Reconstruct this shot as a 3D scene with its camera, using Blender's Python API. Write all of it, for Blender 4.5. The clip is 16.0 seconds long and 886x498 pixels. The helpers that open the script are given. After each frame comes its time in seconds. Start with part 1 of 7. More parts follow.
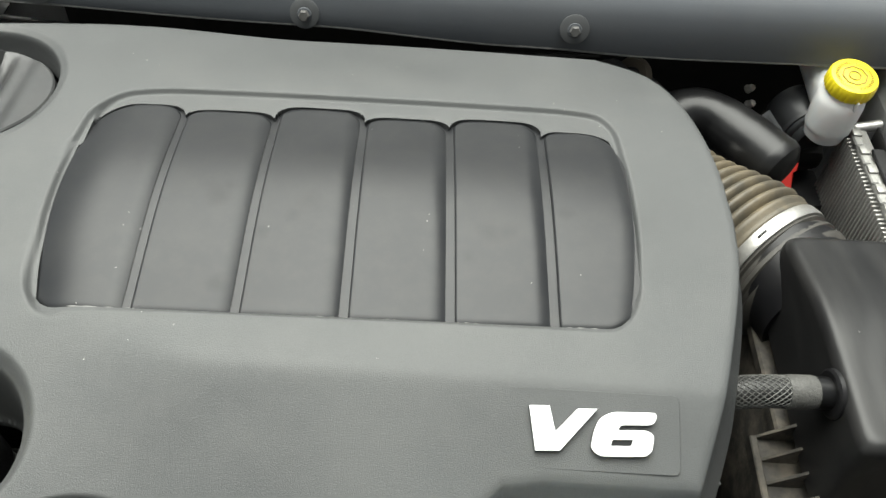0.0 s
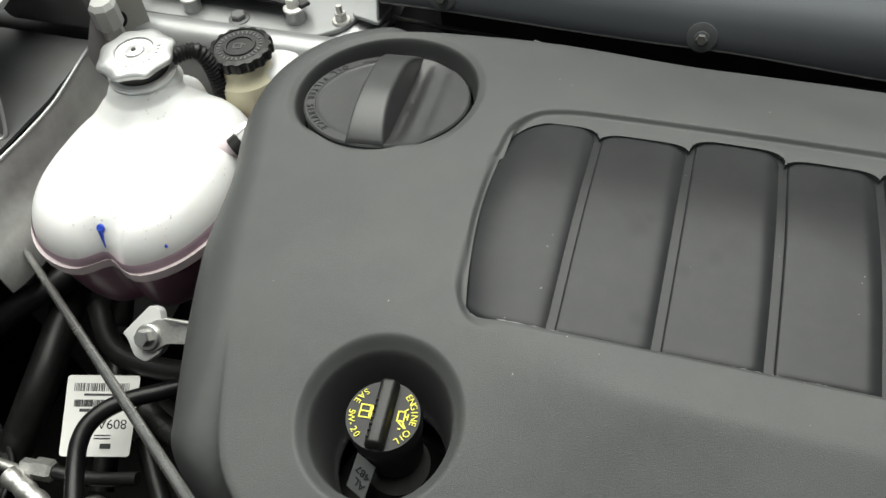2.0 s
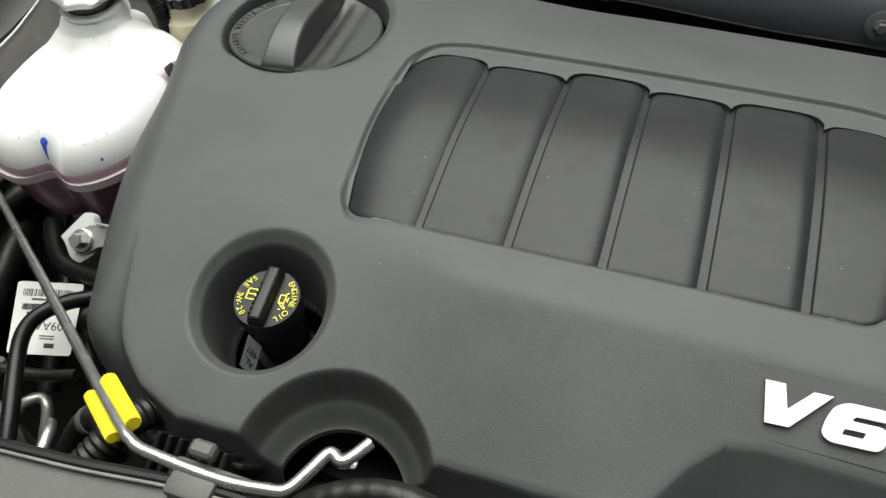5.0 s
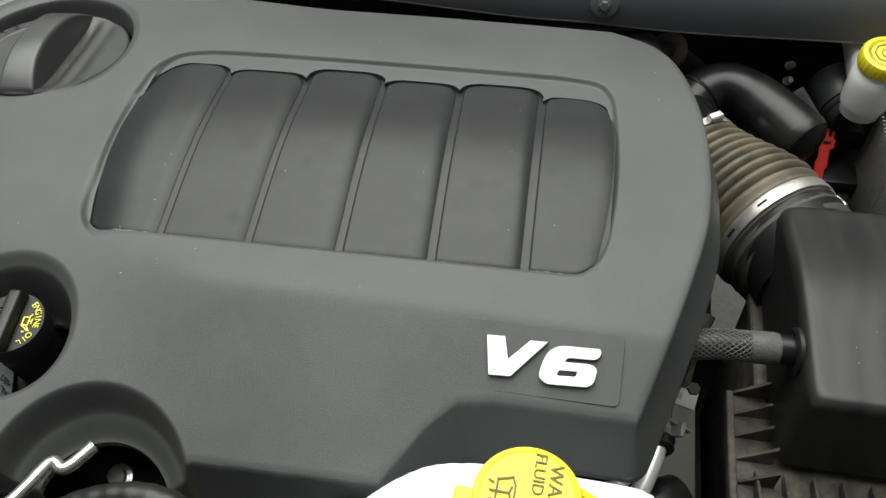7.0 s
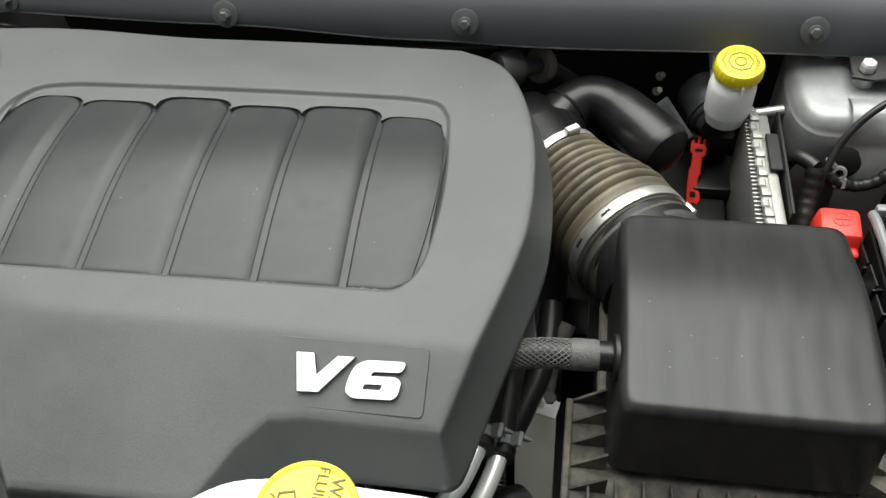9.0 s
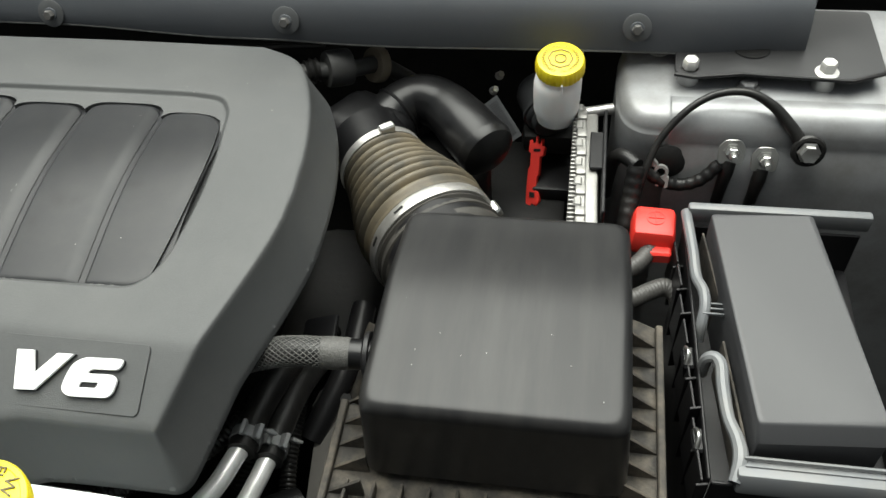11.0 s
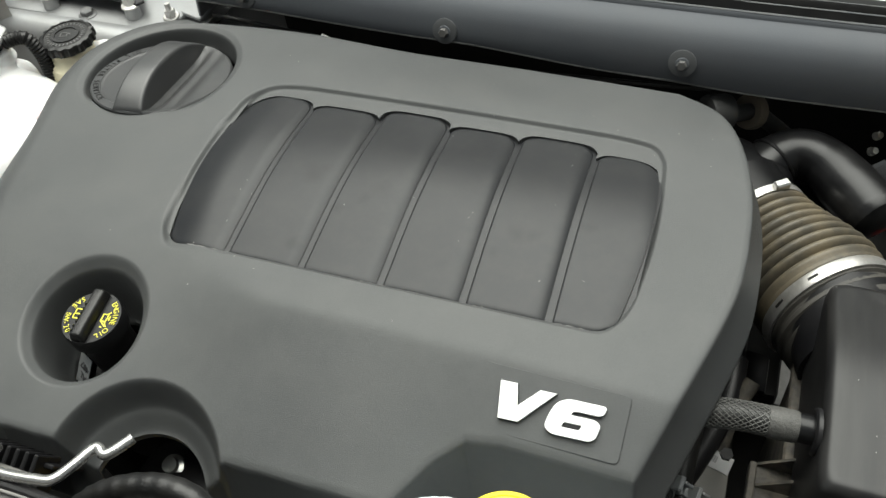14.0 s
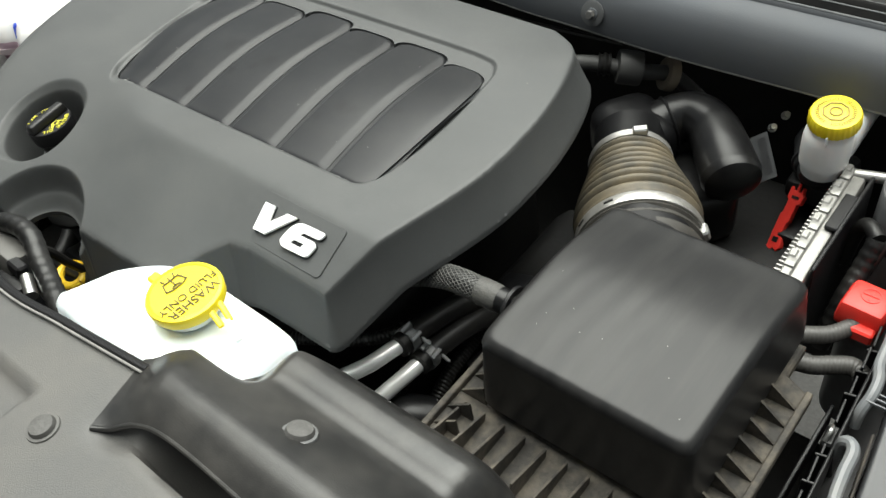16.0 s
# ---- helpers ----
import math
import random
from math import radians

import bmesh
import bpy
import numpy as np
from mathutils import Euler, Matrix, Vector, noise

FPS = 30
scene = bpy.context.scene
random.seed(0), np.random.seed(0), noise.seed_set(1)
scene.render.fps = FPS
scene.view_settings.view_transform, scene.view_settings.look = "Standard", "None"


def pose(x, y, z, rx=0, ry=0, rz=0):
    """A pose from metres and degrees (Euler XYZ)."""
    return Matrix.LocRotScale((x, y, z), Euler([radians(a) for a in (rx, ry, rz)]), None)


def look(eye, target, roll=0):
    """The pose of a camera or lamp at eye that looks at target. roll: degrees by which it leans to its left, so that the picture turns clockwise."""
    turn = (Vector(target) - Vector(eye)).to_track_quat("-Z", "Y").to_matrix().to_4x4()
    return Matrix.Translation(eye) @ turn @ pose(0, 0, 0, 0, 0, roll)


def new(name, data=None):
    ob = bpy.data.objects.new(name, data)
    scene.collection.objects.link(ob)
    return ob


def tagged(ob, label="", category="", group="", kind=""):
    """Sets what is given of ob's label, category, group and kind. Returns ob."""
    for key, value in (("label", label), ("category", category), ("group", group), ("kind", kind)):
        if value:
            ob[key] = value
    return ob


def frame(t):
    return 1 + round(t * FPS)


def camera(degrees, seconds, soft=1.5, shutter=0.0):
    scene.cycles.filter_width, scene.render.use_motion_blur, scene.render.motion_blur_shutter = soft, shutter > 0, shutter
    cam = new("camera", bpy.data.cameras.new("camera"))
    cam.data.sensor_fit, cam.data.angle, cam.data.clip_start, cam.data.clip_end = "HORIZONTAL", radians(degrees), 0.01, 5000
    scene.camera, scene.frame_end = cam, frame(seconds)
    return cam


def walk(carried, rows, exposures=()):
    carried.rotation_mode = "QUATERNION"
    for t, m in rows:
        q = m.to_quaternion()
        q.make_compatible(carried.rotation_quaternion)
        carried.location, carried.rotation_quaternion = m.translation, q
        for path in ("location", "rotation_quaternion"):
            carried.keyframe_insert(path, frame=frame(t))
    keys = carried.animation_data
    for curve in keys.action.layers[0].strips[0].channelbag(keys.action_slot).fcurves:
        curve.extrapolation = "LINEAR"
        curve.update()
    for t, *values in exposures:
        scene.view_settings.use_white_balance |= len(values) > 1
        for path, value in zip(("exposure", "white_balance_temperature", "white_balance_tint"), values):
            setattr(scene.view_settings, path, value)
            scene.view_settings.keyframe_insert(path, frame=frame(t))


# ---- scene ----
cam = camera(55.0, 16.0)
PATH = [
    (0, (0.068, -0.504, 1.405), (0.07, 0.784, -0.125), 3.3),
    (0.5, (0.021, -0.49, 1.407), (-0.044, 0.791, -0.128), 0.9),
    (1, (-0.023, -0.489, 1.427), (-0.233, 0.754, -0.126), -1.9),
    (1.5, (-0.05, -0.491, 1.431), (-0.432, 0.708, -0.123), -5.5),
    (2, (-0.067, -0.502, 1.434), (-0.585, 0.662, -0.108), -7.7),
    (2.5, (-0.055, -0.512, 1.435), (-0.663, 0.614, -0.103), -8.8),
    (3, (-0.037, -0.524, 1.439), (-0.677, 0.583, -0.098), -9.1),
    (3.2, (-0.029, -0.53, 1.44), (-0.666, 0.575, -0.1), -8.8),
    (5.3, (0.079, -0.558, 1.443), (-0.44, 0.579, -0.119), -7.1),
    (5.5, (0.092, -0.558, 1.442), (-0.409, 0.59, -0.117), -7.1),
    (6, (0.131, -0.555, 1.433), (-0.271, 0.632, -0.125), -5.3),
    (6.5, (0.157, -0.555, 1.437), (-0.166, 0.658, -0.12), -4.2),
    (7, (0.173, -0.558, 1.441), (-0.107, 0.667, -0.115), -3.8),
    (7.5, (0.176, -0.555, 1.444), (-0.09, 0.68, -0.106), -4.0),
    (8, (0.203, -0.552, 1.451), (-0.066, 0.688, -0.095), -4.6),
    (8.5, (0.261, -0.55, 1.45), (-0.018, 0.699, -0.088), -5.5),
    (9, (0.309, -0.545, 1.444), (0.026, 0.712, -0.086), -5.7),
    (9.5, (0.354, -0.533, 1.437), (0.061, 0.728, -0.088), -6.0),
    (10, (0.389, -0.525, 1.431), (0.094, 0.74, -0.089), -5.9),
    (10.2, (0.412, -0.526, 1.428), (0.117, 0.742, -0.091), -5.8),
    (10.6, (0.458, -0.524, 1.42), (0.164, 0.751, -0.096), -5.8),
    (11.1, (0.504, -0.516, 1.409), (0.213, 0.767, -0.101), -5.9),
    (11.6, (0.521, -0.51, 1.402), (0.231, 0.778, -0.103), -6.0),
    (12.0, (0.501, -0.513, 1.405), (0.208, 0.773, -0.099), -6.0),
    (12.3, (0.46, -0.524, 1.415), (0.161, 0.757, -0.092), -5.9),
    (12.4, (0.442, -0.529, 1.4195), (0.1405, 0.7495, -0.089), -5.8),
    (12.5, (0.424, -0.534, 1.424), (0.12, 0.742, -0.086), -5.8),
    (13, (0.333, -0.546, 1.45), (0.026, 0.72, -0.068), -4.7),
    (13.5, (0.244, -0.555, 1.465), (-0.144, 0.686, -0.055), -5.3),
    (14, (0.246, -0.549, 1.481), (-0.325, 0.63, -0.03), -8.1),
    (14.5, (0.38, -0.522, 1.466), (-0.367, 0.589, -0.02), -10.0),
    (15, (0.485, -0.516, 1.454), (-0.41, 0.521, -0.004), -11.3),
    (15.5, (0.559, -0.496, 1.426), (-0.435, 0.473, -0.014), -11.8),
    (16, (0.669, -0.528, 1.441), (-0.373, 0.415, 0.018), -12.0),
]
EXPO = [(t, e - 0.12, 6450, 3) for t, e in ((0.0, 1.66), (0.7, 1.58), (1.5, 1.1), (2.0, 0.8), (3.0, 0.35), (5.5, 0.88), (6.5, 0.82), (7.0, 0.9), (8.0, 1.25), (10.0, 1.41), (12.5, 1.3), (13.5, 1.18), (15.0, 0.96), (15.5, 1.05), (16.0, 1.40))]
walk(cam, [(t, look(eye, target, roll)) for t, eye, target, roll in PATH], exposures=EXPO)

# ---- light ----
world = bpy.data.worlds.new("overcast_sky")
scene.world = world
world.use_nodes = True
wn = world.node_tree.nodes
sky = wn.new("ShaderNodeTexSky")
sky.sky_type = "NISHITA"
sky.sun_disc = False
sky.sun_elevation = radians(73)
sky.sun_rotation = radians(341)
sky.air_density, sky.dust_density, sky.ozone_density = 1.0, 4.0, 1.0
wn["Background"].inputs["Strength"].default_value = 0.040
cloud = wn.new("ShaderNodeHueSaturation")
cloud.inputs["Saturation"].default_value = 0.18
world.node_tree.links.new(sky.outputs[0], cloud.inputs["Color"])
world.node_tree.links.new(cloud.outputs[0], wn["Background"].inputs["Color"])
sun = new("sun", bpy.data.lights.new("sun", "SUN"))
sun.data.energy, sun.data.angle, sun.data.color = 3.3, radians(66), (1.0, 0.97, 0.92)
sun.matrix_basis = look((-0.50, 1.45, 5.2), (0, 0, 0.9))

# ---- materials ----
MATS = {}


def mat(name, color, rough=0.5, metal=0.0, vary=0.12, scale=30.0, bump=0.0, bump_scale=400.0, dust=None, dust_amount=0.0, dust_scale=9.0,
        spec=0.5, coat=0.0, random_tone=0.0, through_light=0.0, alpha=1.0, sss=0.0):
    """A procedural surface: a base colour that varies at two scales, dust or stains with a shape of their own, fine relief."""
    if name in MATS:
        return MATS[name]
    m = bpy.data.materials.new(name)
    m.use_nodes = True
    nt = m.node_tree
    n, link = nt.nodes, nt.links.new
    p = n["Principled BSDF"]
    co = n.new("ShaderNodeTexCoord")
    big = n.new("ShaderNodeTexNoise")
    big.inputs["Scale"].default_value, big.inputs["Detail"].default_value = scale, 6
    fine = n.new("ShaderNodeTexNoise")
    fine.inputs["Scale"].default_value, fine.inputs["Detail"].default_value = bump_scale, 3
    for tex in (big, fine):
        link(co.outputs["Object"], tex.inputs["Vector"])
    lo = n.new("ShaderNodeMix")
    lo.data_type = "RGBA"
    lo.inputs["A"].default_value = (*[c * (1 - vary) for c in color], 1)
    lo.inputs["B"].default_value = (*[min(1, c * (1 + vary)) for c in color], 1)
    link(big.outputs["Fac"], lo.inputs["Factor"])
    speck = n.new("ShaderNodeMix")
    speck.data_type, speck.blend_type = "RGBA", "OVERLAY"
    speck.inputs["Factor"].default_value = min(0.8, bump * 1.2)
    link(lo.outputs["Result"], speck.inputs["A"])
    link(fine.outputs["Color"], speck.inputs["B"])
    hs0 = n.new("ShaderNodeRGBToBW")
    link(fine.outputs["Color"], hs0.inputs["Color"])
    link(hs0.outputs["Val"], speck.inputs["B"])
    col = speck.outputs["Result"]
    if random_tone:
        info, hsv, rng = n.new("ShaderNodeObjectInfo"), n.new("ShaderNodeHueSaturation"), n.new("ShaderNodeMapRange")
        rng.inputs["To Min"].default_value, rng.inputs["To Max"].default_value = 1 - random_tone, 1 + random_tone
        link(info.outputs["Random"], rng.inputs["Value"])
        link(rng.outputs["Result"], hsv.inputs["Value"])
        link(col, hsv.inputs["Color"])
        col = hsv.outputs["Color"]
    rough_out = None
    if dust:
        blot, ramp, mix = n.new("ShaderNodeTexNoise"), n.new("ShaderNodeValToRGB"), n.new("ShaderNodeMix")
        blot.inputs["Scale"].default_value, blot.inputs["Detail"].default_value, blot.inputs["Roughness"].default_value = dust_scale, 8, 0.65
        link(co.outputs["Object"], blot.inputs["Vector"])
        ramp.color_ramp.elements[0].position, ramp.color_ramp.elements[1].position = 0.42, 0.68
        ramp.color_ramp.elements[1].color = (dust_amount,) * 3 + (1,)
        link(blot.outputs["Fac"], ramp.inputs["Fac"])
        mix.data_type = "RGBA"
        link(ramp.outputs["Color"], mix.inputs["Factor"])
        link(col, mix.inputs["A"])
        mix.inputs["B"].default_value = (*dust, 1)
        col = mix.outputs["Result"]
    link(col, p.inputs["Base Color"])
    rr = n.new("ShaderNodeMapRange")
    rr.inputs["To Min"].default_value, rr.inputs["To Max"].default_value = max(0.02, rough - 0.08), min(1, rough + 0.08)
    link(big.outputs["Fac"], rr.inputs["Value"])
    link(rr.outputs["Result"], p.inputs["Roughness"])
    p.inputs["Metallic"].default_value = metal
    p.inputs["Specular IOR Level"].default_value = spec
    p.inputs["Coat Weight"].default_value = coat
    p.inputs["Transmission Weight"].default_value = through_light
    p.inputs["Alpha"].default_value = alpha
    if sss:
        p.inputs["Subsurface Weight"].default_value = sss
        p.inputs["Subsurface Radius"].default_value = (0.02, 0.016, 0.014)
        p.inputs["Subsurface Scale"].default_value = 1.0
    if bump:
        b = n.new("ShaderNodeBump")
        b.inputs["Strength"].default_value, b.inputs["Distance"].default_value = bump, 0.001
        link(fine.outputs["Fac"], b.inputs["Height"])
        link(b.outputs["Normal"], p.inputs["Normal"])
    MATS[name] = m
    return m


M_COVER = mat("grained_dark_plastic", (0.063, 0.0655, 0.066), 0.48, vary=0.26, scale=11, bump=0.33, bump_scale=1450, dust=(0.086, 0.087, 0.085), dust_amount=0.6, dust_scale=8, spec=0.38)
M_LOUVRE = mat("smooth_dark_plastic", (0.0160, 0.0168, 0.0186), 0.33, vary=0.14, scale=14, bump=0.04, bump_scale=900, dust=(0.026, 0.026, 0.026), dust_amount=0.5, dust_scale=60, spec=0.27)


def stain(m, spots, color):
    """Oily fingermarks: soft irregular patches at given places (x, y, radius)."""
    n, link = m.node_tree.nodes, m.node_tree.links.new
    p, co = n["Principled BSDF"], n["Texture Coordinate"]
    wob = n.new("ShaderNodeTexNoise")
    wob.inputs["Scale"].default_value, wob.inputs["Detail"].default_value = 70, 3
    link(co.outputs["Object"], wob.inputs["Vector"])
    total = None
    for x, y, r in spots:
        sub, ln, mul, add, rng = n.new("ShaderNodeVectorMath"), n.new("ShaderNodeVectorMath"), n.new("ShaderNodeMath"), n.new("ShaderNodeMath"), n.new("ShaderNodeMapRange")
        sub.operation, ln.operation, mul.operation, add.operation = "MULTIPLY_ADD", "LENGTH", "MULTIPLY_ADD", "MAXIMUM"
        link(co.outputs["Object"], sub.inputs[0])
        sub.inputs[1].default_value, sub.inputs[2].default_value = (1, 1, 0), (-x, -y, 0)
        link(sub.outputs[0], ln.inputs[0])
        link(wob.outputs["Fac"], mul.inputs[0])
        mul.inputs[1].default_value = r * 1.8
        link(ln.outputs["Value"], mul.inputs[2])
        rng.inputs["From Min"].default_value, rng.inputs["From Max"].default_value = r * 2.1, r * 1.0
        link(mul.outputs[0], rng.inputs["Value"])
        if total is None:
            total = rng.outputs["Result"]
        else:
            link(total, add.inputs[0])
            link(rng.outputs["Result"], add.inputs[1])
            total = add.outputs[0]
    mix, amount = n.new("ShaderNodeMix"), n.new("ShaderNodeMath")
    mix.data_type, amount.operation = "RGBA", "MULTIPLY"
    link(total, amount.inputs[0])
    amount.inputs[1].default_value = 0.55
    link(amount.outputs[0], mix.inputs["Factor"])
    link(p.inputs["Base Color"].links[0].from_socket, mix.inputs["A"])
    mix.inputs["B"].default_value = (*color, 1)
    link(mix.outputs["Result"], p.inputs["Base Color"])


# these marks also put the dim mid-blade reflection into the colour
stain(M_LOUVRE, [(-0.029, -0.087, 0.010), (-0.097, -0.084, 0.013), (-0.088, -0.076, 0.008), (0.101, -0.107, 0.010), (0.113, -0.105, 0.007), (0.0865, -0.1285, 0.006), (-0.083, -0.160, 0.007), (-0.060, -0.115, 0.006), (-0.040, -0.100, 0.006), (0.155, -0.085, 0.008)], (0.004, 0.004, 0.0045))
M_KNOB = mat("smooth_grey_cap_plastic", (0.042, 0.043, 0.044), 0.36, vary=0.12, scale=20, bump=0.05, bump_scale=900, dust=(0.075, 0.073, 0.07), dust_amount=0.3, dust_scale=30)
M_BLACK = mat("black_plastic", (0.008, 0.008, 0.009), 0.40, vary=0.25, scale=25, bump=0.15, bump_scale=800, dust=(0.035, 0.032, 0.029), dust_amount=0.15, dust_scale=22, spec=0.3)
M_GLOSS = mat("glossy_black_plastic", (0.006, 0.006, 0.0065), 0.32, vary=0.3, scale=30, bump=0.12, bump_scale=120, dust=(0.03, 0.03, 0.028), dust_amount=0.2, dust_scale=30, spec=0.32)
def streaked(name, color, streak, rough):
    """Black plastic with long faint streaks left by wiping."""
    m = mat(name, color, rough, vary=0.25, scale=14, bump=0.03, bump_scale=700, dust=streak, dust_amount=0.75, dust_scale=1.0, spec=0.32)
    n, link = m.node_tree.nodes, m.node_tree.links.new
    blot = [q for q in n if q.bl_idname == "ShaderNodeTexNoise"][-1]
    mp = n.new("ShaderNodeMapping")
    mp.inputs["Scale"].default_value = (52, 6, 24)
    link([q for q in n if q.bl_idname == "ShaderNodeTexCoord"][0].outputs["Object"], mp.inputs["Vector"])
    link(mp.outputs["Vector"], blot.inputs["Vector"])
    return m


M_BOX = streaked("wiped_black_plastic", (0.011, 0.011, 0.0115), (0.024, 0.0235, 0.023), 0.38)
M_DUSTY = mat("dusty_brown_plastic", (0.034, 0.031, 0.027), 0.75, vary=0.35, scale=60, bump=0.4, bump_scale=300, dust=(0.17, 0.145, 0.11), dust_amount=0.6, dust_scale=45)
M_RUBBER = mat("black_rubber", (0.008, 0.008, 0.008), 0.40, vary=0.3, scale=50, bump=0.25, bump_scale=500, dust=(0.038, 0.035, 0.031), dust_amount=0.3, dust_scale=35, spec=0.4)
M_BELLOWS = mat("dusty_bellows_rubber", (0.066, 0.058, 0.043), 0.55, vary=0.25, scale=22, bump=0.15, bump_scale=400, dust=(0.19, 0.15, 0.09), dust_amount=0.6, dust_scale=28)
M_WHITE = mat("white_polythene", (0.78, 0.78, 0.775), 0.34, vary=0.03, scale=18, bump=0.1, bump_scale=150, dust=(0.74, 0.72, 0.70), dust_amount=0.4, dust_scale=20, sss=0.25)
M_WASHER = mat("bluish_white_polythene", (0.78, 0.84, 0.86), 0.4, vary=0.03, scale=18, bump=0.08, bump_scale=150, sss=0.2)
M_PINK = mat("polythene_with_pink_coolant", (0.24, 0.115, 0.17), 0.3, vary=0.15, scale=16, bump=0.08, bump_scale=150)
M_DROP = mat("clear_condensation_drop", (0.70, 0.69, 0.67), 0.15, vary=0.05, scale=60)
M_SEAM = mat("pinkish_seam_polythene", (0.66, 0.56, 0.58), 0.4, vary=0.1, scale=20)
M_CREAM = mat("cream_polythene_with_fluid", (0.86, 0.80, 0.58), 0.35, vary=0.06, scale=16, bump=0.08, bump_scale=150)
M_CLEAR = mat("frosted_clear_plastic", (0.50, 0.50, 0.49), 0.3, vary=0.05, scale=40)
M_YELLOW = mat("yellow_plastic", (0.84, 0.68, 0.02), 0.42, vary=0.05, scale=40, bump=0.1, bump_scale=500)
M_YELLOW2 = mat("deep_yellow_plastic", (0.72, 0.47, 0.02), 0.45, vary=0.08, scale=40)
M_RED = mat("red_plastic", (0.70, 0.035, 0.025), 0.45, vary=0.08, scale=40, bump=0.1, bump_scale=300)
M_ALU = mat("cast_aluminium", (0.56, 0.55, 0.53), 0.42, metal=0.85, vary=0.15, scale=60, bump=0.3, bump_scale=350, dust=(0.30, 0.29, 0.27), dust_amount=0.4, dust_scale=40)
M_STEEL = mat("zinc_plated_steel", (0.60, 0.60, 0.58), 0.32, metal=0.95, vary=0.12, scale=80, bump=0.1, bump_scale=500)
M_TUBE = mat("dull_aluminium_tube", (0.86, 0.86, 0.84), 0.33, metal=0.5, vary=0.12, scale=80, bump=0.1, bump_scale=500)
M_ZINC = mat("bright_zinc_bolt", (0.74, 0.73, 0.70), 0.35, metal=0.35, vary=0.12, scale=120, bump=0.15, bump_scale=500)
M_BAND = mat("worn_steel_band", (0.52, 0.51, 0.49), 0.36, metal=0.75, vary=0.25, scale=60, bump=0.15, bump_scale=400, dust=(0.20, 0.18, 0.15), dust_amount=0.5, dust_scale=40)
M_BADGE = mat("bright_badge_face", (0.90, 0.90, 0.90), 0.3, metal=0.0, vary=0.02, scale=60, spec=0.6)
M_PAINT = mat("dusty_silver_grey_body_paint", (0.34, 0.345, 0.35), 0.36, metal=0.4, vary=0.10, scale=12, bump=0.05, bump_scale=300, dust=(0.26, 0.255, 0.24), dust_amount=0.6, dust_scale=10, coat=0.25)
M_TOWER = mat("dirty_silver_tower_paint", (0.30, 0.306, 0.315), 0.40, metal=0.3, vary=0.2, scale=10, bump=0.08, bump_scale=300, dust=(0.15, 0.145, 0.135), dust_amount=0.6, dust_scale=14)
M_PAINT_D = mat("dark_grey_body_panel", (0.135, 0.137, 0.14), 0.45, metal=0.2, vary=0.15, scale=12, dust=(0.10, 0.095, 0.085), dust_amount=0.6, dust_scale=14)
M_COWL = mat("cowl_plastic_bluish_grey", (0.092, 0.099, 0.110), 0.66, vary=0.12, scale=10, bump=0.12, bump_scale=900, dust=(0.108, 0.112, 0.118), dust_amount=0.6, dust_scale=8, spec=0.3)
M_SUPPORT = mat("grained_support_cover_plastic", (0.078, 0.077, 0.075), 0.5, vary=0.12, scale=9, bump=0.3, bump_scale=1100, dust=(0.13, 0.12, 0.105), dust_amount=0.35, dust_scale=14)
M_DUCT = mat("satin_black_duct_plastic", (0.015, 0.0148, 0.0145), 0.34, vary=0.3, scale=14, bump=0.12, bump_scale=900, dust=(0.070, 0.066, 0.060), dust_amount=0.5, dust_scale=14)
M_PIN = mat("dusty_grey_pin_plastic", (0.075, 0.073, 0.070), 0.6, vary=0.4, scale=160, bump=0.3, bump_scale=500)
M_GREYRUB = mat("greyish_damper_rubber", (0.036, 0.036, 0.035), 0.6, vary=0.2, scale=60, bump=0.2, bump_scale=500)
M_LILAC = mat("polythene_tinted_by_coolant", (0.50, 0.36, 0.43), 0.34, vary=0.06, scale=18, bump=0.06, bump_scale=150)
M_GREYBOX = mat("light_grey_plastic", (0.15, 0.158, 0.166), 0.42, vary=0.08, scale=25, dust=(0.22, 0.21, 0.19), dust_amount=0.4, dust_scale=30)
M_LID = mat("charcoal_lid_plastic", (0.046, 0.047, 0.050), 0.45, vary=0.06, scale=10, bump=0.15, bump_scale=1200)
M_LABEL = mat("white_paper_label", (0.78, 0.77, 0.74), 0.5, vary=0.03, scale=30)
M_INK = mat("black_ink", (0.03, 0.03, 0.032), 0.5, vary=0.05)
M_YINK = mat("yellow_print", (0.80, 0.74, 0.06), 0.5, vary=0.03)
M_BLUE = mat("blue_paint_mark", (0.03, 0.08, 0.55), 0.4, vary=0.1)
# near black puts deep bay shade, holes and slots into the colour
M_DARK = mat("shade_black_metal", (0.009, 0.009, 0.009), 0.55, vary=0.4, scale=30, bump=0.4, bump_scale=120, dust=(0.03, 0.027, 0.023), dust_amount=0.2, dust_scale=25, spec=0.22)
M_FOAM = mat("dark_foam", (0.040, 0.040, 0.040), 0.95, vary=0.7, scale=160, bump=1.0, bump_scale=260, dust=(0.16, 0.16, 0.155), dust_amount=0.6, dust_scale=190)
M_GROUND = mat("darkened_gravel_ground", (0.055, 0.054, 0.052), 0.85, vary=0.3, scale=40, bump=0.8, bump_scale=160, dust=(0.085, 0.082, 0.077), dust_amount=0.6, dust_scale=1.5)
M_WALL = mat("light_blocking_wall", (0.11, 0.105, 0.10), 0.9, vary=0.2, scale=3, bump=0.4, bump_scale=60)
M_BONNET = mat("pale_silver_bonnet_paint", (0.62, 0.63, 0.64), 0.35, metal=0.2, vary=0.06, scale=6, coat=0.3)
M_PAD = mat("grey_quilted_pad", (0.075, 0.075, 0.076), 0.9, vary=0.3, scale=30, bump=0.6, bump_scale=120)


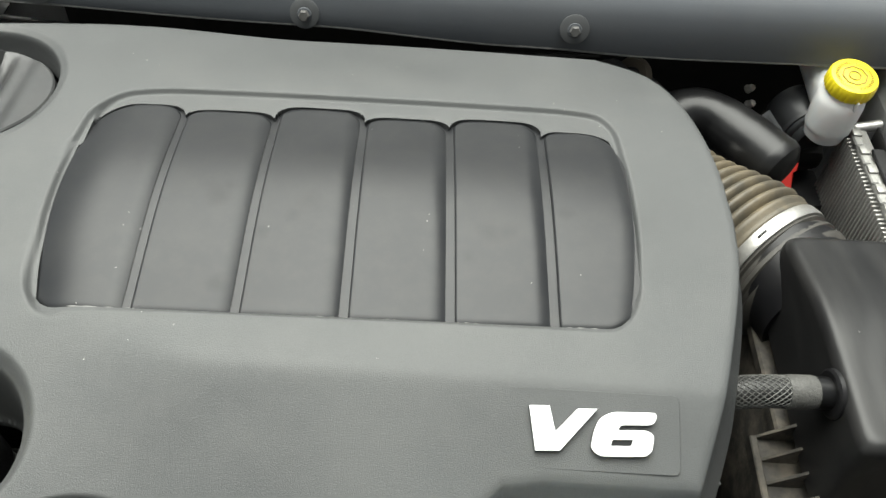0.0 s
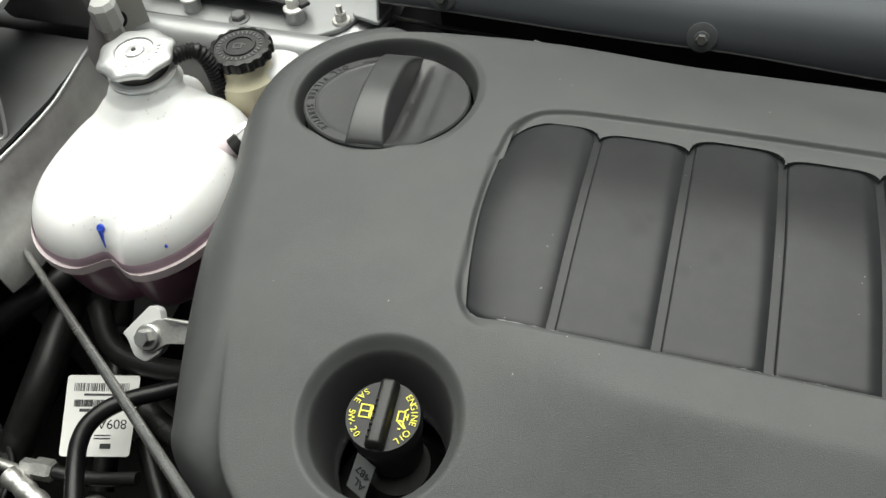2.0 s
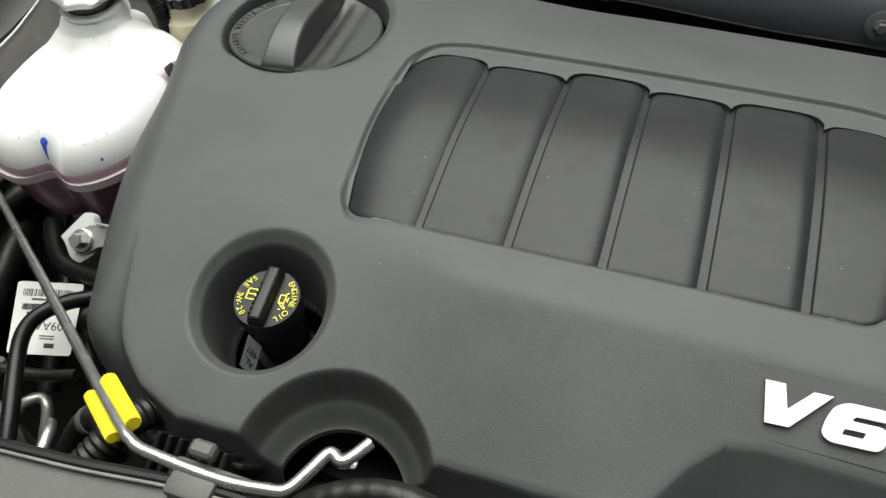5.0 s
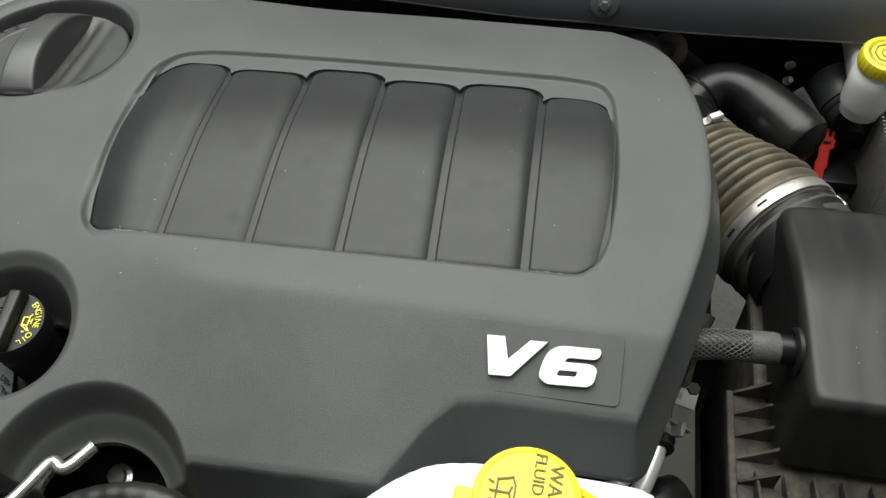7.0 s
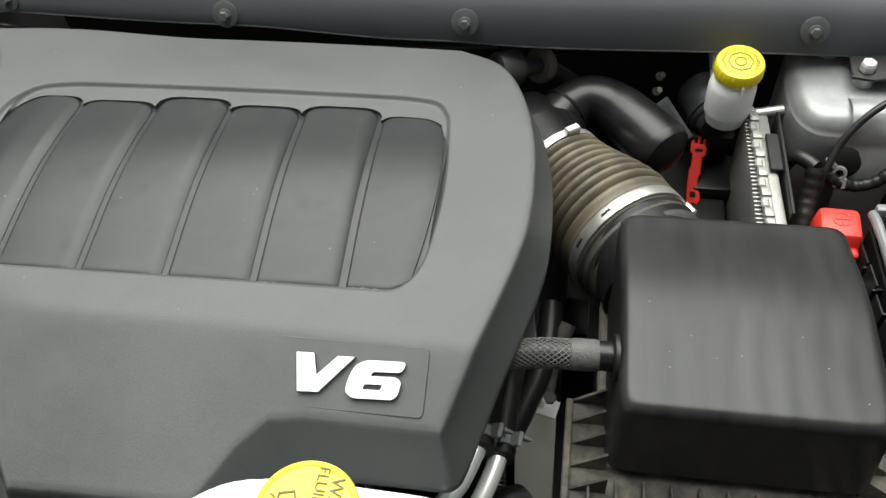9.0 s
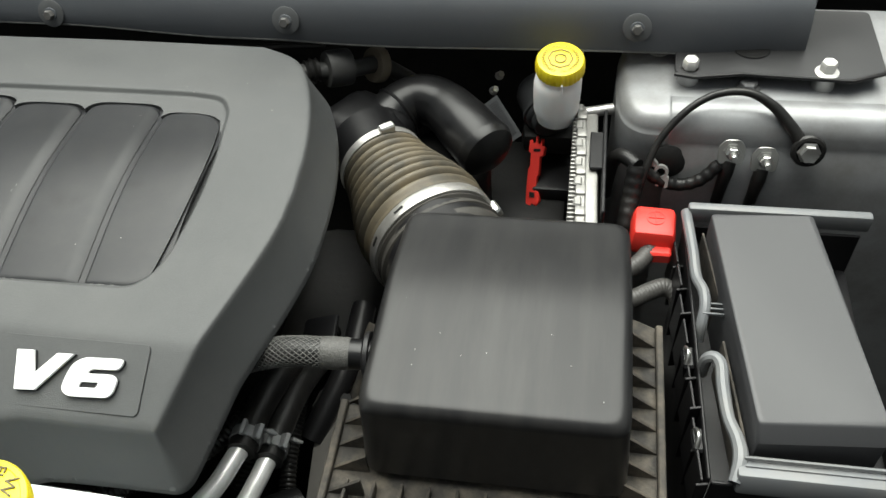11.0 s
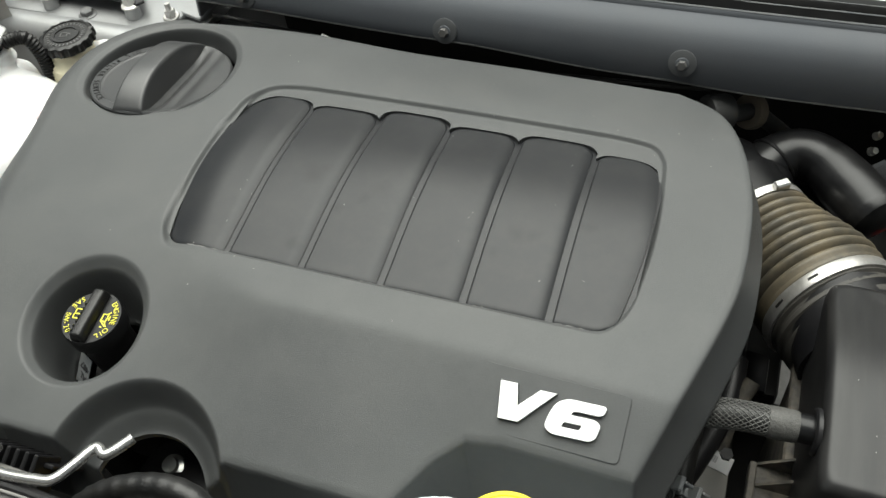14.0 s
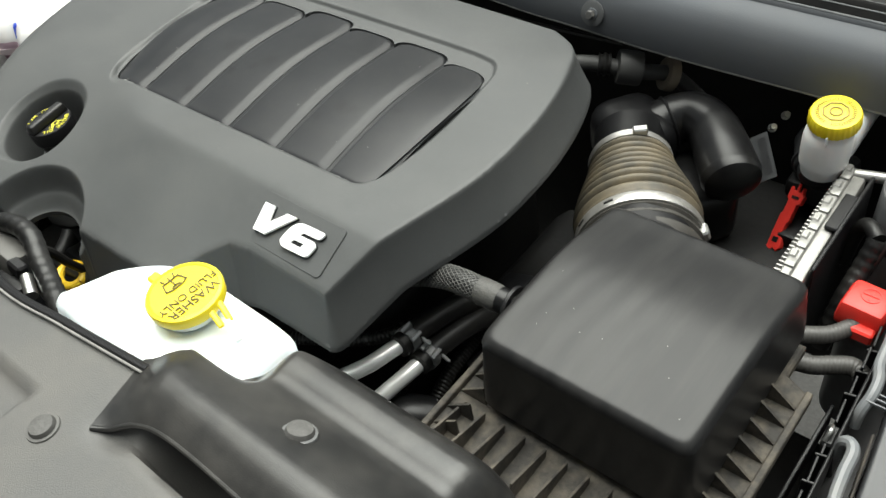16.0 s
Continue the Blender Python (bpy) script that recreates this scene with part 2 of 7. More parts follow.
# ---- mesh tools ----
def thing(name, at, label, category, group="", kind=""):
    """An empty root at the base of a thing."""
    ob = new(name)
    ob.empty_display_size = 0.02
    ob.matrix_basis = Matrix.Translation(at)
    ob["base"] = tuple(at)
    return tagged(ob, label, category, group, kind)


def obj(name, mesh, material, smooth=35):
    if isinstance(mesh, bmesh.types.BMesh):
        bm = mesh
        mesh = bpy.data.meshes.new(name)
        bm.to_mesh(mesh)
        bm.free()
    mesh.name = name
    if material:
        mesh.materials.clear()
        mesh.materials.append(material)
    if smooth:
        mesh.shade_smooth()
        mesh.set_sharp_from_angle(angle=radians(smooth))
    return new(name, mesh)


def part(name, mesh, material, parent, label="", smooth=35):
    """One mesh object, modelled in world coordinates, under a thing or a part."""
    ob = obj(name, mesh, material, smooth)
    ob.parent = parent
    if "base" in parent:
        ob.matrix_parent_inverse = Matrix.Translation(parent["base"]).inverted()
    if label:
        ob["label"] = label
    return ob


def pydata(verts, faces):
    me = bpy.data.meshes.new("m")
    me.from_pydata([tuple(v) for v in verts], [], faces)
    me.update()
    return me


def spline(pts, steps=8, closed=False):
    """A smooth line through the points."""
    p = [Vector(q) for q in pts]
    n, out = len(p), []
    for i in range(n if closed else n - 1):
        if closed:
            a, b, c, d = p[i - 1], p[i], p[(i + 1) % n], p[(i + 2) % n]
        else:
            a, b, c, d = p[max(i - 1, 0)], p[i], p[i + 1], p[min(i + 2, n - 1)]
        for k in range(steps):
            t = k / steps
            out.append(0.5 * (2 * b + (c - a) * t + (2 * a - 5 * b + 4 * c - d) * t * t + (3 * b - a - 3 * c + d) * t ** 3))
    if not closed:
        out.append(p[-1])
    return out


def tube(pts, r, n=14, steps=8, smooth=True, caps=True):
    """A pipe along a line; r is one radius or one for each point."""
    line = spline(pts, steps) if smooth and len(pts) > 2 else [Vector(q) for q in pts]
    m = len(line)
    if hasattr(r, "__len__"):
        rs = np.interp(np.linspace(0, len(r) - 1, m), range(len(r)), r)
    else:
        rs = [r] * m
    verts, faces, up = [], [], None
    for i, q in enumerate(line):
        d = (line[min(i + 1, m - 1)] - line[max(i - 1, 0)]).normalized()
        if up is None:
            up = d.orthogonal().normalized()
        up = (up - d * up.dot(d)).normalized()
        side = d.cross(up)
        for k in range(n):
            a = 2 * math.pi * k / n
            verts.append(q + (up * math.cos(a) + side * math.sin(a)) * rs[i])
    for i in range(m - 1):
        for k in range(n):
            k2 = (k + 1) % n
            faces.append((i * n + k, i * n + k2, (i + 1) * n + k2, (i + 1) * n + k))
    if caps:
        faces += [tuple(range(n))[::-1], tuple((m - 1) * n + k for k in range(n))]
    return pydata(verts, faces)


def lathe(profile, at=(0, 0, 0), axis=(0, 0, 1), n=48, wave=None, cap=True):
    """Turns (radius, height) round an axis; wave(angle, i) scales the radius."""
    rot = Vector((0, 0, 1)).rotation_difference(Vector(axis).normalized()).to_matrix()
    at = Vector(at)
    verts, faces = [], []
    for i, (r, z) in enumerate(profile):
        for k in range(n):
            a = 2 * math.pi * k / n
            w = wave(a, i) if wave else 1
            verts.append(at + rot @ Vector((r * w * math.cos(a), r * w * math.sin(a), z)))
    for i in range(len(profile) - 1):
        for k in range(n):
            k2 = (k + 1) % n
            faces.append((i * n + k, i * n + k2, (i + 1) * n + k2, (i + 1) * n + k))
    if cap:
        m = len(profile) - 1
        faces += [tuple(range(n))[::-1], tuple(m * n + k for k in range(n))]
    return pydata(verts, faces)


def box(size, m=None, bevel=0.002, seg=2, taper=None):
    """A bevelled block; m: its pose (its middle). taper: (x, y) scale of the top."""
    bm = bmesh.new()
    bmesh.ops.create_cube(bm, size=1)
    for v in bm.verts:
        v.co = Vector((v.co.x * size[0], v.co.y * size[1], v.co.z * size[2]))
        if taper and v.co.z > 0:
            v.co.x *= taper[0]
            v.co.y *= taper[1]
    if bevel:
        bmesh.ops.bevel(bm, geom=bm.edges[:], offset=bevel, segments=seg, profile=0.5, affect="EDGES", clamp_overlap=True)
    if m is not None:
        bmesh.ops.transform(bm, matrix=m, verts=bm.verts)
    return bm


def at(x, y, z, rx=0, ry=0, rz=0):
    return pose(x, y, z, rx, ry, rz)


def prism(poly, z0, z1, bevel=0.0, seg=2, m=None):
    """A flat outline given thickness, with bevelled edges."""
    bm = bmesh.new()
    bottom = [bm.verts.new((x, y, z0)) for x, y in poly]
    top = [bm.verts.new((x, y, z1)) for x, y in poly]
    n = len(poly)
    bm.faces.new(bottom[::-1])
    tf = bm.faces.new(top)
    for i in range(n):
        bm.faces.new((bottom[i], bottom[(i + 1) % n], top[(i + 1) % n], top[i]))
    bmesh.ops.recalc_face_normals(bm, faces=bm.faces[:])
    if bevel:
        bmesh.ops.bevel(bm, geom=[e for e in tf.edges], offset=bevel, segments=seg, profile=0.5, affect="EDGES", clamp_overlap=True)
    if m is not None:
        bmesh.ops.transform(bm, matrix=m, verts=bm.verts)
    return bm


def merge(*bms):
    """Several meshes that are one piece."""
    out = bmesh.new()
    for b in bms:
        if isinstance(b, bmesh.types.BMesh):
            me = bpy.data.meshes.new("t")
            b.to_mesh(me)
            b.free()
        else:
            me = b
        out.from_mesh(me)
        bpy.data.meshes.remove(me)
    return out


def curve_mesh(loops, thick, bevel, m):
    """Filled flat outlines, with holes, made solid."""
    cu = bpy.data.curves.new("c", "CURVE")
    cu.dimensions, cu.fill_mode, cu.extrude, cu.bevel_depth, cu.bevel_resolution = "2D", "BOTH", thick / 2, bevel, 1
    for loop in loops:
        s = cu.splines.new("POLY")
        s.points.add(len(loop) - 1)
        for q, (x, y) in zip(s.points, loop):
            q.co = (x, y, 0, 1)
        s.use_cyclic_u = True
    return solid(cu, m)


def solid(cu, m):
    ob = new("c", cu)
    me = bpy.data.meshes.new_from_object(ob.evaluated_get(bpy.context.evaluated_depsgraph_get()))
    bpy.data.objects.remove(ob)
    bpy.data.curves.remove(cu)
    me.transform(m)
    return me


def text_mesh(words, size, m, thick=0.0003, spacing=1.0):
    cu = bpy.data.curves.new("c", "FONT")
    cu.body, cu.size, cu.extrude, cu.align_x, cu.align_y, cu.space_character = words, size, thick, "CENTER", "CENTER", spacing
    return solid(cu, m)


def round_poly(pts, radii, seg=6):
    """Rounds the corners of an outline."""
    out, n = [], len(pts)
    for i in range(n):
        p, a, b = Vector(pts[i]), Vector(pts[i - 1]), Vector(pts[(i + 1) % n])
        r = radii[i] if hasattr(radii, "__len__") else radii
        u, v = (a - p), (b - p)
        r = min(r, u.length * 0.45, v.length * 0.45)
        s, e = p + u.normalized() * r, p + v.normalized() * r
        for k in range(seg + 1):
            t = k / seg
            out.append((1 - t) ** 2 * s + 2 * t * (1 - t) * p + t * t * e)
    return [tuple(q) for q in out]


def plane_frame(p, normal, updir):
    """A pose at p whose z is the normal and whose y leans towards updir."""
    z = Vector(normal).normalized()
    y = Vector(updir)
    y = (y - z * y.dot(z)).normalized()
    x = y.cross(z)
    m = Matrix((x, y, z)).transposed().to_4x4()
    m.translation = p
    return m


def bolt(name, p, axis, r, h, label, material=None, flange=1.5, group="", threads=0.0):
    """A hexagon bolt with a flange."""
    b = thing(name, p, label, "bolt", group)
    part("flange", lathe([(0.2 * r, 0), (r * flange, 0), (r * flange, h * 0.14), (r * flange * 0.9, h * 0.24), (0.2 * r, h * 0.26)], p, axis, 24), material or M_STEEL, b)
    q = Vector(p) + Vector(axis).normalized() * h * 0.2
    part("hex_head", lathe([(0.1 * r, 0), (r, 0), (r, h * 0.68), (r * 0.86, h * 0.8), (0.1 * r, h * 0.8)], q, axis, 6), material or M_STEEL, b, smooth=20)
    if threads:
        q2 = Vector(p) + Vector(axis).normalized() * h
        part("stud", lathe([(r * 0.5, 0), (r * 0.5, threads), (r * 0.4, threads * 1.15), (0.0005, threads * 1.15)], q2, axis, 16), material or M_STEEL, b)
    return b


def smoothstep(a, b, x):
    t = np.clip((x - a) / (b - a), 0, 1)
    return t * t * (3 - 2 * t)


def sdf(px, py, poly):
    """Signed distance to a closed outline, inside negative."""
    q = np.array(poly)[:, :2]
    a, b = q, np.roll(q, -1, 0)
    best, inside = np.full(px.shape, 1e9), np.zeros(px.shape, bool)
    for (ax, ay), (bx, by) in zip(a, b):
        ex, ey = bx - ax, by - ay
        t = np.clip(((px - ax) * ex + (py - ay) * ey) / (ex * ex + ey * ey + 1e-18), 0, 1)
        best = np.minimum(best, (px - ax - t * ex) ** 2 + (py - ay - t * ey) ** 2)
        cross = ((ay > py) != (by > py)) & (px < (bx - ax) * (py - ay) / (by - ay + 1e-18) + ax)
        inside ^= cross
    d = np.sqrt(best)
    return np.where(inside, -d, d)


def sheet(x0, x1, y0, y1, h, height, edge, lip=0.0):
    """A moulded sheet over a plan: height(x, y) gives z, edge(x, y) < 0 where there is material; its rim is drawn onto the edge line
    and folded down by lip."""
    xs, ys = np.arange(x0, x1 + h / 2, h), np.arange(y0, y1 + h / 2, h)
    gx, gy = np.meshgrid(xs, ys)
    e = edge(gx, gy)
    ey, ex = np.gradient(e, h)
    g2 = np.maximum(ex * ex + ey * ey, 0.2)
    near = np.abs(e) < h * 0.75
    gx = np.where(near, gx - e * ex / g2, gx)
    gy = np.where(near, gy - e * ey / g2, gy)
    keep = (e < 0) | near
    gz = height(gx, gy)
    idx = np.full(gx.shape, -1)
    idx[keep] = np.arange(keep.sum())
    verts = np.stack([gx[keep], gy[keep], gz[keep]], -1)
    q = np.stack([idx[:-1, :-1], idx[:-1, 1:], idx[1:, 1:], idx[1:, :-1]], -1).reshape(-1, 4)
    q = q[(q >= 0).all(1)]
    if lip:
        e2 = np.concatenate([q[:, [k, (k + 1) % 4]] for k in range(4)])
        key = np.sort(e2, 1)
        _, back, count = np.unique(key[:, 0] * len(verts) + key[:, 1], return_inverse=True, return_counts=True)
        rim = e2[count[back.ravel()] == 1]
        ids = np.unique(rim)
        low = np.full(len(verts), -1)
        low[ids] = len(verts) + np.arange(len(ids))
        q = np.concatenate([q, np.stack([rim[:, 1], rim[:, 0], low[rim[:, 0]], low[rim[:, 1]]], -1)])
        verts = np.concatenate([verts, verts[ids] - (0, 0, lip)])
    me = bpy.data.meshes.new("sheet")
    me.from_pydata(verts.tolist(), [], q.tolist())
    me.update()
    return me


# ---- the setting: ground and body shell ----
bm = bmesh.new()
bmesh.ops.create_grid(bm, x_segments=2, y_segments=2, size=1500)
# ground colour is darkened so that little light bounces onto front faces
tagged(obj("ground", bm, M_GROUND), "gravel ground under the car, darkened to cut bounced light", "ground", kind="structure")


# ---- engine cover ----
def cover_top(x, y):
    """The upper face of the cover, without its recesses."""
    z = 0.9530 + 0.022 * np.minimum(y, 0) - 0.05 * x * x
    lft = smoothstep(-0.06, -0.24, x)
    slope = 0.43 * (1 - lft) + 0.24 * lft
    crease = -0.221 + 0.03 * lft
    soft = 0.006 + 0.03 * lft
    t = crease - y
    z = z - slope * 0.5 * (t + np.sqrt(t * t + soft * soft)) 
    t = y - 0.066
    corner = smoothstep(-0.06, -0.24, x)
    z = z - (0.28 - 0.20 * corner) * 0.5 * (t + np.sqrt(t * t + 0.03 ** 2)) + 0.0005
    z = z - 0.020 * np.maximum(0, y + 0.04) * corner
    return z


OUT = [(-0.300, -0.352), (-0.262, -0.366), (-0.20, -0.364), (-0.135, -0.362), (-0.066, -0.340), (0.066, -0.337)]
OUT += [(0.092, -0.300), (0.112, -0.281), (0.140, -0.277), (0.234, -0.277)]
OUT += [tuple(v)[:2] for v in spline([(0.236, -0.272, 0), (0.255, -0.212, 0), (0.277, -0.125, 0), (0.281, -0.070, 0), (0.277, -0.010, 0), (0.262, 0.050, 0), (0.236, 0.100, 0), (0.196, 0.126, 0)], 6)]
OUT += [(0.05, 0.128), (-0.15, 0.129), (-0.26, 0.127)]
OUT += [tuple(v)[:2] for v in spline([(-0.29, 0.126, 0), (-0.345, 0.121, 0), (-0.401, 0.099, 0), (-0.430, 0.053, 0), (-0.4315, 0.0, 0), (-0.414, -0.06, 0), (-0.384, -0.165, 0), (-0.360, -0.25, 0), (-0.336, -0.318, 0), (-0.302, -0.351, 0)], 6)]
KNOB, WELL, ARCH = (-0.338, 0.0295), (-0.2355, -0.268), (-0.137, -0.372)
LOUVRE = [(-0.166, 0.033), (0.160, 0.034), (0.190, 0.030), (0.201, 0.012), (0.2080, -0.05), (0.2085, -0.10), (0.2045, -0.150), (0.196, -0.172), (0.178, -0.1815), (0.0, -0.1875), (-0.172, -0.1915), (-0.194, -0.187),
          (-0.2085, -0.168), (-0.2185, -0.10), (-0.2205, -0.05), (-0.2165, 0.005), (-0.198, 0.027)]
LOUVRE = round_poly(LOUVRE, 0.02, 3)


def panel_z(y):
    """The arched surface on which the louvres lie."""
    v = np.clip((0.018 - y) / 0.197, 0, 1)
    return 0.9472 - 0.0022 * v + 0.0088 * np.sin(np.pi * v) ** 1.2


DIV_BACK, DIV_FRONT = [-0.143, -0.070, 0.0, 0.069, 0.141], [-0.1385, -0.067, 0.005, 0.076, 0.146]
TOPS = [0.0165, 0.0125, 0.0215, 0.0145, 0.0185, 0.0095]


def scallop(u):
    """How far the back end of a louvre falls away towards its corners; u runs from -1 to 1."""
    return 0.0125 * (1 - np.sqrt(np.maximum(0, 1 - np.abs(np.clip(u, -1, 1)) ** 5)))


ENDS = [-0.212] + DIV_BACK + [0.199]


def louvre_back(x):
    """The scalloped line where the louvres meet the rim."""
    y = np.full(np.shape(x), -0.02)
    for k in range(6):
        u = (2 * x - ENDS[k] - ENDS[k + 1]) / (ENDS[k + 1] - ENDS[k])
        y = np.where(np.abs(u) <= 1, TOPS[k] - scallop(u), y)
    y = y - 0.012 * np.maximum(0, 1 - (x + 0.212) / 0.035) ** 2 - 0.006 * np.maximum(0, (x - 0.170) / 0.029) ** 2
    return y


def louvre_front(x):
    y = -0.1832 + 0.006 * (x + 0.212) / 0.411
    return y + 0.018 * np.maximum(0, 1 - (x + 0.2065) / 0.025) ** 2.5 + 0.015 * np.maximum(0, (x - 0.178) / 0.021) ** 2.5


def louvre_left(y):
    return -0.2150 + 1.04 * (y + 0.055) ** 2


def louvre_right(y):
    return 0.2035 - np.where(y > -0.075, 1.4, 0.95) * (y + 0.075) ** 2


def pocket(x, y):
    """Negative inside the opening in which the louvres lie."""
    return np.maximum(np.maximum(louvre_left(y) - x, x - louvre_right(y)), np.maximum(y - louvre_back(x), louvre_front(x) - y)) - 0.0009


def skirt(x, y):
    lft = smoothstep(-0.31, -0.375, x) * smoothstep(-0.36, -0.30, y)
    return 0.017 - 0.001 * smoothstep(0.12, 0.22, x) + 0.038 * lft - 0.011 * lft * smoothstep(-0.16, -0.07, y)


def cover_height(x, y):
    z = cover_top(x, y)
    d = sdf(x, y, OUT)
    w = skirt(x, y)
    u = np.clip(d / w, 0, 1)
    round_in = np.clip(1 + d / 0.006, 0, 1)
    lft = smoothstep(-0.31, -0.375, x)
    side = (1 - lft) * u ** 0.8 + lft * (1 - np.sqrt(np.maximum(0, 1 - u * u)))
    z = z - (0.064 - 0.018 * smoothstep(0.06, 0.16, x)) * side - 0.0012 * (1 - lft) * round_in ** 2
    # recess round the louvres; a wide chamfer runs down to the low edge of the first one
    r = sdf(x, y, LOUVRE)
    z = z - 0.0040 * smoothstep(0.0020, -0.0028, r) * smoothstep(-0.186, -0.160, y)
    low = np.clip(1 - (x - louvre_left(y)) / 0.042, 0, 1) ** 2
    p = pocket(x, y)
    wide = smoothstep(0.040, 0.004, x - louvre_left(y))
    lay = smoothstep(0.004, -0.001, p) * (1 - wide) + smoothstep(0.0105, -0.0005, p) * wide
    z = z * (1 - lay) + np.minimum(z, panel_z(y) + 0.0004 - 0.0066 * low) * lay
    # round recess for the twist cap
    k = np.hypot(x - KNOB[0], y - KNOB[1])
    z = z - (0.0030 * smoothstep(0.0910, 0.0815, k) + 0.020 * smoothstep(0.0830, 0.0775, k)) * smoothstep(-0.070, -0.030, y - KNOB[1])
    # well round the oil filler
    k = np.hypot(x - WELL[0], y - WELL[1])
    z = z - 0.009 * smoothstep(0.0600, 0.0485, k) - 0.064 * smoothstep(0.0510, 0.0415, k)
    # dished arch in the front edge
    k = np.hypot(x - ARCH[0], y - ARCH[1])
    z = z - 0.027 * smoothstep(0.0745, 0.0640, k) - 0.012 * smoothstep(0.066, 0.050, k)
    return z


def cover_edge(x, y):
    e = sdf(x, y, OUT) - skirt(x, y)
    e = np.maximum(e, 0.0412 - np.hypot(x - WELL[0], y - WELL[1]))
    e = np.maximum(e, 0.0775 - np.hypot(x - KNOB[0], y - KNOB[1]))
    e = np.maximum(e, 0.0500 - np.hypot(x - ARCH[0], y - ARCH[1]))
    return np.maximum(e, -pocket(x, y))


cover = thing("engine_cover", (-0.07, -0.1, 0.86), "dark grey grained plastic engine cover over the engine", "engine cover")
shell = part("cover_shell", sheet(-0.50, 0.32, -0.40, 0.15, 0.0011, cover_height, cover_edge, 0.006), M_COVER, cover, smooth=60)
tray = [(x, y, float(panel_z(np.array(y))) - 0.0038) for y in np.linspace(0.026, -0.190, 28) for x in (-0.165, 0.2055)]
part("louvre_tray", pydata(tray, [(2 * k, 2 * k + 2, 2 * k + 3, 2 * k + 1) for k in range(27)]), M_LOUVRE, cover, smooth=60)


def louvre_panel(i):
    """One blade: a crisp raised edge on one side, a rolled fall into the channel on the other."""
    nu, nv, gap = 56, 48, 0.0032
    u = np.linspace(0, 1, nu + 1)
    u = 0.3 * u + 0.7 * (0.5 - 0.5 * np.cos(np.pi * u))
    v = np.linspace(0, 1, nv + 1)
    v = 0.5 * v + 0.5 * (0.5 - 0.5 * np.cos(np.pi * v))
    u, v = np.meshgrid(u, v)
    yb = louvre_back(ENDS[i] + 0.0005 + (ENDS[i + 1] - ENDS[i] - 0.001) * u) + 0.0006
    lf = louvre_left(-0.178) - 0.0012 if i == 0 else DIV_FRONT[i - 1] + gap
    rf = louvre_right(-0.178) + 0.0012 if i == 5 else DIV_FRONT[i] - gap
    yf = louvre_front(lf + (rf - lf) * u) - 0.0009
    y = yb + (yf - yb) * v
    run = -y / 0.178
    lx = louvre_left(y) - 0.0012 if i == 0 else DIV_BACK[i - 1] + (DIV_FRONT[i - 1] - DIV_BACK[i - 1]) * run + gap
    rx = louvre_right(y) + 0.0012 if i == 5 else DIV_BACK[i] + (DIV_FRONT[i] - DIV_BACK[i]) * run - gap
    x = lx + (rx - lx) * u
    z = panel_z(y) - 0.0007 * (2 * u - 1) ** 2
    from_l, from_r = u * (rx - lx), (1 - u) * (rx - lx)
    if i == 0:
        z = z - 0.0070 * np.maximum(0, 1 - from_l / 0.042) ** 2
    z = z - 0.0010 * np.maximum(0, 1 - from_l / 0.0018) ** 2
    z = z - (0.0026 if i < 5 else 0.0012) * np.maximum(0, 1 - from_r / 0.0115) ** 2
    z = z - 0.0012 * np.maximum(0, 1 - v * 0.19 / 0.003) ** 2 - 0.0016 * np.maximum(0, 1 - (1 - v) * 0.19 / 0.004) ** 2
    verts = np.stack([x, y, z], -1).reshape(-1, 3).tolist()
    w = nu + 1
    faces = [(a * w + b, (a + 1) * w + b, (a + 1) * w + b + 1, a * w + b + 1) for a in range(nv) for b in range(nu)]
    rim = [b for b in range(w)] + [a * w + nu for a in range(1, nv + 1)] + [nv * w + b for b in range(nu - 1, -1, -1)] + [a * w for a in range(nv - 1, 0, -1)]
    base = len(verts)
    verts += [(verts[k][0], verts[k][1], verts[k][2] - 0.0065) for k in rim]
    n = len(rim)
    faces += [(rim[k], rim[(k + 1) % n], base + (k + 1) % n, base + k) for k in range(n)]
    return pydata(verts, faces)


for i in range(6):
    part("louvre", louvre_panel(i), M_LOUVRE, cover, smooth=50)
# pale scuffs along the front edge of the louvres, also painting its glint
M_SCUFF_GLINT = mat("scuff_and_glint_edge", (0.27, 0.265, 0.255), 0.6, vary=0.3, scale=200)
for x0, x1 in ((-0.176, -0.140), (-0.1385, -0.131), (-0.020, 0.004), (0.0045, 0.012), (0.030, 0.042), (0.079, 0.098), (0.152, 0.178)):
    pts = []
    for k in range(9):
        x = x0 + (x1 - x0) * k / 8
        y = -0.1832 + 0.006 * (x + 0.21) / 0.41 - 0.0003
        pts.append((x, y, float(panel_z(np.array(y))) - 0.0009 + 0.0002 * math.sin(k * 2.3)))
    part("scuff", tube(pts, [0.0002, 0.0005, 0.0004, 0.0007, 0.0005, 0.0003, 0.0006, 0.0004, 0.0002], 6, 1, smooth=False), M_SCUFF_GLINT, cover)

# stray dust specks on the cover
random.seed(12)
specks = []
